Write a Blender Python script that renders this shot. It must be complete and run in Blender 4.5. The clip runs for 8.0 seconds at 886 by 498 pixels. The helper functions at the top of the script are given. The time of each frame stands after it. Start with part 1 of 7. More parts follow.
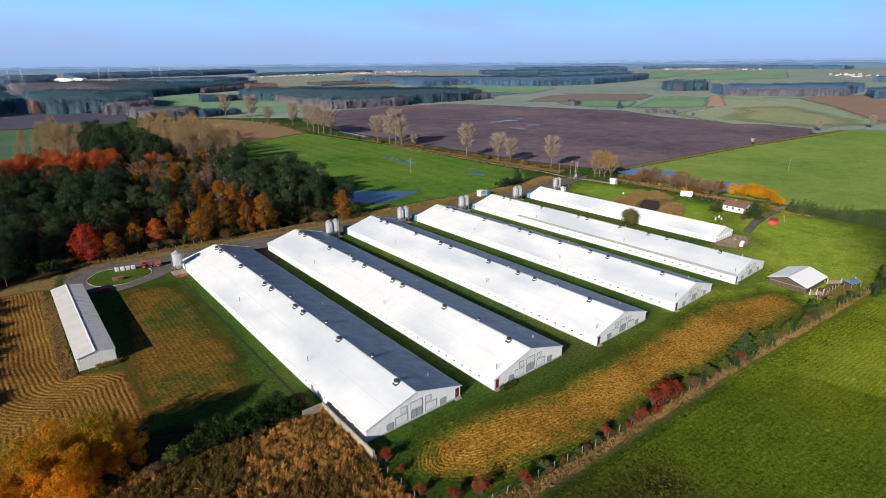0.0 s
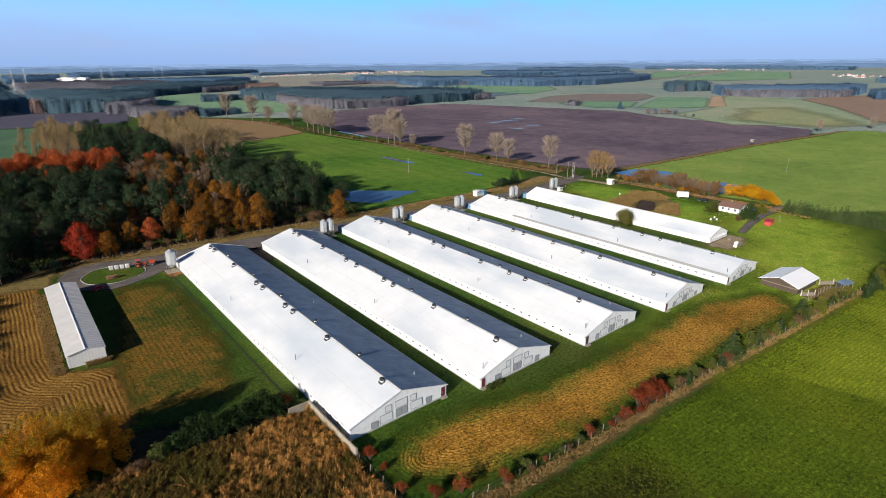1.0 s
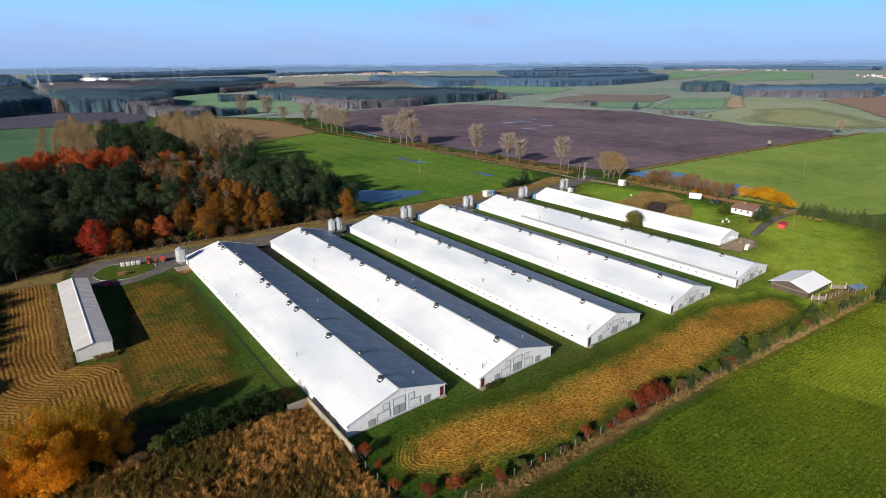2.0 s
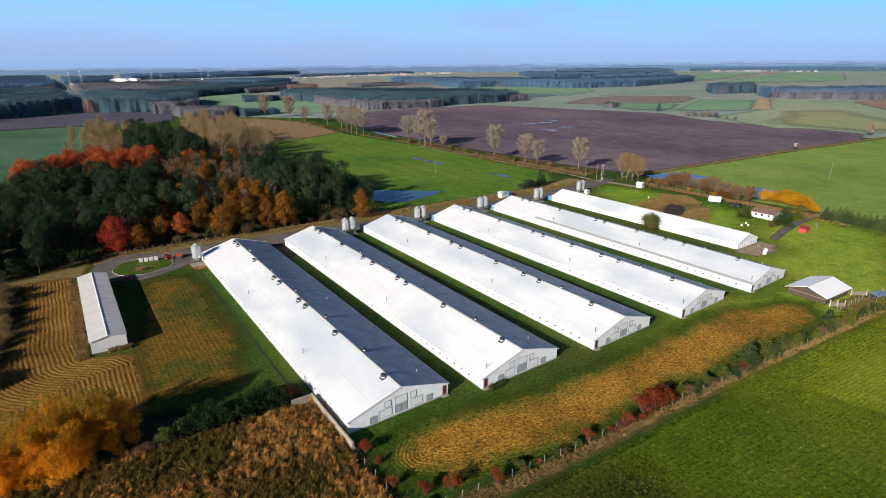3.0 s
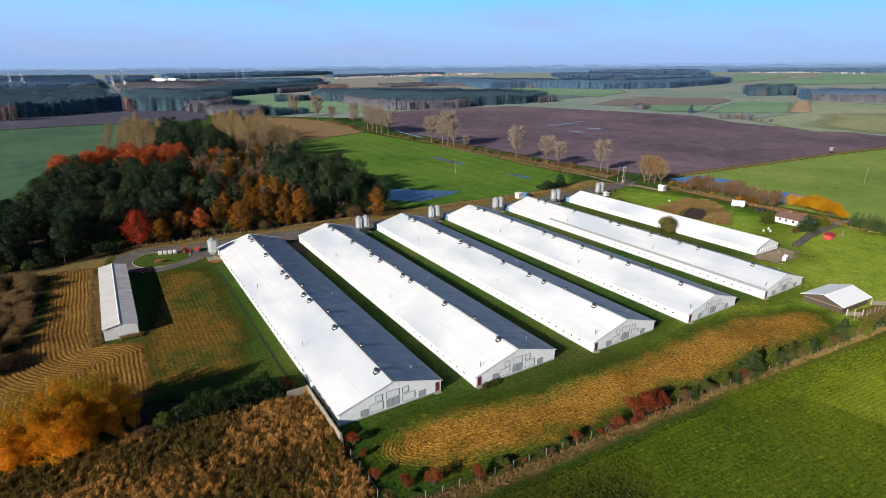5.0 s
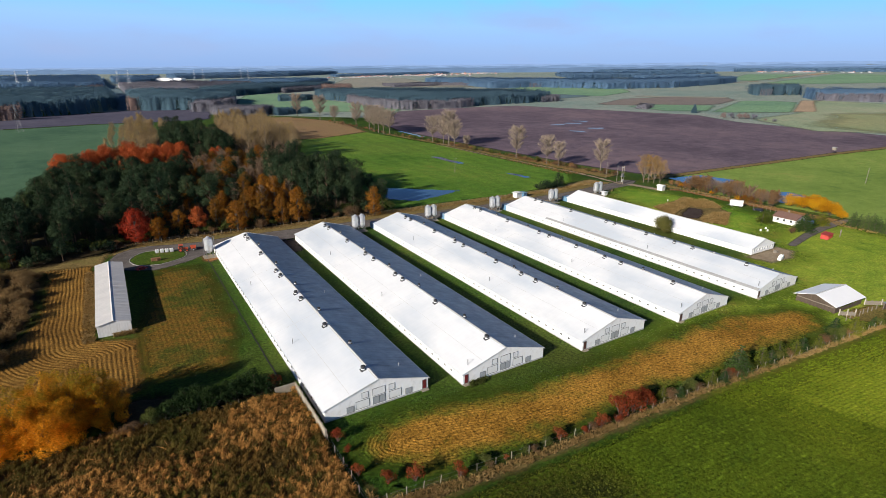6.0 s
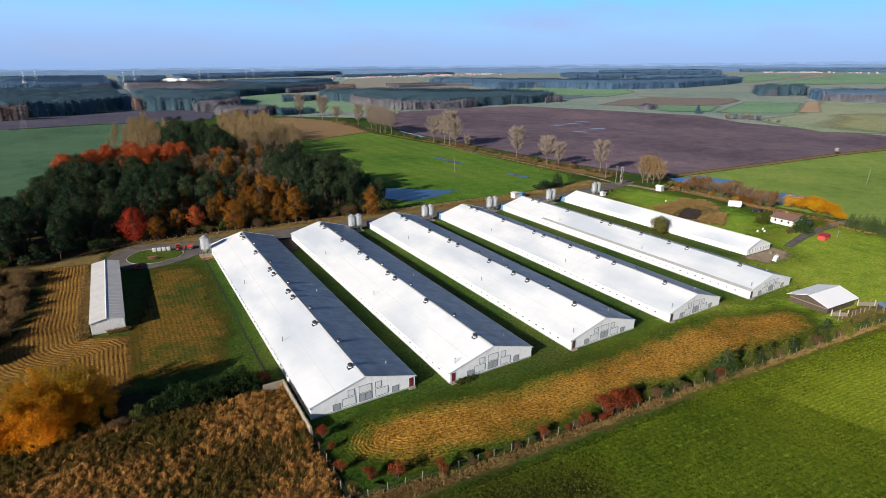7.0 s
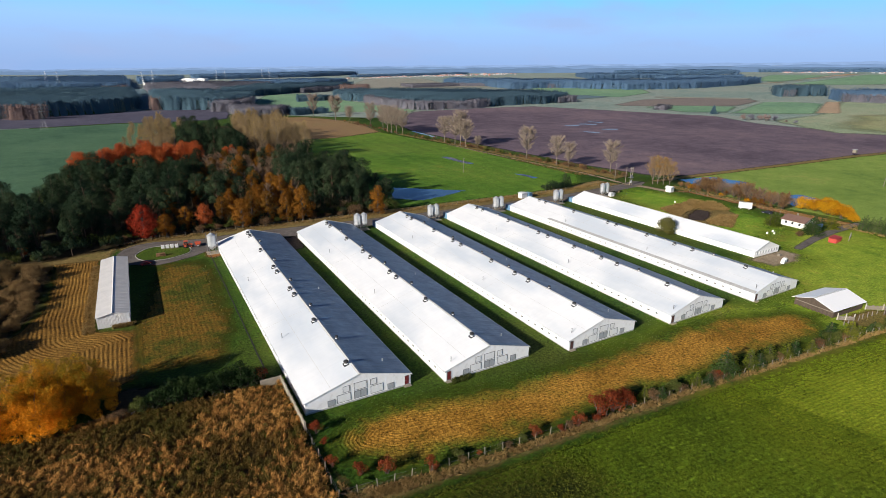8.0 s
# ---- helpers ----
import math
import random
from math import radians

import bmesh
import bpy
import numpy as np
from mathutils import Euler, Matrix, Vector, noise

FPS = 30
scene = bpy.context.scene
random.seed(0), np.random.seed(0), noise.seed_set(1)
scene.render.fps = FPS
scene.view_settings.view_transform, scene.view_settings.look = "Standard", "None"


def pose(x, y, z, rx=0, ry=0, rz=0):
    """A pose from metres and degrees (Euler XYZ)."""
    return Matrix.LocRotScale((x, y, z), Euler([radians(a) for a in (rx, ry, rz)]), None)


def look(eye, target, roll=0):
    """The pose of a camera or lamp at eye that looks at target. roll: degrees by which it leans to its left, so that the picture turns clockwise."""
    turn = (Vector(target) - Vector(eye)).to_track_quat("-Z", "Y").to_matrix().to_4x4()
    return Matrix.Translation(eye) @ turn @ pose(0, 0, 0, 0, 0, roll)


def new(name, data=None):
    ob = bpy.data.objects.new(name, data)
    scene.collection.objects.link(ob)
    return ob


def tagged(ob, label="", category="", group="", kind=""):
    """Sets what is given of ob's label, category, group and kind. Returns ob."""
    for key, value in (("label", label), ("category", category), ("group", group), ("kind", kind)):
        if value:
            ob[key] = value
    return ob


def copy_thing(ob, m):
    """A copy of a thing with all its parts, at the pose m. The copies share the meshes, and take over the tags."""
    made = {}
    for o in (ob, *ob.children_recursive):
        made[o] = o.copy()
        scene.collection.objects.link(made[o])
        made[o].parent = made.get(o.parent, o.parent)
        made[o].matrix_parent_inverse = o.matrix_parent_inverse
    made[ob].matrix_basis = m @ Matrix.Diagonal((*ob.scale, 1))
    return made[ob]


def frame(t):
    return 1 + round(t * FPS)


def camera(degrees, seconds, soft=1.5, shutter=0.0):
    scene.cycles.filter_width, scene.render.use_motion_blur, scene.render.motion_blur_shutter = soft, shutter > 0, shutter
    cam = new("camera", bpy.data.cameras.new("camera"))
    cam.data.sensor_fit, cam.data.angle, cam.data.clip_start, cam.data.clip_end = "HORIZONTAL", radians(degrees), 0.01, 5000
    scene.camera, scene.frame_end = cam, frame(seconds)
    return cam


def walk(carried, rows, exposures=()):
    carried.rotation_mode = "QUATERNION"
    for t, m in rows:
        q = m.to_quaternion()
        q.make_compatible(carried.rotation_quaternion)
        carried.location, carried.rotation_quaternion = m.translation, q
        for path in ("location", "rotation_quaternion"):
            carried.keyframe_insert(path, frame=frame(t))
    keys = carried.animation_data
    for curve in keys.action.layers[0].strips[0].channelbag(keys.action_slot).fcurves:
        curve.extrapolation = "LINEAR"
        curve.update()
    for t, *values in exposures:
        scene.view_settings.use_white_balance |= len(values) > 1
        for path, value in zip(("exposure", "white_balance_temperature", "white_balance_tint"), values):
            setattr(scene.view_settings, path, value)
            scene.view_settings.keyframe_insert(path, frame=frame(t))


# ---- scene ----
import itertools

cam = camera(79.8, 8.0, 0.65)
METRES, EYE, TILT, LEAN, TURN = 25.5, 58.0, -19.4, 0.0, -41.05
PATH = [
    (0, (0.194, -0.426, 56.722), (1.42, 1.016, 56.077), 0.6),
    (0.5, (1.106, -1.557, 56.763), (2.331, -0.115, 56.118), 0.6),
    (1, (2.08, -2.629, 56.803), (3.3, -1.181, 56.158), 0.7),
    (1.5, (3.017, -3.589, 56.807), (4.219, -2.126, 56.162), 0.7),
    (3, (6.064, -6.608, 56.678), (7.18, -5.077, 56.036), 0.7),
    (3.5, (7.139, -7.632, 56.623), (8.223, -6.078, 55.982), 0.7),
    (4, (8.258, -8.691, 56.597), (9.317, -7.12, 55.956), 0.7),
    (4.5, (9.341, -9.748, 56.59), (10.381, -8.165, 55.95), 0.8),
    (6, (12.908, -13.111, 56.589), (13.919, -11.51, 55.947), 0.8),
    (6.5, (14.109, -14.293, 56.6), (15.115, -12.688, 55.959), 0.8),
    (7, (15.344, -15.449, 56.599), (16.34, -13.837, 55.958), 0.8),
    (7.5, (16.565, -16.515, 56.584), (17.543, -14.893, 55.944), 0.8),
    (8, (17.864, -17.566, 56.581), (18.815, -15.928, 55.94), 0.8),
]
walk(cam, [(t, look(eye, target, roll)) for t, eye, target, roll in PATH])

# ---- world and sun ----
SUN = Vector((-0.895, -0.265, 0.36))
world = bpy.data.worlds.new("sky")
scene.world = world
world.use_nodes = True
wn, wl = world.node_tree.nodes, world.node_tree.links
wbg = wn["Background"]
wsky = wn.new("ShaderNodeTexSky")
wsky.sky_type = "NISHITA"
wsky.sun_disc = False
wsky.sun_elevation = radians(21.1)
wsky.sun_rotation = radians(253.5)
wsky.altitude, wsky.air_density, wsky.dust_density, wsky.ozone_density = 300, 1.0, 0.6, 3.0
wtint = wn.new("ShaderNodeMixRGB")
wtint.blend_type = "MULTIPLY"
wtint.inputs[0].default_value = 1.0
wtint.inputs[2].default_value = (0.36, 0.48, 0.72, 1)
wl.new(wsky.outputs[0], wtint.inputs[1])
wco = wn.new("ShaderNodeTexCoord")
wsep = wn.new("ShaderNodeSeparateXYZ")
wl.new(wco.outputs["Generated"], wsep.inputs[0])
# blue autumn haze low over the land, deep clear blue above it
whz = wn.new("ShaderNodeValToRGB")
HAZE = [(0.0, (4.5, 7.0, 12.2)), (0.03, (5.2, 7.9, 13.2)), (0.07, (5.3, 9.3, 16.0)), (0.12, (3.3, 10.0, 18.6)), (0.2, (2.0, 5.6, 12.0))]
while len(whz.color_ramp.elements) < len(HAZE):
    whz.color_ramp.elements.new(0.5)
for we, (wp, wc) in zip(whz.color_ramp.elements, HAZE):
    we.position, we.color = wp, (*wc, 1)
wl.new(wsep.outputs[2], whz.inputs[0])
wfade = wn.new("ShaderNodeMapRange")
wfade.inputs["From Min"].default_value, wfade.inputs["From Max"].default_value = 0.12, 0.24
wl.new(wsep.outputs[2], wfade.inputs["Value"])
whc = wn.new("ShaderNodeMixRGB")
wl.new(wfade.outputs[0], whc.inputs[0])
wl.new(whz.outputs[0], whc.inputs[1])
wl.new(wtint.outputs[0], whc.inputs[2])
# thin high cloud
wmap = wn.new("ShaderNodeMapping")
wmap.inputs["Scale"].default_value = (3.0, 3.0, 11.0)
wl.new(wco.outputs["Generated"], wmap.inputs[0])
wno = wn.new("ShaderNodeTexNoise")
wno.inputs["Scale"].default_value, wno.inputs["Detail"].default_value = 1.7, 7
wl.new(wmap.outputs[0], wno.inputs["Vector"])
wcr = wn.new("ShaderNodeValToRGB")
wcr.color_ramp.elements[0].position, wcr.color_ramp.elements[0].color = 0.48, (0, 0, 0, 1)
wcr.color_ramp.elements[1].position, wcr.color_ramp.elements[1].color = 0.72, (0.6, 0.6, 0.6, 1)
wl.new(wno.outputs[0], wcr.inputs[0])
wcl = wn.new("ShaderNodeMixRGB")
wcl.inputs[2].default_value = (5.6, 7.4, 12.0, 1)
wlow = wn.new("ShaderNodeMath")
wlow.operation = "SUBTRACT"
wlow.inputs[0].default_value = 1.0
wl.new(wfade.outputs[0], wlow.inputs[1])
wveil = wn.new("ShaderNodeMath")
wveil.operation = "MULTIPLY"
wl.new(wcr.outputs[0], wveil.inputs[0])
wl.new(wlow.outputs[0], wveil.inputs[1])
wl.new(wveil.outputs[0], wcl.inputs[0])
wl.new(whc.outputs[0], wcl.inputs[1])
wl.new(wcl.outputs[0], wbg.inputs[0])
wbg.inputs[1].default_value = 0.05

sun_data = bpy.data.lights.new("sun", "SUN")
sun_data.energy, sun_data.angle, sun_data.color = 5.0, radians(0.55), (1.0, 0.925, 0.82)
sun = new("sun", sun_data)
sun.matrix_world = look(SUN * 100, (0, 0, 0))
scene.view_settings.exposure = 0.47


# ---- materials ----
def nodes_of(name):
    m = bpy.data.materials.new(name)
    m.use_nodes = True
    return m, m.node_tree.nodes, m.node_tree.links, m.node_tree.nodes["Principled BSDF"]


def ramp(n, l, source, stops):
    r = n.new("ShaderNodeValToRGB")
    while len(r.color_ramp.elements) < len(stops):
        r.color_ramp.elements.new(0.5)
    for e, (p, c) in zip(r.color_ramp.elements, stops):
        e.position, e.color = p, (*c, 1)
    l.new(source, r.inputs[0])
    return r.outputs[0]


def tex_noise(n, l, coords, scale, detail=4, rough=0.55, stretch=None):
    if stretch:
        mp = n.new("ShaderNodeMapping")
        mp.inputs["Scale"].default_value = stretch
        l.new(coords, mp.inputs[0])
        coords = mp.outputs[0]
    t = n.new("ShaderNodeTexNoise")
    t.inputs["Scale"].default_value, t.inputs["Detail"].default_value, t.inputs["Roughness"].default_value = scale, detail, rough
    l.new(coords, t.inputs["Vector"])
    return t.outputs[0]


def blend(n, l, kind, a, b, factor):
    x = n.new("ShaderNodeMixRGB")
    x.blend_type = kind
    for i, v in ((0, factor), (1, a), (2, b)):
        if isinstance(v, (int, float)):
            x.inputs[i].default_value = v if i == 0 else (v, v, v, 1)
        elif isinstance(v, tuple):
            x.inputs[i].default_value = (*v, 1)
        else:
            l.new(v, x.inputs[i])
    return x.outputs[0]


def arith(n, l, op, a, b=0.0):
    x = n.new("ShaderNodeMath")
    x.operation = op
    for i, v in ((0, a), (1, b)):
        if isinstance(v, (int, float)):
            x.inputs[i].default_value = v
        else:
            l.new(v, x.inputs[i])
    return x.outputs[0]


def bump(n, l, b, height, strength, distance):
    x = n.new("ShaderNodeBump")
    x.inputs["Strength"].default_value, x.inputs["Distance"].default_value = strength, distance
    l.new(height, x.inputs["Height"])
    l.new(x.outputs[0], b.inputs["Normal"])


def surface(name, dark, light, scale=2.0, rough=0.7, metal=0.0, bump_size=0.0, fine=12.0, stain=None, stain_scale=0.2, stretch=None, specular=0.4):
    """A plain surface with grain at two scales, and stains where given."""
    m, n, l, b = nodes_of(name)
    co = n.new("ShaderNodeTexCoord").outputs["Object"]
    big = tex_noise(n, l, co, scale, 5, 0.6, stretch)
    col = ramp(n, l, big, [(0.3, dark), (0.7, light)])
    small = tex_noise(n, l, co, scale * fine, 3)
    col = blend(n, l, "OVERLAY", col, small, 0.25)
    if stain:
        s = tex_noise(n, l, co, stain_scale, 6, 0.65, stretch)
        col = blend(n, l, "MIX", col, stain, ramp(n, l, s, [(0.52, (0, 0, 0)), (0.75, (0.6, 0.6, 0.6))]))
    l.new(col, b.inputs["Base Color"])
    b.inputs["Roughness"].default_value, b.inputs["Metallic"].default_value = rough, metal
    b.inputs["Specular IOR Level"].default_value = specular
    if bump_size:
        bump(n, l, b, small, 0.5, bump_size)
    return m


def land(name, colours, patch=0.03, grain=2.5, relief=0.05, soft=None, ragged=0.0, rows=None, second=None, spot=0.25, bands=0.0, rim=None, row_depth=0.6):
    """Ground cover: colours run through broad patches, broken up by tufts. soft: metres over which its edge gives way to the
    ground beneath, ragged: how far that edge wanders. rows: spacing and direction of drilled rows or wheel lines."""
    m, n, l, b = nodes_of(name)
    co = n.new("ShaderNodeTexCoord").outputs["Object"]
    broad = tex_noise(n, l, co, patch, 8, 0.62)
    mid = tex_noise(n, l, co, grain * 0.16, 5, 0.65)
    tuft = tex_noise(n, l, co, grain, 5, 0.7)
    key = arith(n, l, "ADD", arith(n, l, "MULTIPLY", broad, 0.6), arith(n, l, "MULTIPLY", mid, 0.4))
    k = len(colours) - 1
    col = ramp(n, l, key, [(0.34 + 0.32 * i / k, c) for i, c in enumerate(colours)])
    if second:
        far = tex_noise(n, l, co, patch * 0.37, 6, 0.6)
        col = blend(n, l, "MIX", col, second, ramp(n, l, far, [(0.5, (0, 0, 0)), (0.66, (0.75, 0.75, 0.75))]))
    height = tuft
    if rim:
        # the outer swaths have greened over again
        ins = n.new("ShaderNodeAttribute")
        ins.attribute_name = "inset"
        far = arith(n, l, "ADD", ins.outputs["Fac"], arith(n, l, "MULTIPLY", arith(n, l, "SUBTRACT", tex_noise(n, l, co, 0.16, 8, 0.72), 0.5), 13.0))
        col = blend(n, l, "MIX", rim[0], col, ramp(n, l, arith(n, l, "MULTIPLY", far, 0.62 / rim[1]), [(0.12, (0, 0, 0)), (0.95, (1, 1, 1))]))
    if rows:
        space, angle = rows
        mp = n.new("ShaderNodeMapping")
        mp.inputs["Rotation"].default_value = (0, 0, radians(angle))
        l.new(co, mp.inputs[0])
        w = n.new("ShaderNodeTexWave")
        w.inputs["Scale"].default_value = 0.314 / space
        w.inputs["Distortion"].default_value, w.inputs["Detail"].default_value, w.inputs["Detail Scale"].default_value = 1.2, 3, 0.6
        l.new(mp.outputs[0], w.inputs["Vector"])
        col = blend(n, l, "MULTIPLY", col, ramp(n, l, w.outputs[0], [(0.2, (0.72, 0.72, 0.72)), (0.7, (1.1, 1.1, 1.1))]), row_depth)
    if bands:
        # swaths that follow the edge
        lane = n.new("ShaderNodeAttribute")
        lane.attribute_name = "inset"
        wob = arith(n, l, "ADD", lane.outputs["Fac"], arith(n, l, "MULTIPLY", tex_noise(n, l, co, 0.12, 2), 1.2))
        wave = arith(n, l, "SINE", arith(n, l, "MULTIPLY", wob, 6.283 / bands))
        wave = arith(n, l, "ADD", arith(n, l, "MULTIPLY", wave, 0.5), 0.5)
        col = blend(n, l, "MULTIPLY", col, ramp(n, l, wave, [(0.15, (0.45, 0.52, 0.42)), (0.75, (1.15, 1.12, 1.08))]), ramp(n, l, mid, [(0.42, (0.0, 0.0, 0.0)), (0.62, (0.55, 0.55, 0.55))]))
    fine = tex_noise(n, l, co, grain * 4.2, 3, 0.7)
    col = blend(n, l, "MULTIPLY", col, ramp(n, l, fine, [(0.34, (0.62, 0.62, 0.62)), (0.66, (1.3, 1.3, 1.3))]), 0.8)
    col = blend(n, l, "MULTIPLY", col, ramp(n, l, tuft, [(0.3, (1 - spot * 2, 1 - spot * 2, 1 - spot * 2)), (0.68, (1 + spot, 1 + spot, 1 + spot))]), 1.0)
    l.new(col, b.inputs["Base Color"])
    b.inputs["Roughness"].default_value = 0.95
    b.inputs["Specular IOR Level"].default_value = 0.1
    bump(n, l, b, height, 0.9, relief)
    if soft is not None:
        at = n.new("ShaderNodeAttribute")
        at.attribute_name = "inset"
        edge = at.outputs["Fac"]
        if ragged:
            wander = tex_noise(n, l, co, 0.25 / max(ragged, 0.3), 6, 0.65)
            edge = arith(n, l, "ADD", edge, arith(n, l, "MULTIPLY", arith(n, l, "SUBTRACT", wander, 0.5), ragged * 4))
        mr = n.new("ShaderNodeMapRange")
        mr.inputs["From Min"].default_value, mr.inputs["From Max"].default_value = -soft, soft
        l.new(edge, mr.inputs["Value"])
        l.new(mr.outputs[0], b.inputs["Alpha"])
    return m


def foliage(name, colours, through_light=0.25, vary=1.0, patch=0.45, base=0.0, turned=0.0, spread=0.3):
    """Leaves: a colour for each plant by chance, and lighter or darker leaf by leaf."""
    m, n, l, b = nodes_of(name)
    info = n.new("ShaderNodeObjectInfo")
    geo = n.new("ShaderNodeNewGeometry")
    co = n.new("ShaderNodeTexCoord").outputs["Object"]
    clump = tex_noise(n, l, co, patch, 4)
    key = arith(n, l, "ADD", arith(n, l, "MULTIPLY", info.outputs["Random"], 0.55 * vary), arith(n, l, "MULTIPLY", geo.outputs["Random Per Island"], 0.3))
    key = arith(n, l, "ADD", key, arith(n, l, "MULTIPLY", arith(n, l, "SUBTRACT", clump, 0.4 - base), 0.6 if base == 0 else 1.3))
    if turned:
        # leaves high in the crown are still green, lower ones have turned
        up = n.new("ShaderNodeSeparateXYZ")
        l.new(co, up.inputs[0])
        key = arith(n, l, "SUBTRACT", key, arith(n, l, "MULTIPLY", arith(n, l, "SUBTRACT", up.outputs[2], 5.0), turned))
    k = max(1, len(colours) - 1)
    col = ramp(n, l, key, [(i / k, c) for i, c in enumerate(colours)])
    col = blend(n, l, "MULTIPLY", col, ramp(n, l, geo.outputs["Random Per Island"], [(0.0, (0.95 - spread, 0.95 - spread, 0.95 - spread)), (1.0, (0.95 + spread, 0.95 + spread, 0.95 + spread))]), 1.0)
    l.new(col, b.inputs["Base Color"])
    b.inputs["Roughness"].default_value = 0.9
    b.inputs["Specular IOR Level"].default_value = 0.04
    if through_light:
        tr = n.new("ShaderNodeBsdfTranslucent")
        l.new(col, tr.inputs[0])
        mx = n.new("ShaderNodeMixShader")
        mx.inputs[0].default_value = through_light
        l.new(b.outputs[0], mx.inputs[1])
        l.new(tr.outputs[0], mx.inputs[2])
        l.new(mx.outputs[0], n["Material Output"].inputs[0])
    return m


def ribbed(name, dark, light, pitch, axis, rough=0.5, depth=0.03, stain=(0.3, 0.28, 0.25), metal=0.0):
    """Profiled sheet: ribs across the axis named, weathered in streaks."""
    m, n, l, b = nodes_of(name)
    co = n.new("ShaderNodeTexCoord").outputs["Object"]
    big = tex_noise(n, l, co, 0.35, 6, 0.6)
    col = ramp(n, l, big, [(0.3, dark), (0.7, light)])
    streak = tex_noise(n, l, co, 1.1, 4, 0.6, (0.25, 3.0, 0.25) if axis == "y" else (3.0, 0.25, 0.25))
    col = blend(n, l, "MIX", col, stain, ramp(n, l, streak, [(0.52, (0, 0, 0)), (0.8, (0.5, 0.5, 0.5))]))
    w = n.new("ShaderNodeTexWave")
    w.bands_direction = axis.upper()
    w.inputs["Scale"].default_value = 0.314 / pitch
    l.new(co, w.inputs["Vector"])
    l.new(col, b.inputs["Base Color"])
    b.inputs["Roughness"].default_value, b.inputs["Metallic"].default_value = rough, metal
    bump(n, l, b, w.outputs[0], 0.6, depth)
    return m


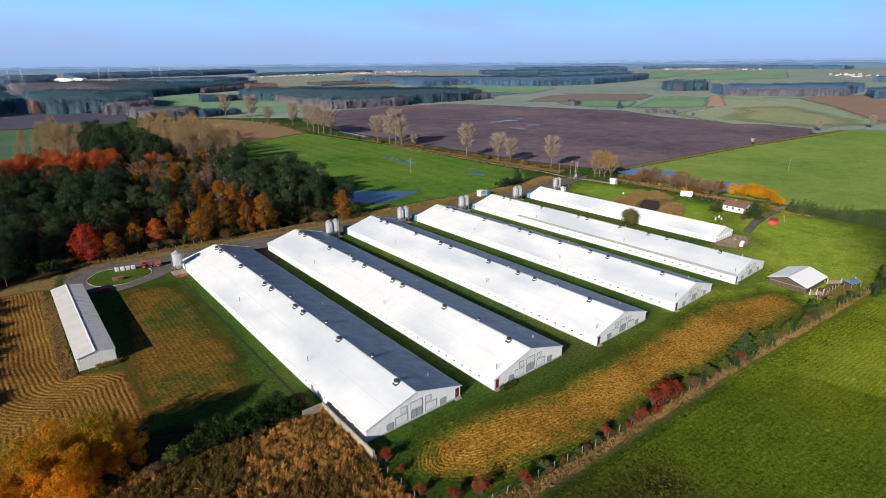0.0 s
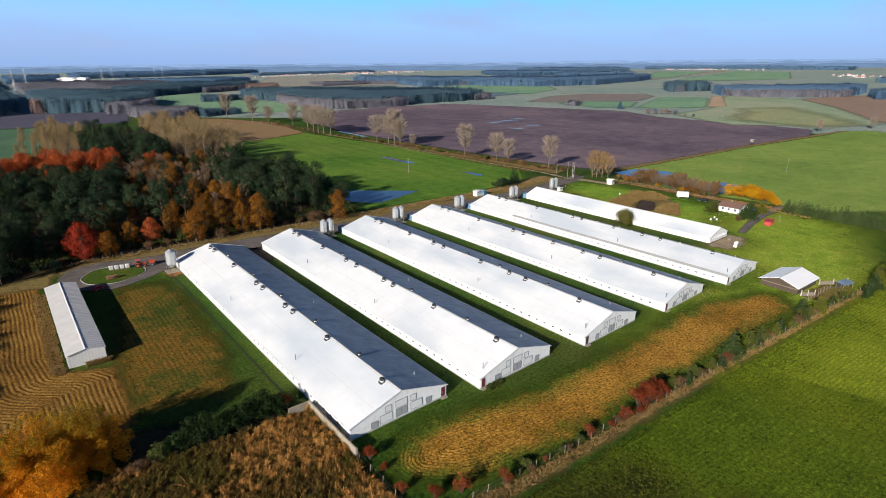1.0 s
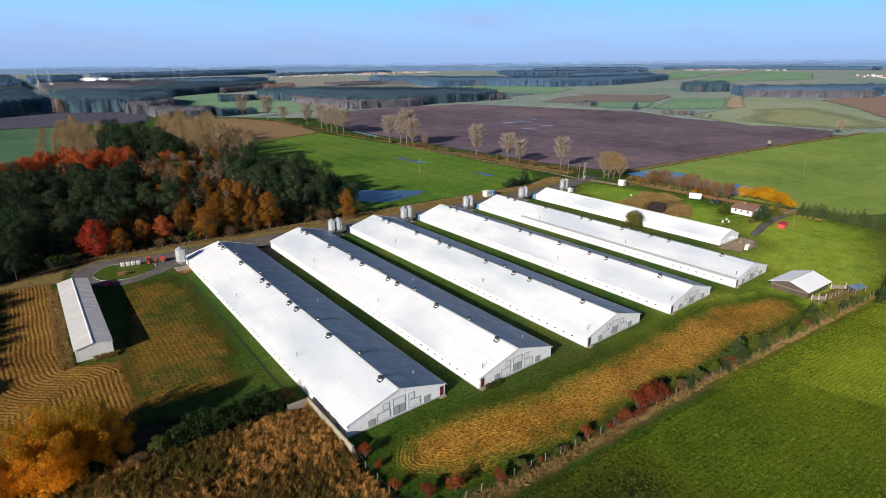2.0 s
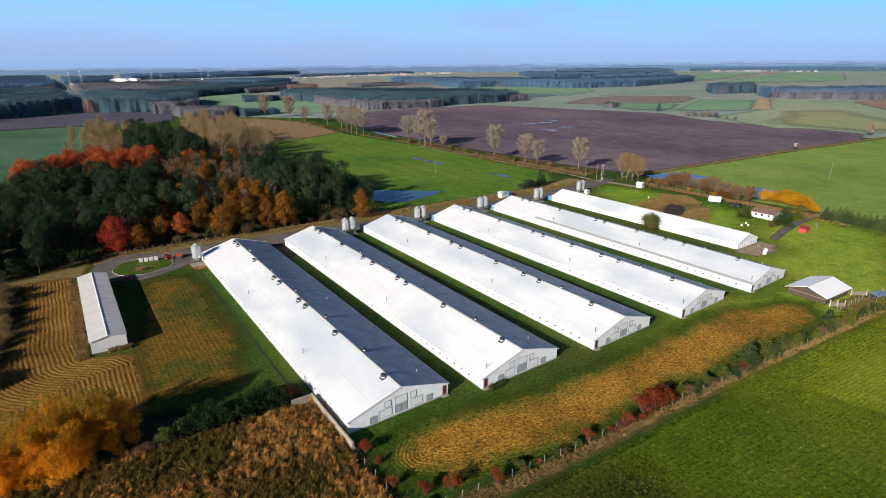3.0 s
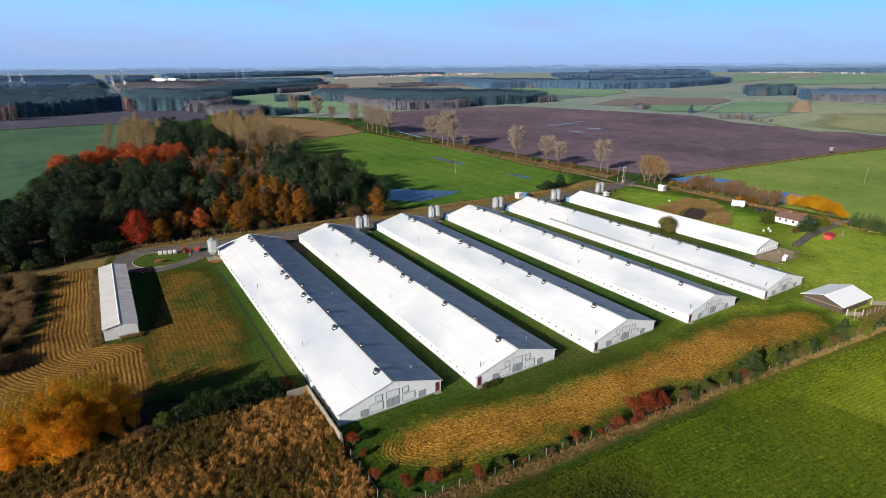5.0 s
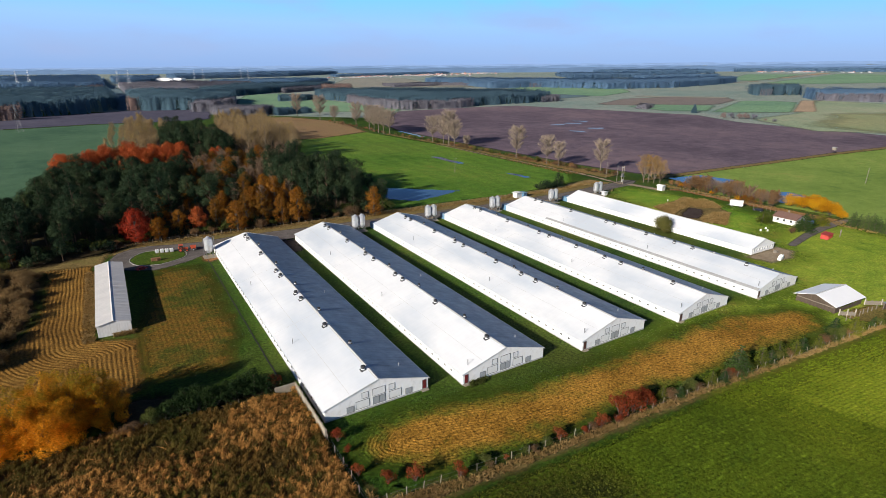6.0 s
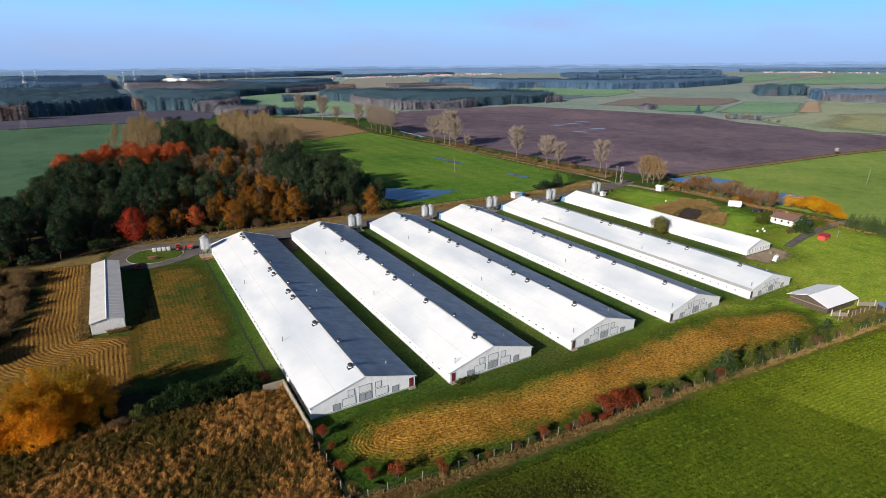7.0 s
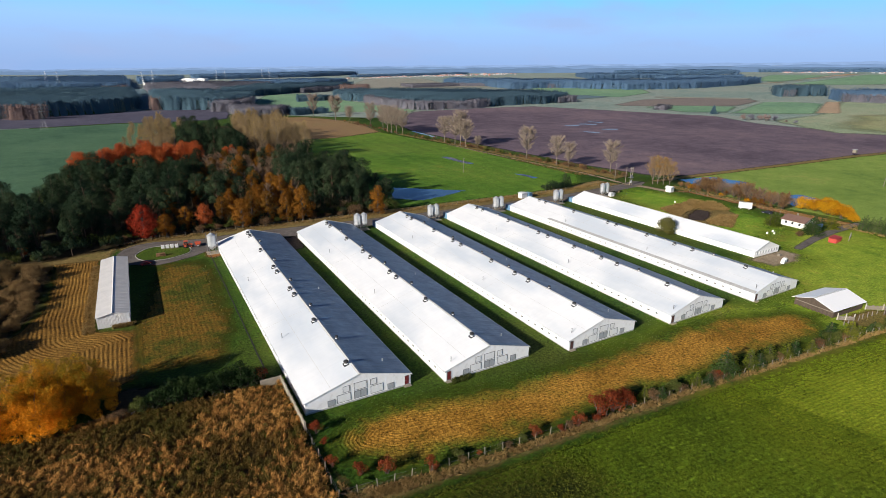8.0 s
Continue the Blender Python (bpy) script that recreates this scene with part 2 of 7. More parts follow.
M = {
    "grass": land("grass", [(0.017, 0.049, 0.007), (0.037, 0.088, 0.009), (0.062, 0.114, 0.012), (0.110, 0.130, 0.021)], 0.035, 1.7, 0.25, second=(0.110, 0.122, 0.022), spot=0.4),
    "crop": land("crop_leaves", [(0.058, 0.100, 0.010), (0.122, 0.196, 0.014), (0.185, 0.271, 0.018), (0.253, 0.267, 0.032)], 0.016, 1.5, 0.55, soft=0.4, ragged=0.5, spot=0.47, rows=(0.8, 96)),
    "mown": land("mown_straw", [(0.157, 0.125, 0.015), (0.363, 0.183, 0.026), (0.554, 0.286, 0.047), (0.326, 0.199, 0.028)], 0.06, 2.0, 0.25, soft=2.6, ragged=2.2, spot=0.46, bands=0.6, rim=((0.098, 0.150, 0.015), 3.4)),
    "stubble": land("stubble", [(0.042, 0.076, 0.008), (0.100, 0.102, 0.014), (0.251, 0.133, 0.021), (0.071, 0.095, 0.011)], 0.05, 1.9, 0.2, soft=2.4, ragged=2.0, spot=0.4, rows=(1.0, 0)),
    "furrow": land("furrowed_soil", [(0.144, 0.072, 0.015), (0.258, 0.133, 0.028), (0.350, 0.198, 0.045)], 0.07, 2.0, 0.2, soft=0.8, ragged=0.9, spot=0.35),
    "weed_soil": land("weedy_soil", [(0.06, 0.045, 0.015), (0.12, 0.08, 0.03), (0.10, 0.09, 0.025)], 0.08, 1.2, 0.2, soft=1.0, ragged=1.0),
    "dark_soil": land("dark_ploughed_soil", [(0.084, 0.064, 0.084), (0.160, 0.120, 0.147), (0.250, 0.178, 0.190)], 0.007, 0.5, 0.2, soft=2.5, ragged=1.5, spot=0.14),
    # blue-dark shade and haze are put into this strip's soil colour
    "strip_soil": land("shaded_ploughed_soil", [(0.064, 0.065, 0.099), (0.097, 0.093, 0.133), (0.123, 0.114, 0.152)], 0.01, 0.5, 0.2, soft=2.5, ragged=1.5, spot=0.14),
    "meadow": land("meadow_grass", [(0.051, 0.124, 0.015), (0.097, 0.207, 0.022), (0.147, 0.262, 0.031), (0.212, 0.267, 0.046)], 0.018, 1.0, 0.25, soft=2.0, ragged=1.2, spot=0.3, second=(0.17, 0.24, 0.04), rows=(12.0, 2), row_depth=0.25),
    "moor": land("rough_pasture", [(0.20, 0.12, 0.06), (0.31, 0.20, 0.10), (0.24, 0.18, 0.075)], 0.02, 0.9, 0.2, soft=3.0, ragged=2.0),
    # far fields: colours mixed paler, most of them bluer, to carry haze
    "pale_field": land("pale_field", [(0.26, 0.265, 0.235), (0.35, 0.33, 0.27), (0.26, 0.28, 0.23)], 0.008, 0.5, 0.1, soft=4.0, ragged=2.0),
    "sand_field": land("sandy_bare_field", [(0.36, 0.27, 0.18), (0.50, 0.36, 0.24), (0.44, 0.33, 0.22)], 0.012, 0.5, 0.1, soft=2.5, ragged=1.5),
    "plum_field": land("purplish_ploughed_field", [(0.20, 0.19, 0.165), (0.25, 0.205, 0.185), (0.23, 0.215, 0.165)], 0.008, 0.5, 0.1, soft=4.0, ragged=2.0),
    # bluish tone of this grassland is haze put into the colour
    "haze_field": land("haze_blue_grassland", [(0.104, 0.169, 0.215), (0.137, 0.206, 0.240), (0.169, 0.237, 0.254)], 0.01, 0.5, 0.1, soft=4.0, ragged=2.0),
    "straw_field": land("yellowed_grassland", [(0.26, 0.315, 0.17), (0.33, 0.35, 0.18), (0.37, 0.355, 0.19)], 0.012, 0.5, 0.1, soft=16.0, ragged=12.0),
    "green_field": land("haze_tinted_corn_field", [(0.152, 0.275, 0.182), (0.213, 0.360, 0.210), (0.275, 0.390, 0.238)], 0.008, 0.5, 0.1, soft=4.0, ragged=2.0),
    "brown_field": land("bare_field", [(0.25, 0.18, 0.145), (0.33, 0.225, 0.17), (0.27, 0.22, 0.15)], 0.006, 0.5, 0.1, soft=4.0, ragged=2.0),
    # yellow-green grass, its colour raised for the brighter side of the view
    "pasture": land("yellow_green_pasture", [(0.155, 0.259, 0.025), (0.259, 0.369, 0.034), (0.349, 0.434, 0.046), (0.465, 0.427, 0.077)], 0.03, 1.5, 0.2, soft=8.0, ragged=5.0, spot=0.28, second=(0.24, 0.235, 0.05)),
    # lighter copy of the crop colour, brighter sunlight mixed in
    "sunlit_crop": land("sunlit_yellow_green_crop", [(0.150, 0.202, 0.012), (0.284, 0.343, 0.021), (0.380, 0.429, 0.031), (0.463, 0.444, 0.050)], 0.02, 2.2, 0.45, soft=9.0, ragged=5.0, spot=0.4, rows=(0.8, 96)),
    "yard_grass": land("yard_grass", [(0.102, 0.214, 0.022), (0.178, 0.333, 0.028), (0.261, 0.392, 0.040), (0.428, 0.428, 0.071)], 0.03, 1.5, 0.2, soft=8.0, ragged=5.0, spot=0.3, second=(0.30, 0.29, 0.055)),
    # browner crop, also darkened in colour for the dimmer light at this end
    "dim_crop": land("dim_brownish_crop", [(0.030, 0.038, 0.009), (0.060, 0.068, 0.012), (0.085, 0.106, 0.015)], 0.03, 1.5, 0.3, soft=5.0, ragged=4.0, spot=0.42),
    # haze is mixed into this far grass colour
    "far_pasture": land("haze_tinted_grassland", [(0.244, 0.323, 0.210), (0.323, 0.384, 0.245), (0.427, 0.409, 0.280)], 0.008, 0.5, 0.1, soft=6.0, ragged=4.0),
    "leaf_strip": land("fallen_leaves", [(0.16, 0.085, 0.035), (0.30, 0.14, 0.05), (0.36, 0.19, 0.07)], 0.1, 1.6, 0.12, soft=0.8, ragged=1.0, spot=0.3),
    # deep green with the blue of distance haze mixed in
    "shade_field": land("haze_blue_green_field", [(0.052, 0.118, 0.068), (0.086, 0.171, 0.093), (0.115, 0.206, 0.111)], 0.015, 0.8, 0.15, soft=2.5, ragged=1.5, spot=0.2),
    "bright_field": land("bright_green_field", [(0.120, 0.200, 0.040), (0.191, 0.285, 0.054), (0.244, 0.337, 0.068), (0.347, 0.337, 0.092)], 0.012, 0.7, 0.12, soft=2.5, ragged=1.5, spot=0.12),
    "mud": land("dark_mud", [(0.05, 0.035, 0.03), (0.075, 0.055, 0.048), (0.06, 0.05, 0.04)], 0.2, 1.5, 0.05, soft=0.8, ragged=1.0),
    "lawn": land("lawn", [(0.045, 0.085, 0.012), (0.080, 0.13, 0.015), (0.14, 0.14, 0.025)], 0.15, 1.8, 0.15, soft=0.2, spot=0.35),
    "verge": land("dry_verge", [(0.138, 0.106, 0.037), (0.263, 0.188, 0.069), (0.175, 0.163, 0.044)], 0.1, 1.8, 0.15, soft=0.8, ragged=1.0, spot=0.35),
    "dirt": land("trodden_soil", [(0.24, 0.18, 0.11), (0.36, 0.28, 0.19), (0.46, 0.38, 0.28)], 0.15, 2.0, 0.05, soft=1.0, ragged=1.0),
    "asphalt": land("old_asphalt", [(0.105, 0.092, 0.086), (0.150, 0.132, 0.122), (0.20, 0.178, 0.163)], 0.12, 3.0, 0.01, soft=0.35, ragged=0.25, spot=0.1),
    # dark litter colour, also laid where hedge shade is painted on the ground
    "litter_and_shade": land("litter_and_shade", [(0.035, 0.028, 0.014), (0.06, 0.042, 0.02), (0.05, 0.05, 0.02)], 0.1, 1.4, 0.15, soft=1.5, ragged=1.2),
    "kerb": surface("kerb_concrete", (0.34, 0.33, 0.30), (0.48, 0.46, 0.42), 1.5, 0.9),
    "roof_dark": ribbed("dark_grey_blue_sheet", (0.115, 0.168, 0.24), (0.235, 0.325, 0.44), 1.15, "y", 0.5, 0.045, (0.05, 0.055, 0.065)),
    "wall_white": surface("white_render", (0.84, 0.845, 0.85), (0.91, 0.91, 0.91), 0.7, 0.85, 0, 0.006, 10, (0.50, 0.48, 0.44), 0.5),
    "plinth": surface("grey_plinth", (0.34, 0.34, 0.34), (0.46, 0.46, 0.45), 0.8, 0.9),
    "joint": surface("grey_seam", (0.50, 0.50, 0.49), (0.60, 0.60, 0.58), 2, 0.7),
    "panel": surface("pale_shutter_panel", (0.76, 0.77, 0.78), (0.84, 0.84, 0.84), 1.5, 0.6),
    "panel_grey": surface("grey_louvre", (0.30, 0.32, 0.35), (0.42, 0.44, 0.46), 3, 0.6),
    "iron": surface("grey_steel", (0.14, 0.15, 0.16), (0.24, 0.24, 0.25), 3, 0.5, 0.5),
    "vent_pad": surface("dark_vent_flashing", (0.03, 0.03, 0.032), (0.07, 0.07, 0.075), 3, 0.7),
    "vent_hood": surface("dark_grey_vent_hood", (0.022, 0.022, 0.024), (0.055, 0.055, 0.058), 4, 0.7),
    "black": surface("black_plastic", (0.012, 0.012, 0.014), (0.03, 0.03, 0.03), 4, 0.5),
    "red_door": surface("red_door_paint", (0.13, 0.015, 0.016), (0.20, 0.024, 0.025), 2, 0.5),
    "brown_door": surface("brown_door_paint", (0.07, 0.03, 0.025), (0.12, 0.05, 0.04), 2, 0.5),
    "zinc": surface("galvanised_sheet", (0.58, 0.60, 0.62), (0.74, 0.75, 0.76), 1.2, 0.36, 0.55, 0, 8, (0.3, 0.3, 0.3), 0.6),
    "shed_sheet": ribbed("pale_trapezoid_sheet", (0.54, 0.53, 0.52), (0.66, 0.64, 0.62), 0.9, "y", 0.6, 0.014, (0.5, 0.48, 0.45)),
    "shed_wall": ribbed("pale_wall_sheet", (0.74, 0.74, 0.73), (0.84, 0.84, 0.82), 0.55, "x", 0.6, 0.012, (0.55, 0.53, 0.5)),
    "old_wood": surface("weathered_boards", (0.050, 0.036, 0.027), (0.115, 0.085, 0.064), 1.5, 0.9, 0, 0.01, 10, (0.030, 0.023, 0.018), 0.8, (4, 4, 0.4)),
    "fence_wood": surface("grey_fence_wood", (0.17, 0.145, 0.115), (0.28, 0.245, 0.20), 3, 0.9),
    "pale_post": surface("pale_weathered_post", (0.42, 0.38, 0.32), (0.56, 0.51, 0.43), 3, 0.9),
    "concrete": surface("old_concrete", (0.25, 0.215, 0.165), (0.38, 0.335, 0.265), 0.8, 0.9, 0, 0.015, 9, (0.13, 0.13, 0.11), 0.4),
    "bark": surface("tree_bark", (0.055, 0.045, 0.035), (0.13, 0.105, 0.085), 2.0, 0.95, 0, 0.03, 5),
    "pine_bark": surface("pine_bark", (0.06, 0.038, 0.026), (0.14, 0.08, 0.05), 1.0, 0.95, 0, 0.03, 5),
    "twig": surface("bare_twigs", (0.20, 0.14, 0.09), (0.40, 0.29, 0.19), 0.6, 0.95),
    "twig_yellow": surface("yellowing_twigs", (0.21, 0.150, 0.090), (0.37, 0.265, 0.135), 0.4, 0.95),
    "twig_pale": surface("pale_grey_twigs", (0.23, 0.180, 0.140), (0.38, 0.30, 0.235), 0.6, 0.95),
    "twig_dark": surface("red_brown_twigs", (0.15, 0.098, 0.063), (0.29, 0.190, 0.115), 0.6, 0.95),
    "aspen_bark": surface("grey_aspen_bark", (0.13, 0.105, 0.08), (0.22, 0.18, 0.14), 1.0, 0.95),
    "pine": foliage("pine_needles", [(0.011, 0.023, 0.013), (0.021, 0.038, 0.020), (0.035, 0.055, 0.026), (0.055, 0.072, 0.032)], 0.1),
    "hedge_green": foliage("hedge_needles", [(0.030, 0.060, 0.019), (0.063, 0.105, 0.028), (0.098, 0.143, 0.039), (0.135, 0.173, 0.051)], 0.1),
    "spruce": foliage("spruce_needles", [(0.025, 0.045, 0.007), (0.062, 0.085, 0.010), (0.118, 0.135, 0.014), (0.196, 0.180, 0.019)], 0.15),
    "spruce_dark": foliage("dark_spruce_needles", [(0.016, 0.041, 0.012), (0.031, 0.065, 0.016), (0.053, 0.089, 0.020)], 0.1),
    "oak_brown": foliage("russet_leaves", [(0.072, 0.050, 0.013), (0.162, 0.079, 0.014), (0.255, 0.097, 0.014), (0.289, 0.144, 0.021)], 0.25),
    "oak_crimson": foliage("crimson_leaves", [(0.20, 0.022, 0.014), (0.36, 0.045, 0.020), (0.48, 0.075, 0.025), (0.46, 0.11, 0.035)], 0.25, 0.2),
    "oak_red": foliage("red_leaves", [(0.240, 0.042, 0.022), (0.372, 0.079, 0.026), (0.456, 0.108, 0.032), (0.408, 0.138, 0.040)], 0.25),
    "gold": foliage("golden_leaves", [(0.131, 0.133, 0.016), (0.297, 0.197, 0.017), (0.664, 0.255, 0.015), (0.972, 0.429, 0.024)], 0.40, 0.25, 0.30, 0.20, 0.062),
    "aspen_leaf": foliage("aspen_leaves", [(0.24, 0.165, 0.085), (0.34, 0.235, 0.10), (0.48, 0.33, 0.07)], 0.25),
    "birch_leaf": foliage("golden_birch_leaves", [(0.30, 0.16, 0.05), (0.44, 0.24, 0.06), (0.54, 0.32, 0.08)], 0.3),
    "olive_leaf": foliage("olive_leaves", [(0.07, 0.075, 0.02), (0.115, 0.115, 0.03), (0.17, 0.15, 0.045)], 0.2),
    "weed_straw": foliage("bent_dry_stalks", [(0.198, 0.092, 0.026), (0.324, 0.150, 0.040), (0.450, 0.230, 0.062), (0.540, 0.309, 0.094)], 0.25, 0.0, 0.10, 0.18),
    "yellow": foliage("yellow_leaves", [(0.40, 0.17, 0.010), (0.60, 0.30, 0.012), (0.66, 0.38, 0.02)], 0.3),
    "bush_brown": foliage("brown_scrub", [(0.11, 0.070, 0.035), (0.22, 0.125, 0.055), (0.33, 0.18, 0.075)], 0.2),
    "wild_brown": foliage("light_brown_scrub_leaves", [(0.13, 0.088, 0.040), (0.21, 0.135, 0.060), (0.27, 0.175, 0.075), (0.16, 0.13, 0.045)], 0.25, 0.8),
    "weed_green": foliage("green_weeds", [(0.060, 0.081, 0.013), (0.102, 0.123, 0.018), (0.156, 0.162, 0.027)], 0.25, 0.0, 0.12, 0.15),
    "scrub_dark": foliage("dark_scrub", [(0.095, 0.060, 0.034), (0.165, 0.098, 0.050), (0.24, 0.145, 0.068)], 0.2),
    "bush_green": foliage("olive_scrub", [(0.050, 0.062, 0.019), (0.094, 0.112, 0.027), (0.138, 0.125, 0.037)], 0.2),
    "red_twig": foliage("red_brown_leaves", [(0.125, 0.027, 0.013), (0.225, 0.047, 0.017), (0.262, 0.079, 0.030)], 0.25),
    "evergreen": foliage("evergreen_leaves", [(0.010, 0.020, 0.007), (0.019, 0.035, 0.011), (0.035, 0.055, 0.015)], 0.05),
    "weed": foliage("withered_weeds", [(0.044, 0.050, 0.011), (0.085, 0.074, 0.016), (0.115, 0.076, 0.020), (0.165, 0.092, 0.024), (0.27, 0.15, 0.04)], 0.2, 0.0, 0.11, 0.17),
    "reed": foliage("dry_reeds", [(0.19, 0.125, 0.045), (0.31, 0.205, 0.08), (0.42, 0.31, 0.15)], 0.25, 0.0, 0.3, 0.15),
    "crop_leaf": foliage("young_crop_leaves", [(0.046, 0.066, 0.009), (0.087, 0.127, 0.011), (0.147, 0.197, 0.016), (0.221, 0.242, 0.028)], 0.25, 0.0, 0.05, 0.10),
    # lighter crop leaves, brighter sunlight mixed into the colour
    "crop_sunlit_leaf": foliage("sunlit_crop_leaves", [(0.072, 0.112, 0.009), (0.122, 0.180, 0.014), (0.173, 0.234, 0.018), (0.223, 0.259, 0.026)], 0.25, 0.0, 0.05, 0.10),
    # browner crop leaves, also darkened in colour for dimmer light
    "crop_dim_leaf": foliage("dim_crop_leaves", [(0.060, 0.055, 0.012), (0.085, 0.095, 0.014), (0.12, 0.145, 0.017), (0.18, 0.19, 0.025)], 0.25, 0.0, 0.05, 0.10),
    # far woods: blue haze is mixed into their needle and leaf colours
    "far_pine": foliage("haze_tinted_conifer_needles", [(0.110, 0.191, 0.255), (0.134, 0.225, 0.275), (0.168, 0.258, 0.279)], 0.5, 0.0, 0.06, 0.0, 0.0, 0.14),
    "hazy_pine": foliage("haze_blue_conifer_needles", [(0.146, 0.253, 0.397), (0.168, 0.279, 0.406), (0.196, 0.302, 0.410)], 0.5, 0.0, 0.02, 0.0, 0.0, 0.10),
    "far_leaf": foliage("haze_tinted_wood_twigs", [(0.179, 0.193, 0.241), (0.231, 0.219, 0.250), (0.304, 0.242, 0.246), (0.200, 0.208, 0.241)], 0.35, 0.0, 0.10, 0.0, 0.0, 0.15),
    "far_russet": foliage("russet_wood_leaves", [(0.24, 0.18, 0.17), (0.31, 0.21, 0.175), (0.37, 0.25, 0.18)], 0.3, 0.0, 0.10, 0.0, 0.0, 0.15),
    "white_sheet": surface("white_roof_sheet", (0.96, 0.96, 0.96), (0.985, 0.985, 0.985), 0.5, 0.35),
    "far_plaster": surface("dull_village_plaster", (0.40, 0.42, 0.46), (0.58, 0.58, 0.61), 0.2, 0.9),
    "far_tiles": surface("red_village_tiles", (0.38, 0.19, 0.16), (0.50, 0.25, 0.20), 0.3, 0.9),
    "plaster": surface("white_house_plaster", (0.66, 0.65, 0.62), (0.78, 0.77, 0.74), 1.0, 0.9),
    "tile_roof": surface("brown_roof_tiles", (0.15, 0.085, 0.068), (0.23, 0.135, 0.105), 2.0, 0.85, 0, 0.02, 6),
    "red_paint": surface("red_painted_sheet", (0.34, 0.035, 0.025), (0.48, 0.06, 0.045), 1.0, 0.55),
    "orange_paint": surface("orange_machine_paint", (0.50, 0.07, 0.03), (0.62, 0.12, 0.05), 2.0, 0.45),
    "white_paint": surface("white_paint", (0.72, 0.72, 0.71), (0.82, 0.82, 0.81), 1.5, 0.5),
    "blue_paint": surface("light_blue_paint", (0.10, 0.21, 0.33), (0.16, 0.30, 0.44), 1.5, 0.6),
    "dark_blue": surface("dark_blue_sheet", (0.03, 0.06, 0.14), (0.05, 0.10, 0.22), 1.5, 0.5),
    "car_dark": surface("dark_car_paint", (0.012, 0.014, 0.022), (0.02, 0.024, 0.035), 3, 0.25),
    "car_red": surface("red_car_paint", (0.25, 0.02, 0.02), (0.32, 0.03, 0.03), 3, 0.3),
    "rubber": surface("black_rubber", (0.012, 0.012, 0.012), (0.025, 0.025, 0.025), 5, 0.9),
    "crate_wood": surface("red_brown_crate_wood", (0.22, 0.11, 0.055), (0.34, 0.18, 0.09), 3, 0.9),
    "straw": surface("straw_bale", (0.36, 0.26, 0.12), (0.5, 0.37, 0.18), 4, 0.95),
}


def glass_material():
    m, n, l, b = nodes_of("dark_window_glass")
    b.inputs["Base Color"].default_value = (0.03, 0.035, 0.04, 1)
    b.inputs["Roughness"].default_value = 0.08
    b.inputs["Specular IOR Level"].default_value = 0.6
    return m


def water_material(name, colour, rough):
    m, n, l, b = nodes_of(name)
    co = n.new("ShaderNodeTexCoord").outputs["Object"]
    b.inputs["Base Color"].default_value = (*colour, 1)
    b.inputs["Roughness"].default_value = rough
    b.inputs["IOR"].default_value = 1.45
    bump(n, l, b, tex_noise(n, l, co, 1.2, 3), 0.12, 0.02)
    at = n.new("ShaderNodeAttribute")
    at.attribute_name = "inset"
    wander = tex_noise(n, l, co, 0.16, 6, 0.65)
    edge = arith(n, l, "ADD", at.outputs["Fac"], arith(n, l, "MULTIPLY", arith(n, l, "SUBTRACT", wander, 0.5), 5.0))
    mr = n.new("ShaderNodeMapRange")
    mr.inputs["From Min"].default_value, mr.inputs["From Max"].default_value = -0.3, 0.3
    l.new(edge, mr.inputs["Value"])
    l.new(mr.outputs[0], b.inputs["Alpha"])
    return m


def roof_coating():
    """White roof coating: faint grain, broad cool grey patches that paint in a sky sheen, streaks down the slope and a
    few brown spots.
    """
    m, n, l, b = nodes_of("white_roof_coating")
    co = n.new("ShaderNodeTexCoord").outputs["Object"]
    info = n.new("ShaderNodeObjectInfo")
    shift = n.new("ShaderNodeVectorMath")
    shift.operation = "ADD"
    l.new(co, shift.inputs[0])
    away = n.new("ShaderNodeCombineXYZ")
    place = n.new("ShaderNodeSeparateXYZ")
    l.new(info.outputs["Location"], place.inputs[0])
    l.new(arith(n, l, "MULTIPLY", place.outputs[0], 7.3), away.inputs[1])
    l.new(away.outputs[0], shift.inputs[1])
    co = shift.outputs[0]
    col = ramp(n, l, tex_noise(n, l, co, 0.3, 5, 0.6, (1, 0.5, 1)), [(0.3, (0.75, 0.765, 0.785)), (0.7, (0.83, 0.84, 0.85))])
    # broad patches paint a grey-blue reflection of the sky into the colour
    sky_sheen = tex_noise(n, l, co, 0.045, 4, 0.5, (1.6, 0.75, 1))
    col = blend(n, l, "MIX", col, (0.50, 0.565, 0.64), ramp(n, l, sky_sheen, [(0.45, (0, 0, 0)), (0.64, (0.72, 0.72, 0.72))]))
    streak = tex_noise(n, l, co, 0.9, 5, 0.65, (0.12, 1.6, 0.3))
    col = blend(n, l, "MULTIPLY", col, ramp(n, l, streak, [(0.35, (0.90, 0.90, 0.89)), (0.6, (1, 1, 1))]), 0.3)
    spots = tex_noise(n, l, co, 0.35, 6, 0.7)
    col = blend(n, l, "MIX", col, (0.50, 0.45, 0.38), ramp(n, l, spots, [(0.66, (0, 0, 0)), (0.8, (0.55, 0.55, 0.55))]))
    l.new(col, b.inputs["Base Color"])
    b.inputs["Roughness"].default_value = 0.5
    bump(n, l, b, tex_noise(n, l, co, 2.2, 3), 0.4, 0.006)
    return m


M["roof_white"] = roof_coating()
M["glass"] = glass_material()
# reflected sky blue is put into the pond water's base colour
M["water"] = water_material("sky_blue_flood_water", (0.055, 0.115, 0.205), 0.05)
# pale sky glare is put into the puddles' base colour
M["puddle"] = water_material("glare_pale_rain_water", (0.30, 0.33, 0.37), 0.2)
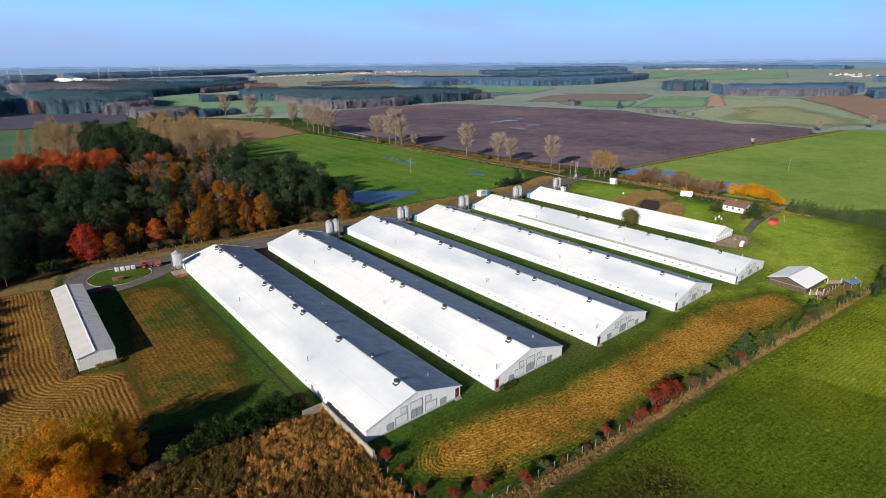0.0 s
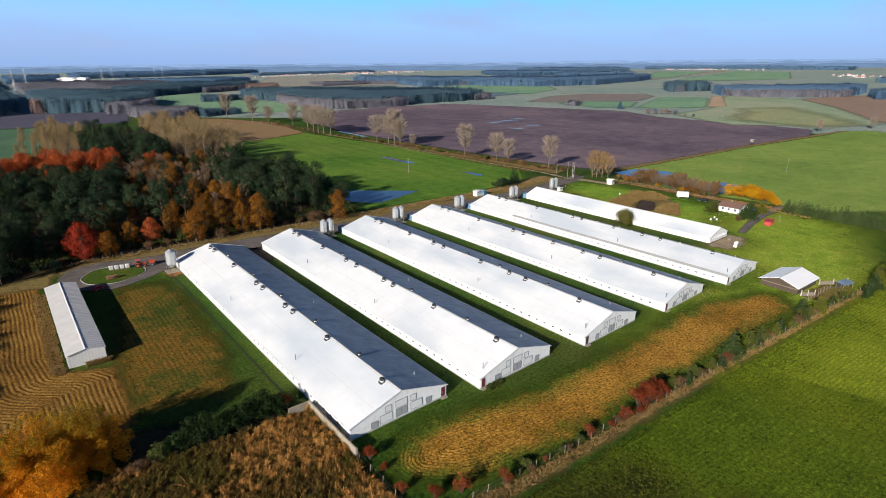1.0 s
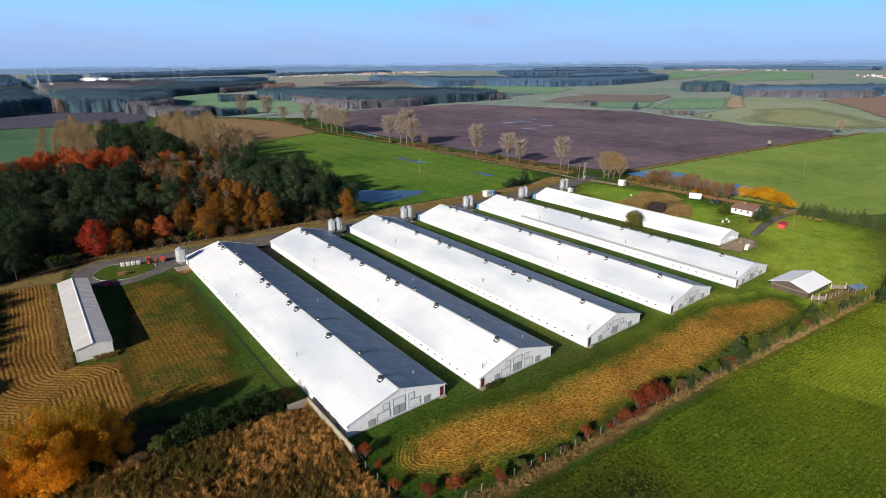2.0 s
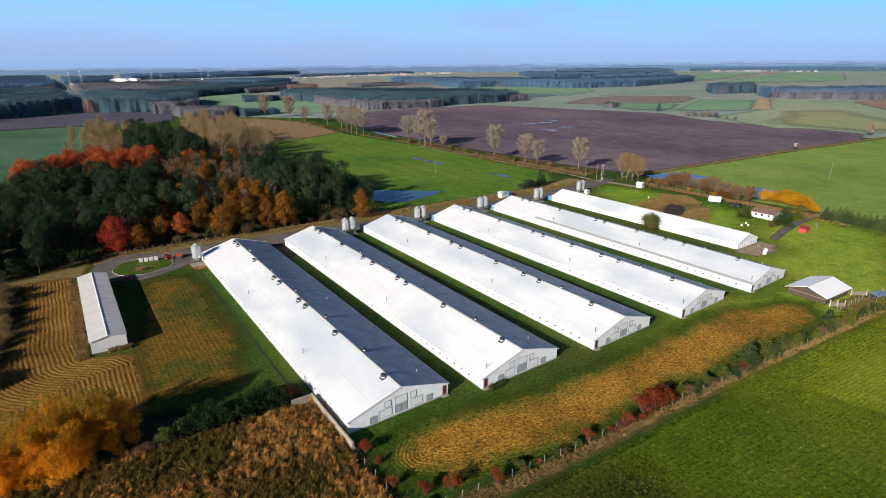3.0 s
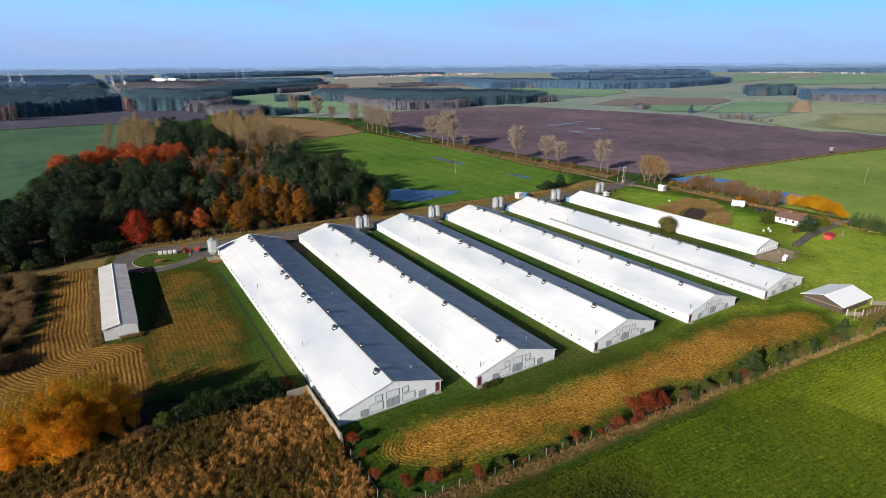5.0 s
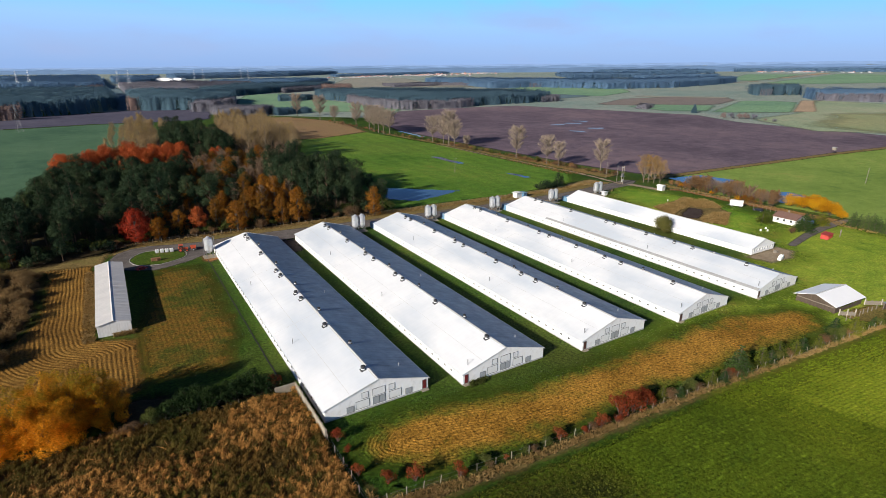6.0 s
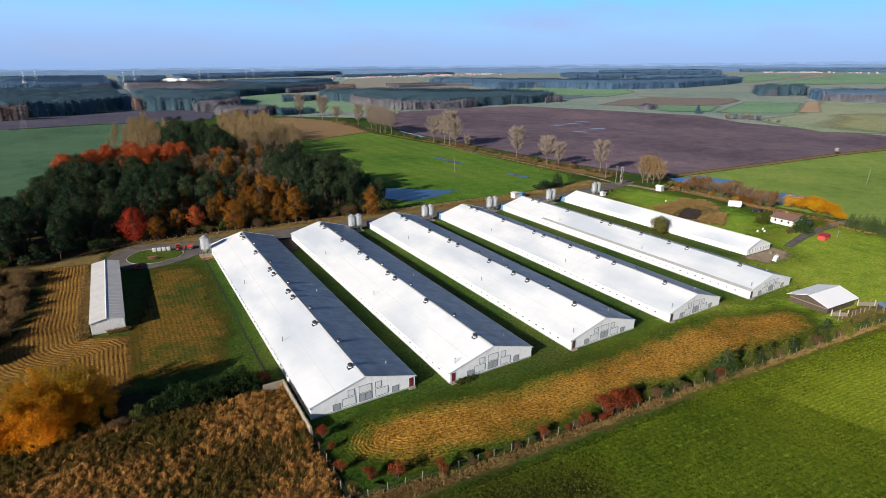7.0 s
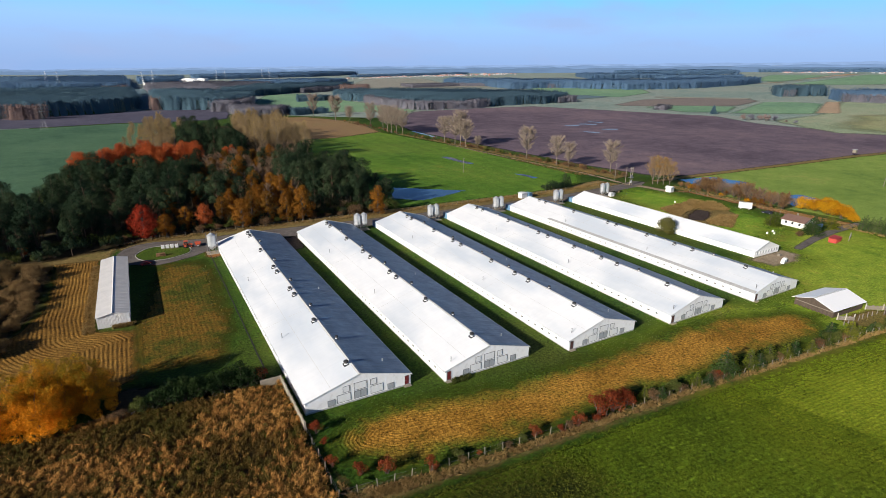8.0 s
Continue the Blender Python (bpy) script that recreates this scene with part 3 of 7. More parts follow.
# far ground: pale blue haze is mixed into its colour
M["far_land"] = land("haze_tinted_farmland", [(0.20, 0.285, 0.26), (0.26, 0.335, 0.29), (0.33, 0.36, 0.31), (0.23, 0.31, 0.275)], 0.004, 0.4, 0.2)


# ---- building blocks ----
FWD, SIDE = Vector((0.65, 0.76)).normalized(), Vector((0.76, -0.65)).normalized()


def ground_z(x, y):
    """Level round the farm, rising gently towards the far hills, more so on one side."""
    d = x * FWD.x + y * FWD.y
    if d < 300:
        return 0.0
    k = d - 450
    s = math.log1p(math.exp(-abs(k) / 60)) * 60 + max(k, 0)
    if d < 600:
        s -= math.log1p(math.exp(-150 / 60)) * 60 * (1 - (d - 300) / 300)
    side = (x * SIDE.x + y * SIDE.y) / d
    return max(0.0, s) * (0.021 + 0.0218 * max(-1.1, min(1.1, side)))


def mesh_object(name, verts, faces, material, parent=None, smooth=False):
    me = bpy.data.meshes.new(name)
    me.from_pydata([tuple(v) for v in verts], [], faces)
    me.materials.append(material)
    if smooth:
        me.polygons.foreach_set("use_smooth", [True] * len(me.polygons))
    me.update()
    ob = new(name, me)
    if parent:
        ob.parent = parent
    return ob


def part(name, bm, material, parent=None, label=""):
    me = bpy.data.meshes.new(name)
    bm.normal_update()
    bm.to_mesh(me)
    bm.free()
    me.materials.append(material)
    ob = new(name, me)
    if parent:
        ob.parent = parent
    if label:
        ob["label"] = label
    return ob


def shared(name, source, parent, location=(0, 0, 0), turn=0.0):
    ob = new(name, source.data)
    ob.parent = parent
    ob.location = location
    ob.rotation_euler = (0, 0, turn)
    return ob


def thing(name, label, category, at=(0, 0, 0), turn=0.0, group="", kind=""):
    ob = new(name)
    ob.empty_display_size = 0.5
    ob.location = at
    ob.rotation_euler = (0, 0, radians(turn))
    return tagged(ob, label, category, group, kind)


def add_box(bm, x0, y0, z0, x1, y1, z1, bevel=0.0):
    vs = [bm.verts.new(p) for p in ((x0, y0, z0), (x1, y0, z0), (x1, y1, z0), (x0, y1, z0), (x0, y0, z1), (x1, y0, z1), (x1, y1, z1), (x0, y1, z1))]
    fs = [bm.faces.new([vs[i] for i in f]) for f in ((3, 2, 1, 0), (4, 5, 6, 7), (0, 1, 5, 4), (1, 2, 6, 5), (2, 3, 7, 6), (3, 0, 4, 7))]
    if bevel:
        es = {e for f in fs for e in f.edges}
        bmesh.ops.bevel(bm, geom=list(es), offset=bevel, segments=2, affect="EDGES", profile=0.6)
    return bm


def box(x0, y0, z0, x1, y1, z1, bevel=0.0):
    return add_box(bmesh.new(), x0, y0, z0, x1, y1, z1, bevel)


def add_tube(bm, points, radii, sides=8, cap=True):
    """A round tube through points with a radius at each."""
    rings = []
    for i, p in enumerate(points):
        p = Vector(p)
        a = Vector(points[max(0, i - 1)])
        c = Vector(points[min(len(points) - 1, i + 1)])
        d = (c - a).normalized()
        u = d.cross(Vector((0.31, 0.95, 0.1)) if abs(d.y) < 0.9 else Vector((1, 0, 0))).normalized()
        w = d.cross(u)
        rings.append([bm.verts.new(p + radii[i] * (u * math.cos(2 * math.pi * k / sides) + w * math.sin(2 * math.pi * k / sides))) for k in range(sides)])
    for r, s in zip(rings, rings[1:]):
        for k in range(sides):
            bm.faces.new((r[k], r[(k + 1) % sides], s[(k + 1) % sides], s[k]))
    if cap:
        bm.faces.new(list(reversed(rings[0])))
        bm.faces.new(rings[-1])
    return bm


def extruded(outline, axis, a, b):
    """A solid from an outline of (across, up) drawn along x or y from a to b."""
    bm = bmesh.new()
    put = (lambda p, k: (p[0], k, p[1])) if axis == "y" else (lambda p, k: (k, p[0], p[1]))
    one = [bm.verts.new(put(p, a)) for p in outline]
    two = [bm.verts.new(put(p, b)) for p in outline]
    bm.faces.new(one)
    bm.faces.new(list(reversed(two)))
    for i in range(len(one)):
        j = (i + 1) % len(one)
        bm.faces.new((one[j], one[i], two[i], two[j]))
    bmesh.ops.recalc_face_normals(bm, faces=bm.faces[:])
    return bm


# ---- ground ----
def ground_sheet():
    """One sheet: close mesh near the farm, wider and wider to the hills."""
    near = list(np.arange(0, 360, 12.0)) + list(np.geomspace(360, 4900, 46))
    across = [-1.5 + 3.0 * i / 90 for i in range(91)]
    verts, faces = [], []
    rows = [-220, -140, -80, -40] + near
    for d in rows:
        half = max(300.0, abs(d) * 1.7)
        for a in across:
            p = FWD * d + SIDE * (a / 1.5 * half)
            verts.append((p.x, p.y, ground_z(p.x, p.y) - 0.02))
    w = len(across)
    for i in range(len(rows) - 1):
        for j in range(w - 1):
            faces.append((i * w + j, i * w + j + 1, (i + 1) * w + j + 1, (i + 1) * w + j))
    ob = mesh_object("ground", verts, faces, M["grass"], smooth=True)
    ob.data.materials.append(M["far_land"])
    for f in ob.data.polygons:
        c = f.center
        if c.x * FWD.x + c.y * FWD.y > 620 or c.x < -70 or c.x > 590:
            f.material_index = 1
    return tagged(ob, "green grassland of the farm running out to rolling farmland", "ground", kind="structure")


def inset_of(px, py, poly):
    """Signed distance to a polygon's edge, positive inside."""
    best = np.full(px.shape, 1e9)
    inside = np.zeros(px.shape, bool)
    for (x0, y0), (x1, y1) in zip(poly, poly[1:] + poly[:1]):
        ex, ey = x1 - x0, y1 - y0
        t = np.clip(((px - x0) * ex + (py - y0) * ey) / (ex * ex + ey * ey + 1e-9), 0, 1)
        best = np.minimum(best, np.hypot(px - x0 - t * ex, py - y0 - t * ey))
        if y1 != y0:
            inside ^= ((y0 > py) != (y1 > py)) & (px < ex * (py - y0) / (y1 - y0) + x0)
    return np.where(inside, best, -best)


def cover(name, poly, material, label, category, lift=0.02, cell=3.0, margin=4.0, relief=None):
    """A sheet of ground cover over a polygon, laid on the ground, with its inset stored for a ragged edge."""
    xs = [p[0] for p in poly]
    ys = [p[1] for p in poly]
    gx = np.arange(min(xs) - margin - cell, max(xs) + margin + cell * 2, cell)
    gy = np.arange(min(ys) - margin - cell, max(ys) + margin + cell * 2, cell)
    px, py = np.meshgrid(gx, gy)
    inset = inset_of(px, py, poly)
    keep = inset > -margin - cell * 1.5
    index = -np.ones(px.shape, int)
    index[keep] = np.arange(keep.sum())
    vx, vy, vi = px[keep], py[keep], inset[keep]
    vz = np.array([ground_z(x, y) for x, y in zip(vx, vy)]) + lift
    if relief:
        vz = vz + relief(vx, vy, vi)
    a, b, c, d = index[:-1, :-1], index[:-1, 1:], index[1:, 1:], index[1:, :-1]
    ok = (a >= 0) & (b >= 0) & (c >= 0) & (d >= 0)
    faces = np.stack([a[ok], b[ok], c[ok], d[ok]], 1)
    ob = mesh_object(name, np.stack([vx, vy, vz], 1).tolist(), faces.tolist(), M[material], smooth=True)
    ob.data.attributes.new("inset", "FLOAT", "POINT").data.foreach_set("value", vi.astype(np.float32))
    return tagged(ob, label, category, kind="structure")


ground_sheet()

# fields near the farm
HEADLAND = [(10.5, 80), (10.9, 98), (10.8, 106), (9, 109.5), (4, 113.5), (3.2, 122), (3.2, 170)]


def furrows(x, y, inset):
    # furrows drawn round and round along the edge
    edge = 1e9 + 0 * x
    for (x0, y0), (x1, y1) in zip(HEADLAND, HEADLAND[1:]):
        ex, ey = x1 - x0, y1 - y0
        t = np.clip(((x - x0) * ex + (y - y0) * ey) / (ex * ex + ey * ey), 0, 1)
        edge = np.minimum(edge, np.hypot(x - x0 - t * ex, y - y0 - t * ey))
    u = edge + 0.10 * np.sin(y * 0.4 + x * 0.3) + 0.03 * np.sin(y * 1.7 - x)
    crumb = np.sin(y * 5.1 + 2 * np.sin(x * 2.3)) * np.sin(x * 4.7 + 2 * np.sin(y * 3.1))
    return (0.05 * np.sin(u * 2 * math.pi / 0.82) * (0.8 + 0.3 * np.sin(x * 1.3 + y * 0.9)) + 0.022 * crumb) * np.clip(inset, 0, 1)


def swaths(x, y, inset):
    bent = np.sin(x * 0.25) * 0.15 + np.sin(y * 0.9 + x * 0.2) * 0.08
    fresh = np.clip((86 - x) / 26, 0.12, 1.0)
    return fresh * 0.06 * np.sin((inset + bent) * 2 * math.pi / 0.6) * np.clip((inset + 3) / 3, 0, 1) + 0.05


cover("crop_field", [(35.5, 34.6), (53, 33.8), (70, 32.2), (102, 30.2), (128, 27.8), (163, 24.5), (300, 10), (460, -40), (400, -260), (-60, -200), (-40, 20), (20, 36.5)],
      "crop", "lush green young crop field with dark leafy texture", "field", 0.03, 3.0)
cover("dim_crop", [(36, 33.5), (52, 32), (70, 28), (64, 20), (52, 8), (36, -10), (0, -30), (-30, 10), (20, 34)], "dim_crop", "brownish-green stretch of crop, its dimmer light put into the colour", "field", 0.05, 3.0, 14.0)
# this end's brighter sunlight is laid on as a lighter cover
cover("sunlit_crop", [(104, 29), (128, 26.8), (163, 23.6), (300, 8), (300, -60), (150, -60), (112, 0)], "sunlit_crop", "yellow-green young crop with brighter sunlight put into its colour", "field", 0.05, 3.0, 14.0)
cover("pasture", [(104, 38), (128, 35), (150, 31), (186, 27), (250, 45), (258, 74), (228, 84), (207, 82), (203, 64), (180, 68), (172, 50), (150, 50), (120, 52), (104, 50)], "pasture", "light yellow-green pasture beside the barns", "pasture", 0.02, 3.0, 14.0)
cover("pasture", [(206, 76), (226, 88), (240, 96), (246, 120), (244, 150), (236, 168), (214, 156), (203, 130), (203, 90)], "yard_grass", "yellow-green grass of the back yard", "pasture", 0.036, 3.0, 12.0)
cover("mown_strip", [(38.6, 47), (38, 51), (40, 54), (43.6, 56.6), (48.7, 56.8), (55, 55.8), (67, 52.4), (90, 51.2), (110, 51.4), (136, 50.5), (152, 45.0), (159, 39.5), (150, 33.0), (124, 34.6), (100, 35.8), (74, 37.3), (61, 37.8), (52, 39.2), (43.5, 42.2)],
      "mown", "strip of yellow mown straw with curved swaths on the grass", "mown grass", 0.03, 0.2, 3.0, swaths)
cover("stubble_field", [(12.5, 113), (20, 152), (31, 151), (31.5, 128), (30.5, 100), (26, 88), (12, 90)],
      "stubble", "tan and green stubble field beside the long shed", "field", 0.03, 1.2)
cover("furrowed_field", [(-9, 168), (3, 166), (3.2, 140), (3, 114), (8, 110.5), (11.5, 109), (11, 87), (4, 83), (-24, 84), (-30, 90), (-14, 112), (-7, 130), (-6.5, 158)],
      "furrow", "light brown field with curved furrows", "field", 0.05, 0.14, 1.5, furrows)
cover("weed_plot", [(-60, 79), (8, 75.5), (34.8, 72), (34.8, 38), (22, 36.5), (-60, 30)], "weed_soil", "dark soil under a tangle of withered weeds", "ground", 0.03, 3.0)
# dark cover paints in the near-black shadow beside the hedge
cover("hedge_shade_floor", [(6, 76), (14, 74.5), (33.2, 73), (33.2, 75.5), (22, 78), (14, 83.5), (8, 85)], "litter_and_shade", "dark ground cover with the hedge's shade put into its colour", "ground", 0.05, 1.5)
cover("scrub_floor", [(-60, 96), (-26, 100), (-12, 118), (-8, 134), (-8, 160), (-10, 170), (-60, 172)], "litter_and_shade", "brown leaf litter under the wild scrub", "ground", 0.04, 3.0)
cover("woodside_verge", [(-60, 166), (-9, 166.5), (6, 165), (7, 172), (9, 178), (-10, 173.5), (-60, 174)], "verge", "dull olive and brown rough grass before the woodland", "verge", 0.045, 2.0)
cover("rear_yard", [(56.6, 148), (62.6, 150), (63, 163.5), (57, 163.5)], "mud", "dark trodden earth between the barn ends", "yard", 0.045, 1.0)
cover("leaf_strip", [(248, 153), (257, 150), (260, 120), (262, 100), (264, 78), (258, 76), (255, 100), (254, 122), (254.5, 146)], "leaf_strip", "orange-brown fallen leaves along the boundary hedge", "ground", 0.05, 1.5)
cover("corral", [(161, 35.4), (173.5, 34.6), (180.5, 29.8), (176, 27.6), (166, 28.4), (160.5, 31)], "verge", "trampled brown grass of the small corral", "ground", 0.045, 1.2)
cover("hedge_verge", [(36, 44), (37.5, 40.5), (52, 38), (70, 36.4), (100, 34.2), (130, 31.0), (163, 28.0), (190, 25), (190, 23.5), (163, 26.2), (128, 29.2), (102, 31.9), (70, 34.2), (50, 35.6), (36, 37)],
      "verge", "dry grass verge along the field fence", "verge", 0.04, 1.5)
cover("roadside_verge", [(8, 173), (20, 176), (45, 173), (110, 169), (200, 168), (240, 173), (236, 190), (200, 183), (112, 183), (15, 184), (9, 179)],
      "verge", "dry grass verge between the farm road and the woods", "verge", 0.03, 1.8)
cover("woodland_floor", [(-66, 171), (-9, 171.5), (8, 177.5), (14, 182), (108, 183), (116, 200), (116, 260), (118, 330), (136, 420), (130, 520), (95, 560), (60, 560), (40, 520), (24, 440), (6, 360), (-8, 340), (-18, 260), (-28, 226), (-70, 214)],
      "litter_and_shade", "dark leaf litter under the woodland", "ground", 0.05, 6.0)
cover("meadow", [(112, 184), (178, 180.5), (221, 189), (238, 206), (234, 347), (217, 446), (164, 421), (135, 424), (118, 370), (116, 300), (114, 250), (110, 200)],
      "meadow", "bright green wet meadow with wheel lines", "meadow", 0.06, 4.0, 6.0)
cover("left_field", [(-30, 250), (-14, 376), (20, 446), (44, 560), (58, 620), (4, 622), (-60, 604), (-150, 600), (-300, 598), (-420, 596), (-420, 240)], "shade_field", "green field behind the woodland", "field", 0.06, 6.0, 8.0)
cover("dark_field", [(341, 619), (450, 622), (531, 609), (592, 480), (635, 391), (606, 320), (628, 174), (573, 158), (470, 168), (358, 172), (294, 174), (275, 187), (266, 222), (256, 332), (249, 442), (262, 520)],
      "dark_soil", "wide dark brown ploughed field", "field", 0.08, 8.0, 10.0)
cover("east_field", [(262, 140), (292, 172), (358, 170), (470, 165), (573, 154), (640, 148), (665, 133), (640, 20), (420, -30), (270, 60), (266, 100)],
      "bright_field", "smooth green field beyond the farm hedge", "field", 0.07, 6.0, 8.0)
cover("rough_pasture", [(150, 620), (196, 618), (230, 540), (218, 448), (164, 423), (137, 428), (132, 480), (110, 590)],
      "moor", "brown rough pasture on a low rise", "pasture", 0.09, 6.0, 8.0)
cover("flood_pond", [(128, 222), (140, 212), (157, 200), (143, 195), (128, 190.5), (117, 201)], "water", "shallow blue flood water standing in the meadow", "pond", 0.10, 1.5)
cover("flood_puddle", [(198, 298), (203, 294), (203, 280), (204, 264), (199, 266), (198, 281)], "water", "thin puddle in the meadow", "puddle", 0.10, 1.5)
cover("flood_puddle", [(206, 227), (210, 222), (211, 209), (207, 210)], "water", "thin puddle in the meadow", "puddle", 0.10, 1.5)
cover("flood_ditch", [(246, 440), (249, 436), (248, 390), (245, 391)], "puddle", "flooded ditch beside the ploughed field", "ditch", 0.12, 2.0)
cover("flood_pond", [(279, 170), (303, 167), (307, 147), (287, 143), (272, 153)], "water", "flood water at the edge of the green field", "pond", 0.12, 1.5)
cover("flood_pond", [(286, 121), (301, 118), (298, 103), (272, 105), (276, 110)], "water", "flood water behind the hedge", "pond", 0.12, 1.5)
for a, b in (((409, 407), (426, 404)), ((458, 424), (465, 410)), ((393, 364), (400, 350)), ((422, 369), (436, 361)), ((434, 413), (446, 399))):
    cover("field_puddle", [a, b, (b[0] - 3.5, b[1] - 4.5), (a[0] - 3.5, a[1] - 4.5)], "puddle", "rain water lying on the ploughed field", "puddle", 0.3, 1.5)
cover("reed_pool", [(207, 112.5), (214, 109), (222, 112), (229, 117.5), (227, 122), (218, 119)], "mud", "dark muddy pool among the reeds", "pond", 0.08, 1.0)
cover("reed_bed", [(214, 130), (228, 133), (242, 134), (246, 125), (234, 108), (214, 98), (210, 106), (208, 118)], "verge", "brown reed bed", "ground", 0.05, 1.5)
cover("field_margin", [(247, 188), (262, 190), (254, 232), (250, 266), (245, 320), (240, 362), (230, 426), (224, 426), (234, 360), (238, 318), (243, 264), (246, 232)], "verge", "dry brown grass margin of the ploughed field", "verge", 0.12, 2.0)
cover("field_margin", [(262, 176), (294, 176.5), (358, 174.5), (470, 170.5), (573, 160.5), (640, 152), (640, 148), (573, 154.5), (470, 165), (358, 169), (294, 171), (262, 171)], "verge", "tan grassy margin between the green field and the ploughed field", "verge", 0.14, 2.0)
# fields of the far land, haze mixed into most of their colours
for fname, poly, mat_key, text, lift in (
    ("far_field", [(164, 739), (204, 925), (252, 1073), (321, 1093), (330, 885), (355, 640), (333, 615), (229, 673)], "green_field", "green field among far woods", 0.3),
    ("far_field", [(30, 820), (54, 782), (62, 1150), (58, 1500), (26, 1480), (30, 1177)], "haze_field", "dark meadow between the pine woods with haze blue in its colour", 0.3),
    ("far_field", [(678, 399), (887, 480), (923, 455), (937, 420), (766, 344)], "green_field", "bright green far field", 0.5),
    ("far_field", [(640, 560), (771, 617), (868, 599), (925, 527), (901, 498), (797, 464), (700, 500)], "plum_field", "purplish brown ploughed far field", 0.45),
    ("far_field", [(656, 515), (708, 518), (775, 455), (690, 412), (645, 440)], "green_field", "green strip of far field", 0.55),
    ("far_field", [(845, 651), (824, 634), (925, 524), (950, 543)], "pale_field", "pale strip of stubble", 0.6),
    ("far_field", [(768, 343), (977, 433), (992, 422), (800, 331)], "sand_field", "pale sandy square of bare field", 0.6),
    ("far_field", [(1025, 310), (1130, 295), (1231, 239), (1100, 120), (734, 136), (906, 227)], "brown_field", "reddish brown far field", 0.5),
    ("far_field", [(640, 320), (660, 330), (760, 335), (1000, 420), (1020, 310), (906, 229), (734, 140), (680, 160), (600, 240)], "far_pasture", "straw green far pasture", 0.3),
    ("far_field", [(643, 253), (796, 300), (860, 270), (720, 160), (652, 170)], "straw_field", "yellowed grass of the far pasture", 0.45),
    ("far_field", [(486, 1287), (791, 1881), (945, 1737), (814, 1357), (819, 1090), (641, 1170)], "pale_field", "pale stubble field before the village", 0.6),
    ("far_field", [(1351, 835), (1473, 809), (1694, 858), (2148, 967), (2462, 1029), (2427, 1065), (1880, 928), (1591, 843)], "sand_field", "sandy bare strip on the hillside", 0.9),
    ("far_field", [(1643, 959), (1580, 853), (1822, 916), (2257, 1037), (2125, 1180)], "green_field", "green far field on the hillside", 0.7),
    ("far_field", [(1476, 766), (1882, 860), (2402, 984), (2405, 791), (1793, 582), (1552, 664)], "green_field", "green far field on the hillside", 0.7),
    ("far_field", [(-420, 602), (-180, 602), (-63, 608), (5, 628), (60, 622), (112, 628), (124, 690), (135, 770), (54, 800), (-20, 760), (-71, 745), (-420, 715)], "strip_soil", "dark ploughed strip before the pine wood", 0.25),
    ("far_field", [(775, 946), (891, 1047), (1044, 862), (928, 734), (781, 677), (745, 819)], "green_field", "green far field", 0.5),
    ("far_field", [(605, 668), (712, 782), (764, 744), (773, 690), (649, 672)], "haze_field", "dark green far field with haze blue in its colour", 0.6),
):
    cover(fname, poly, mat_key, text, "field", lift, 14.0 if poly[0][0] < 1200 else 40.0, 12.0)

# roads, kerb and yards
cover("farm_road", [(7, 163), (8, 170), (10, 175), (14, 178), (19, 178.6), (26, 176.6), (34, 175.2), (45, 176.3), (66, 175), (110, 172), (150, 171), (200, 171.5), (242, 177), (252, 180), (256, 174), (245, 168), (215, 164.5), (150, 163.8), (100, 164), (60, 164),
                    (40, 166), (34.5, 161.5), (29, 157.2), (23.5, 154.6), (18.7, 153.4), (14, 155.5), (10, 158.5)], "asphalt", "grey asphalt farm road with a turning loop", "road", 0.06, 1.0, 1.5)
cover("gravel_path", [(242, 170), (247, 170), (250, 153), (247, 150), (245, 153), (243.5, 162)], "dirt", "pale gravel path to the gate hut", "path", 0.07, 1.0)
cover("field_track", [(240, 172), (242.6, 172), (244.6, 188), (245.4, 210), (242.4, 231), (237.5, 300), (234, 347), (232, 347), (235.6, 300), (240.4, 231), (243.2, 210), (242, 188)], "dirt", "pale earth track along the meadow", "track", 0.10, 1.2)
cover("gravel_yard", [(100, 161.5), (200, 160.5), (216, 157), (216, 164), (100, 165)], "dirt", "trodden yard behind the barns", "yard", 0.05, 1.5)
cover("driveway", [(208.5, 71.6), (213, 72.8), (229, 76.0), (244, 77.8), (258, 78.6), (276, 77), (276, 73.5), (258, 75.2), (251, 74.4), (243, 74.2), (225, 72.2), (209.5, 69.4)], "asphalt", "grey asphalt driveway to the house", "road", 0.06, 1.0, 1.5)
cover("barn_yard", [(184, 72), (203, 72.5), (203, 67), (196, 64), (185, 65)], "dirt", "trodden soil in front of the gable", "yard", 0.05, 1.0)
cover("silo_apron", [(32.5, 160), (37, 160), (37.4, 154), (34, 153), (32.6, 155)], "leaf_strip", "orange-brown spilled feed and soil at the silo foot", "ground", 0.04, 0.6)
ISLAND = [(12.9, 165.8), (14.9, 170.2), (17.9, 172.6), (23.7, 171.6), (28.4, 167.5), (28.2, 162.2), (24.4, 159.4), (20.0, 158.0), (14.6, 160.4)]
cover("grass_island", ISLAND, "lawn", "round grass island inside the road loop", "lawn", 0.09, 0.8, 1.0)


def kerb_ring():
    t = thing("kerb", "pale concrete kerb round the grass island", "kerb", kind="structure")
    pts = [Vector(p) for p in ISLAND]
    smooth = []
    for i in range(len(pts)):
        a, b, c, d = (pts[(i + k) % len(pts)] for k in (-1, 0, 1, 2))
        for s in range(5):
            u = s / 5
            smooth.append(0.5 * (2 * b + (c - a) * u + (2 * a - 5 * b + 4 * c - d) * u * u + (3 * b - a - 3 * c + d) * u ** 3))
    for i, p in enumerate(smooth):
        q = smooth[(i + 1) % len(smooth)]
        e = (q - p).normalized()
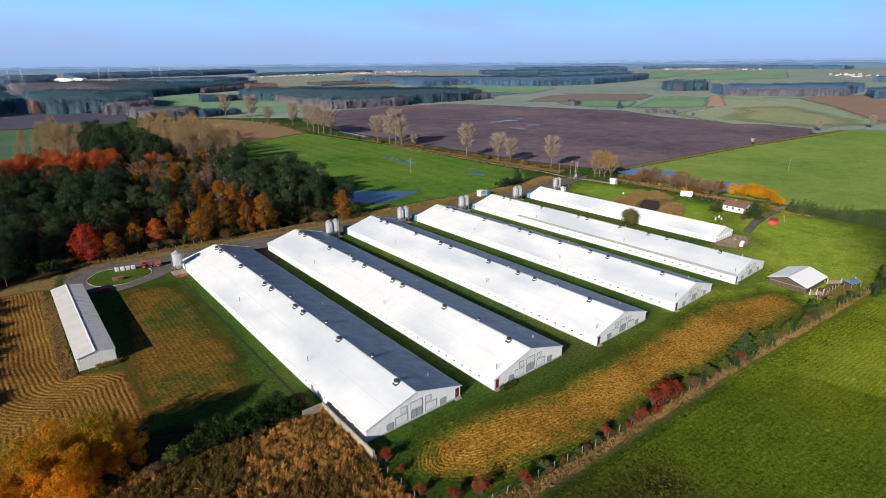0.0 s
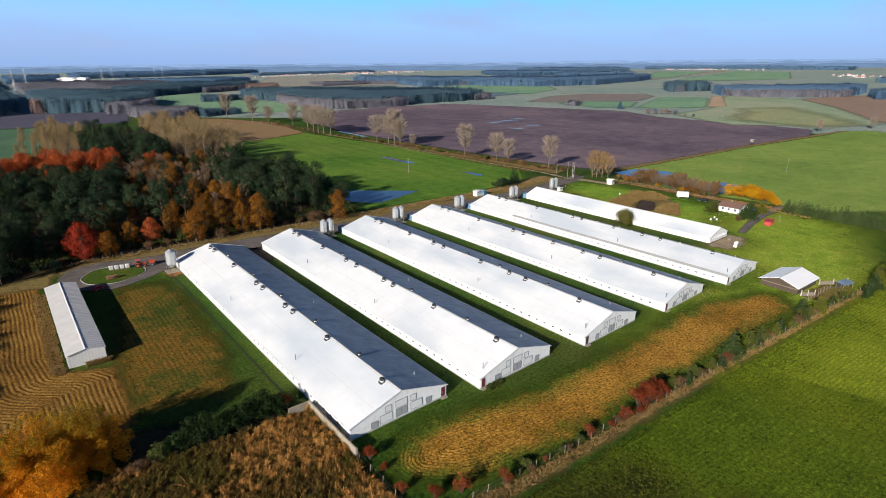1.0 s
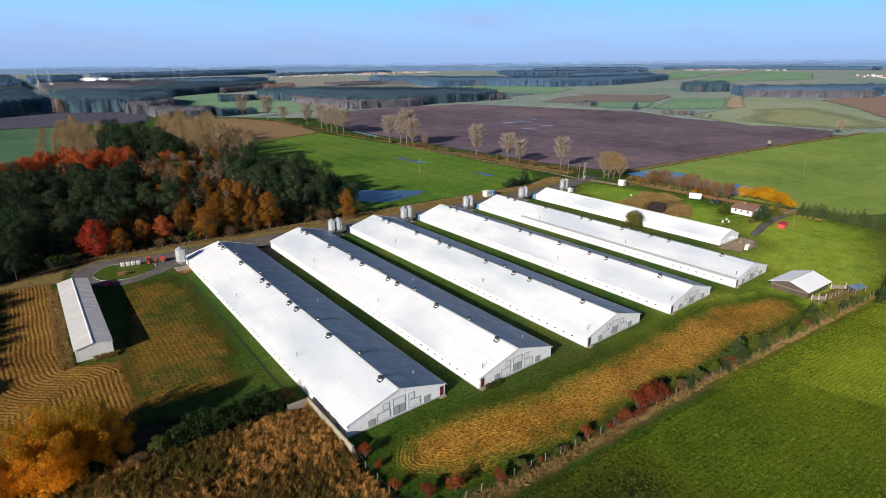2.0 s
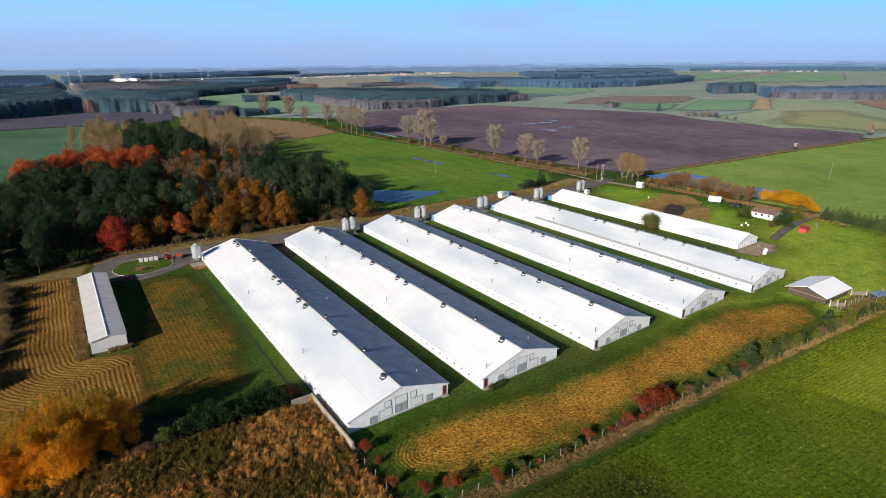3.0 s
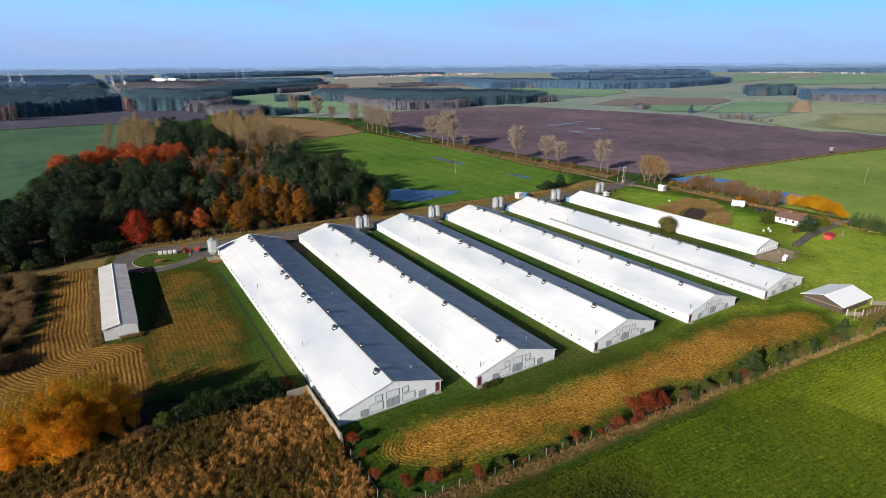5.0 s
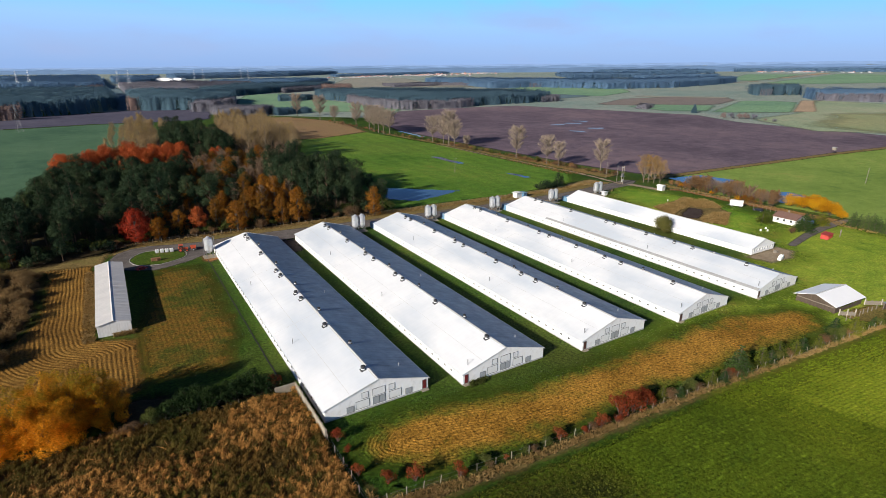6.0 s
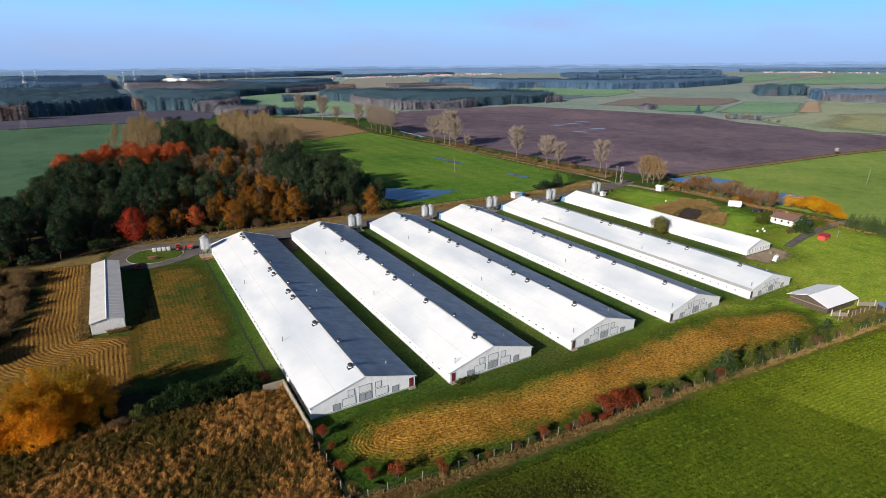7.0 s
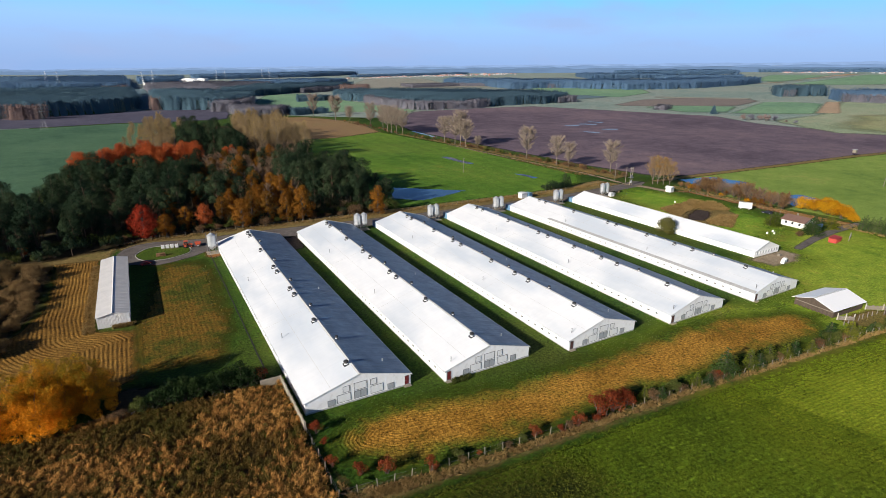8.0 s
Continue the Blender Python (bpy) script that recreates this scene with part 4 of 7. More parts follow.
        w = Vector((-e.y, e.x)) * 0.08
        bm = bmesh.new()
        low = [bm.verts.new((*v, 0.0)) for v in (p - w, q - e * 0.02 - w, q - e * 0.02 + w, p + w)]
        top = [bm.verts.new((*v, 0.16)) for v in (p - w, q - e * 0.02 - w, q - e * 0.02 + w, p + w)]
        bm.faces.new(top)
        for k in range(4):
            bm.faces.new((low[k], low[(k + 1) % 4], top[(k + 1) % 4], top[k]))
        part("kerb_stone", bm, M["kerb"], t)


kerb_ring()


def ditch():
    bm = bmesh.new()
    for i in range(54):
        y0 = 77 + i * 1.46
        x = 33.6 + 0.03 * math.sin(i * 0.8)
        add_box(bm, x - 0.13, y0, 0.0, x + 0.13, y0 + 1.40, 0.05, 0.01)
    # raised strips in black stand in for the shade inside the slit
    part_ob = part("drain_channel", bm, M["rubber"])
    tagged(part_ob, "narrow drain in the grass, its slit's shade put into dark strips", "drain", kind="structure")


ditch()

# ---- barns ----
EAVE, RIDGE, HALF = 2.3, 5.3, 10.25


def roof_vent_meshes(parent):
    """A square ridge ventilator: base plate, shaft and dark hood; returns its three meshes hidden under one barn's first vent."""
    base = box(-0.7, -0.62, -0.3, 0.7, 0.62, 0.08, 0.04)
    shaft = bmesh.new()
    add_tube(shaft, [(0, 0, 0.1), (0, 0, 0.85)], [0.50, 0.46], 12)
    hood = bmesh.new()
    add_tube(hood, [(0, 0, 0.42), (0, 0, 0.62), (0, 0, 1.0), (0, 0, 1.12)], [0.52, 0.62, 0.60, 0.3], 12)
    return base, shaft, hood


VENT = {}


def roof_vent(parent, x, y, z, small=False):
    if "base" not in VENT:
        base, shaft, hood = roof_vent_meshes(parent)
        for key, bm, mat_key in (("base", base, "vent_pad"), ("shaft", shaft, "white_paint"), ("hood", hood, "vent_hood")):
            me = bpy.data.meshes.new("roof_vent_" + key)
            bm.to_mesh(me)
            bm.free()
            me.materials.append(M[mat_key])
            VENT[key] = me
    k = 0.54 if small else 0.74
    b = new("roof_vent", VENT["base"])
    b.parent, b.location, b.scale = parent, (x, y, z), (k, k, k)
    b["label"] = "ridge ventilator with black hood"
    for key in ("shaft", "hood"):
        o = new(key, VENT[key])
        o.parent = b


def gable_panel(parent, name, u0, z0, u1, z1, y, mat_key, label="", leaves=1):
    """A shutter or door on the front wall: a framed panel, with its frame as a sub-part."""
    p = part(name, box(u0 + 0.05, y - 0.03, z0 + 0.05, u1 - 0.05, y + 0.01, z1 - 0.05, 0.012), M[mat_key], parent, label)
    fr = bmesh.new()
    t = 0.015
    add_box(fr, u0 - t, y - 0.05, z0 - t, u0 + 0.04, y, z1 + t)
    add_box(fr, u1 - 0.05, y - 0.05, z0 - t, u1 + t, y, z1 + t)
    add_box(fr, u0 + 0.05, y - 0.05, z1 - 0.05, u1 - 0.05, y, z1 + t)
    add_box(fr, u0 + 0.05, y - 0.05, z0 - t, u1 - 0.05, y, z0 + 0.05)
    for k in range(1, leaves):
        u = u0 + (u1 - u0) * k / leaves
        add_box(fr, u - 0.05, y - 0.045, z0 + 0.05, u + 0.05, y - 0.005, z1 - 0.05)
    part("frame", fr, M["iron"], p)
    return p


def barn(cx, y0, y1, vents_left, vents_right, pipes, door_side, door_mat, windows, dark_band=False, annex=False):
    t = thing("poultry_barn", "long low white barn with white and slate-grey roof slopes", "barn", (cx, y0, 0), 0, "row of barns")
    L = y1 - y0
    inn = 0.22
    w = HALF - inn
    # walls
    for s, nm in ((-1, "side_wall"), (1, "side_wall")):
        part(nm, box(min(s * w, s * (w - 0.3)), 0.3, 0.25, max(s * w, s * (w - 0.3)), L - 0.3, EAVE - 0.02), M["wall_white"], t)
    for ya, yb, nm in ((0.0, 0.3, "front_gable"), (L - 0.3, L, "rear_gable")):
        part(nm, extruded([(-w, 0.25), (w, 0.25), (w, EAVE - 0.04), (0, RIDGE - 0.1), (-w, EAVE - 0.04)], "y", ya, yb), M["wall_white"], t)
    part("plinth", box(-w - 0.06, -0.06, -0.1, w + 0.06, L + 0.06, 0.247), M["plinth"], t)
    # roof: three laps of sheeting on each slope
    rise = (RIDGE - EAVE) / HALF
    # right slope takes a darker colour, as shading alone leaves it too light
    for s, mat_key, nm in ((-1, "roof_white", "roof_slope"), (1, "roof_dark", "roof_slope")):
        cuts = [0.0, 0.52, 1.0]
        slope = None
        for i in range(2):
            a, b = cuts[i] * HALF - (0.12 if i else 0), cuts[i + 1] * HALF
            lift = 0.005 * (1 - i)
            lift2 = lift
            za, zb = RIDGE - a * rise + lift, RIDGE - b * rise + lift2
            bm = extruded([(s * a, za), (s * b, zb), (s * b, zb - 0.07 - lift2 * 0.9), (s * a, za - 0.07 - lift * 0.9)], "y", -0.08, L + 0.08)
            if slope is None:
                slope = part(nm, bm, M[mat_key], t, "white coated roof slope" if s < 0 else "roof slope darkened in its slate-grey colour")
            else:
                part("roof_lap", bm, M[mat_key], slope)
        if s > 0:
            # standing ribs of the sheeting
            rib = None
            for k in range(int(L / 2.3)):
                y = 1.1 + k * 2.3
                if rib is None:
                    rib = part("roof_rib", extruded([(0.35, RIDGE - 0.35 * rise), (HALF - 0.02, RIDGE - (HALF - 0.02) * rise), (HALF - 0.02, RIDGE - (HALF - 0.02) * rise + 0.022), (0.35, RIDGE - 0.35 * rise + 0.022)], "y", -0.035, 0.035), M[mat_key], slope)
                    rib.location = (0, y, 0)
                else:
                    shared("roof_rib", rib, slope, (0, y, 0))
        else:
            a = 0.52 * HALF
            part("roof_seam", extruded([(-a + 0.025, RIDGE - (a - 0.025) * rise + 0.004), (-a - 0.025, RIDGE - (a + 0.025) * rise + 0.004), (-a - 0.025, RIDGE - (a + 0.025) * rise + 0.014), (-a + 0.025, RIDGE - (a - 0.025) * rise + 0.014)], "y", 0.5, L - 0.5), M["joint"], slope, "grey lap seam")
            for q in (0.31, 0.64):
                part("roof_seam", extruded([(-0.4, RIDGE - 0.4 * rise + 0.007), (-HALF + 0.1, EAVE + 0.1 * rise + 0.004), (-HALF + 0.1, EAVE + 0.1 * rise + 0.014), (-0.4, RIDGE - 0.4 * rise + 0.017)], "y", L * q - 0.025, L * q + 0.025), M["joint"], slope, "grey cross seam")
    part("ridge_cap", extruded([(-0.32, RIDGE - 0.085), (0, RIDGE + 0.035), (0.32, RIDGE - 0.085), (0.3, RIDGE - 0.12), (-0.3, RIDGE - 0.12)], "y", -0.1, L + 0.1), M["joint"], t)
    for ya in (-0.108, L + 0.083):
        vb = bmesh.new()
        for s in (-1, 1):
            add_box(vb, 0, ya, 0, 1, ya + 0.025, 0.18)
            for v in vb.verts[-8:]:
                x = v.co.x
                v.co.x = s * x * (HALF + 0.02)
                v.co.z = RIDGE + 0.03 - x * (RIDGE - EAVE) - 0.14 + v.co.z
        bmesh.ops.recalc_face_normals(vb, faces=vb.faces[:])
        part("verge_board", vb, M["white_paint"], t)
    # gutters and downpipes
    for s in (-1, 1):
        gt = bmesh.new()
        add_tube(gt, [(s * (HALF + 0.06), -0.2, EAVE - 0.1), (s * (HALF + 0.06), L + 0.2, EAVE - 0.1)], [0.075, 0.075], 8)
        g = part("gutter", gt, M["zinc"], t)
    for i in range(6):
        y = 3 + (L - 6) * i / 5
        dp = bmesh.new()
        add_tube(dp, [(-HALF - 0.05, y, EAVE - 0.1), (-w - 0.09, y, EAVE - 0.45), (-w - 0.09, y, 0.1)], [0.05, 0.05, 0.05], 6)
        part("downpipe", dp, M["zinc"], t)
    # side vents
    master = None
    n = int((L - 6) / windows)
    for i in range(n):
        y = 4 + i * windows
        if master is None:
            bm = box(-0.06, -0.30, -0.17, 0.0, 0.30, 0.17, 0.015)
            master = part("air_inlet", bm, M["black"], t)
            master.location = (-w - 0.005, y, 1.25)
        else:
            shared("air_inlet", master, t, (-w - 0.005, y, 1.25))
    if dark_band:
        part("roof_band", extruded([(-HALF + 0.05, EAVE + 0.12), (-HALF + 1.15, EAVE + 0.12 + 1.1 * rise), (-HALF + 1.15, EAVE + 0.08 + 1.1 * rise), (-HALF + 0.05, EAVE + 0.08)], "y", 0.1, L - 24), M["plinth"], t, "bare grey strip of roofing along the eave")
    # front gable
    gable_panel(t, "louvre", -6.1, 0.35, -4.75, 1.5, 0, "panel_grey")
    gable_panel(t, "louvre", 5.3, 0.35, 6.6, 1.5, 0, "panel_grey")
    gable_panel(t, "shutter", -4.4, 0.5, -1.85, 2.05, 0, "panel")
    gable_panel(t, "shutter", 1.95, 0.5, 4.45, 2.05, 0, "panel")
    gable_panel(t, "shutter", -3.25, 2.3, -2.0, 3.5, 0, "panel")
    gable_panel(t, "shutter", 1.95, 2.3, 3.15, 3.5, 0, "panel")
    gable_panel(t, "shutter", -1.2, 2.15, 1.25, 3.6, 0, "panel")
    gable_panel(t, "gate", -1.2, 0.45, 1.25, 1.95, 0, "panel_grey", "", 2)
    u = door_side * 9.25
    d = gable_panel(t, "door", u - 0.42, 0.27, u + 0.42, 2.1, 0, door_mat, "red door" if door_mat == "red_door" else "dark brown door")
    hd = bmesh.new()
    add_tube(hd, [(u - door_side * 0.3, -0.08, 1.15), (u - door_side * 0.3, -0.15, 1.15), (u - door_side * 0.18, -0.15, 1.15)], [0.02, 0.02, 0.02], 6)
    part("handle", hd, M["zinc"], d)
    part("step", box(u - 0.7, -0.7, 0.0, u + 0.7, -0.07, 0.2, 0.03), M["concrete"], t)
    # ventilators and small pipes
    for y in vents_left:
        roof_vent(t, -0.95, y - y0, RIDGE - 0.95 * rise + 0.1)
    for y in vents_right:
        roof_vent(t, 0.75, y - y0, RIDGE - 0.75 * rise + 0.1, True)
    for y in pipes:
        z = RIDGE - 7.9 * rise
        bm = bmesh.new()
        add_tube(bm, [(-7.9, y - y0, z - 0.1), (-7.9, y - y0, z + 1.0)], [0.07, 0.07], 8)
        add_tube(bm, [(-7.9, y - y0, z + 1.0), (-7.9, y - y0, z + 1.14)], [0.13, 0.05], 8)
        part("flue_pipe", bm, M["iron"], t)
    for y in (y0 + 5, y0 + 45):
        bm = bmesh.new()
        z = RIDGE - 5.5 * rise
        add_tube(bm, [(6.5, y - y0, z - 0.5), (6.5, y - y0, z + 0.25)], [0.12, 0.12], 8)
        part("flue_pipe", bm, M["zinc"], t)
    if annex:
        a = part("annex", extruded([(L + 0.02, 0), (L + 3.2, 0), (L + 3.2, 2.1), (L + 0.02, 2.35)], "x", -w, -w + 3.4), M["blue_paint"], t, "light blue lean-to at the rear")
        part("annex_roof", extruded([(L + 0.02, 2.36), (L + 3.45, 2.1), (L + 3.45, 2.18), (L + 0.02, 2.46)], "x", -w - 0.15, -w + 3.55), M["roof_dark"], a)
    return t


barn(46.5, 60.6, 161.3, [65, 84.8, 100.5, 104.5, 117.5, 121.5, 137.5, 153.5, 157], [75.2, 93, 110.4, 127.5, 146.7], [84.7, 120.3], 1, "red_door", 2.4)
barn(72.7, 58.0, 161.0, [63.1, 83.1, 99.3, 103.5, 116.9, 122.5, 136.4, 152.5, 156], [73.5, 93.8, 110.4, 127.2, 146.3], [59.6, 97.2, 132.6], -1, "red_door", 2.4)
barn(101.8, 55.7, 160.0, [64.4, 81.3, 87, 98, 114.4, 119.2, 131.7, 148.3, 152], [75.1, 92, 105.2, 122, 141.6], [57.4, 91.7, 133.7], -1, "brown_door", 2.4, annex=True)
barn(131.8, 53.6, 158.4, [62.4, 79.2, 85.2, 96.5, 108.8, 113.5, 130.4, 147, 151], [73, 90.2, 104.3, 121, 139], [54.8, 91.2, 128], -1, "brown_door", 2.4, annex=True)
barn(162.4, 51.7, 157.8, [60.5, 77.4, 83.8, 94.6, 108, 111.9, 129.4, 146, 150], [71.4, 88.5, 102.3, 119.8, 138], [52.9, 88.4, 126], -1, "brown_door", 2.4, True, True)


def stable():
    """The lowest, narrower barn of the row."""
    t = thing("stable_barn", "low white barn with a plain white roof and windowed gable", "barn", (193.9, 72.4, 0), 0, "row of barns")
    L, w, ev, rd = 84.6, 6.9, 2.05, 4.55
    for s in (-1, 1):
        part("side_wall", box(min(s * w, s * (w - 0.3)) , 0.3, 0, max(s * w, s * (w - 0.3)), L - 0.3, ev), M["wall_white"], t)
    for a in (0.0, L - 0.3):
        part("gable", extruded([(-w, 0), (w, 0), (w, ev), (0, rd - 0.06), (-w, ev)], "y", a, a + 0.3), M["wall_white"], t)
    for s in (-1, 1):
        part("roof_slope", extruded([(0, rd), (s * (w + 0.25), ev - 0.09), (s * (w + 0.25), ev + 0.0), (0, rd + 0.09)], "y", -0.3, L + 0.3), M["roof_white"], t)
    part("ridge_cap", extruded([(-0.3, rd + 0.02), (0, rd + 0.17), (0.3, rd + 0.02)], "y", -0.32, L + 0.32), M["joint"], t)
    for u in (-5.4, -3.9, -2.2, -0.6, 1.0, 2.6, 4.2, 5.6):
        p = part("window", box(u - 0.32, -0.05, 0.8, u + 0.32, -0.005, 1.75, 0.01), M["panel_grey"], t)
        fr = bmesh.new()
        add_box(fr, u - 0.4, -0.09, 0.72, u - 0.32, 0, 1.83)
        add_box(fr, u + 0.32, -0.09, 0.72, u + 0.4, 0, 1.83)
        add_box(fr, u - 0.32, -0.09, 1.75, u + 0.32, 0, 1.83)
        add_box(fr, u - 0.32, -0.09, 0.72, u + 0.32, 0, 0.8)
        part("frame", fr, M["white_paint"], p)
    gt = bmesh.new()
    add_tube(gt, [(-w - 0.3, -0.2, ev - 0.1), (-w - 0.3, L + 0.2, ev - 0.1)], [0.07, 0.07], 8)
    part("gutter", gt, M["zinc"], t)
    part("annex", box(-w - 0.02, L + 0.02, 0, -w + 3.4, L + 3.2, 2.0), M["blue_paint"], t, "light blue lean-to at the rear")


stable()


def silo(x, y, pair=True, tall=1.0, label="pair of galvanised feed silos on steel legs"):
    t = thing("feed_silo", label, "silo", (x, y, 0), 0, "feed silos")
    for k, dx in enumerate((-1.05, 1.05) if pair else (0,)):
        bm = bmesh.new()
        add_tube(bm, [(dx, 0, 1.1), (dx, 0, 2.3)], [0.25, 0.98], 20)
        add_tube(bm, [(dx, 0, 2.3), (dx, 0, 5.2 * tall)], [0.98, 0.98], 20, False)
        add_tube(bm, [(dx, 0, 5.2 * tall), (dx, 0, 5.75 * tall), (dx, 0, 5.9 * tall)], [0.99, 0.3, 0.22], 20)
        tank = part("tank", bm, M["zinc"], t)
        for z in (2.32, 3.0, 3.75, 4.5, 5.18 * tall):
            ring = bmesh.new()
            add_tube(ring, [(dx, 0, z - 0.03), (dx, 0, z + 0.03)], [1.015, 1.015], 20, False)
            part("hoop", ring, M["zinc"], tank)
        for a in range(4):
            ang = math.pi / 4 + a * math.pi / 2
            leg = bmesh.new()
            add_tube(leg, [(dx + 0.95 * math.cos(ang), 0.95 * math.sin(ang), 0), (dx + 0.95 * math.cos(ang), 0.95 * math.sin(ang), 2.6)], [0.06, 0.06], 6)
            part("leg", leg, M["iron"], t)
    fill = bmesh.new()
    add_tube(fill, [(1.25 if pair else 1.1, -1.0, 0.2), (1.25 if pair else 1.1, -1.0, 5.9 * tall), (0.4, -0.3, 6.2 * tall)], [0.06, 0.06, 0.06], 6)
    part("fill_pipe", fill, M["iron"], t)
    lad = bmesh.new()
    lx = (-2.2 if pair else -1.15)
    for s in (-0.2, 0.2):
        add_tube(lad, [(lx, s, 0.2), (lx, s, 5.9 * tall)], [0.025, 0.025], 5)
    for i in range(14):
        add_tube(lad, [(lx, -0.2, 0.5 + i * 0.38), (lx, 0.2, 0.5 + i * 0.38)], [0.018, 0.018], 5)
    part("ladder", lad, M["iron"], t)
    t.scale = (1.24, 1.24, 1.0) if pair else (1.34, 1.34, 1.05)
    part("footing", box(-2.4 if pair else -1.4, -1.4, -0.1, 2.4 if pair else 1.4, 1.4, 0.12, 0.03), M["concrete"], t)


silo(34.6, 158.0, False, 1.08, "single tall galvanised feed silo on steel legs")
silo(86.0, 160.5, True, 1.1)
silo(116.4, 160.2, True, 1.1)
silo(147.6, 159.8, True, 1.1)
silo(179.8, 158.8, True, 1.1)
silo(210.0, 160.0, True, 1.1)


def long_shed():
    t = thing("long_shed", "long pale sheet-metal shed with a ribbed gable roof", "shed", (7.8, 113.9, 0))
    L, w, ev, rd = 43.2, 3.25, 2.8, 3.45
    for s in (-1, 1):
        part("side_wall", box(min(s * w, s * (w - 0.15)), 0.15, 0, max(s * w, s * (w - 0.15)), L - 0.15, ev), M["shed_sheet"], t)
    for a in (0.0, L - 0.15):
        g = part("gable", extruded([(-w, 0), (w, 0), (w, ev), (0, rd - 0.05), (-w, ev)], "y", a, a + 0.15), M["shed_wall"], t)
        if a == 0.0:
            for i in range(26):
                u = -w + 0.12 + i * 0.25
                top = ev + (rd - ev) * (1 - abs(u) / w) - 0.08
                part("rib", box(u - 0.045, -0.018, 0.02, u + 0.045, -0.003, top), M["shed_wall"], g)
    for s in (-1, 1):
        sl = part("roof_slope", extruded([(0, rd), (s * (w + 0.18), ev - 0.06), (s * (w + 0.18), ev + 0.0), (0, rd + 0.06)], "y", -0.25, L + 0.25), M["shed_sheet"], t)
        for i in range(44):
            y = 0.1 + i * 0.99
            part("rib", extruded([(s * 0.2, rd - 0.01), (s * (w + 0.19), ev - 0.012), (s * (w + 0.19), ev + 0.022), (s * 0.2, rd + 0.042)], "y", y, y + 0.09), M["shed_sheet"], sl)
    part("ridge_cap", extruded([(-0.28, rd + 0.0), (0, rd + 0.16), (0.28, rd + 0.0)], "y", -0.27, L + 0.27), M["shed_sheet"], t)


long_shed()


def open_barn():
    t = thing("timber_barn", "open timber barn of dark weathered boards under a white roof", "barn", (160.1, 36.6, 0), -3.4)
    X, Y, ev, rd = 13.0, 9.3, 2.15, 3.7
    rise = (rd - ev) / (Y / 2)
    # gable end and one long side boarded, board by board
    for i in range(34):
        v = 0.1 + i * 0.272
        top = ev + (Y / 2 - abs(v - Y / 2)) * rise - 0.1
        part("board", box(-0.04, v, 0.05 + 0.08 * (i % 4), 0.02, v + 0.25, top), M["old_wood"], t)
    for i in range(50):
        u = 0.1 + i * 0.255
        part("board", box(u, -0.02, 0.05 + 0.07 * (i % 3), u + 0.235, 0.04, 1.1 if 8 < i < 40 else ev - 0.05), M["old_wood"], t)
        part("board", box(u, Y - 0.04, 0.05, u + 0.235, Y + 0.02, ev - 0.05), M["old_wood"], t)
    part("beam", box(-0.12, 0.2, 1.42, -0.045, Y - 0.2, 1.58), M["fence_wood"], t)
    for u in (0.12, 4.3, 8.6, 12.85):
        for v in (0.12, Y / 2, Y - 0.12):
            part("post", box(u - 0.09, v - 0.09, 0, u + 0.09, v + 0.09, ev + (Y / 2 - abs(v - Y / 2)) * rise - 0.12), M["old_wood"], t)
    for s in (-1, 1):
        part("roof_slope", extruded([(Y / 2, rd), (Y / 2 + s * (Y / 2 + 0.5), ev - 0.5 * rise), (Y / 2 + s * (Y / 2 + 0.5), ev - 0.5 * rise + 0.09), (Y / 2, rd + 0.09)], "x", -0.9, X + 0.5), M["white_sheet"], t)
    part("ridge_cap", extruded([(Y / 2 - 0.25, rd + 0.03), (Y / 2, rd + 0.17), (Y / 2 + 0.25, rd + 0.03)], "x", -0.92, X + 0.52), M["joint"], t)


open_barn()


def retaining_wall():
    t = thing("concrete_wall", "old concrete panel wall beside the front of the barn", "wall", kind="structure")
    for i in range(8):
        y = 56.6 + i * 2.02
        part("panel", box(35.15, y, -0.2, 35.35, y + 1.99, 1.75 - 0.02 * (i % 3), 0.015), M["concrete"], t)
        part("post", box(35.08, y - 0.1, -0.2, 35.42, y + 0.08, 1.85, 0.02), M["concrete"], t)
    part("panel", box(31.5, 72.6, -0.2, 35.1, 72.8, 1.6, 0.015), M["concrete"], t)


retaining_wall()

# ---- plants ----
RNG = np.random.default_rng(7)


def leaf_quads(centres, sizes, outward=None, loose=0.55):
    """A small leaf or tuft at each centre, turned by chance but mostly outward."""
    n = len(centres)
    a = RNG.normal(size=(n, 3))
    if outward is not None:
        a = a * loose + outward * 1.35
    a /= np.linalg.norm(a, axis=1, keepdims=True) + 1e-9
    b = np.cross(a, RNG.normal(size=(n, 3)))
    b /= np.linalg.norm(b, axis=1, keepdims=True) + 1e-9
    c = np.cross(a, b)
    s = np.asarray(sizes)[:, None] * 0.5
    k = RNG.uniform(0.45, 0.8, (n, 1))
    b, c = b * s, c * s * k
    verts = np.stack([centres - b, centres - c * 0.9 + b * 0.1, centres + b, centres + c], 1).reshape(-1, 3)
    faces = np.arange(4 * n).reshape(-1, 4)
    return verts, faces


def lobed_crown(lobes, per_lobe, size, core=None):
    """Leaves gathered in lobes (centre, radii); most sit near each lobe's skin, so gaps stay between lobes."""
    cs, outs = [], []
    for (c, r) in lobes:
        n = max(12, int(per_lobe * (r[0] * r[1] + r[0] * r[2]) / 2))
        d = RNG.normal(size=(n, 3))
        d /= np.linalg.norm(d, axis=1, keepdims=True)
        q = RNG.uniform(0.35, 1.0, (n, 1)) ** 0.45
        q += RNG.normal(size=(n, 1)) * 0.07
        cs.append(np.array(c) + d * q * np.array(r))
        if core is not None:
            g = cs[-1] - np.array(core)
            g = g / (np.linalg.norm(g, axis=1, keepdims=True) + 1e-6)
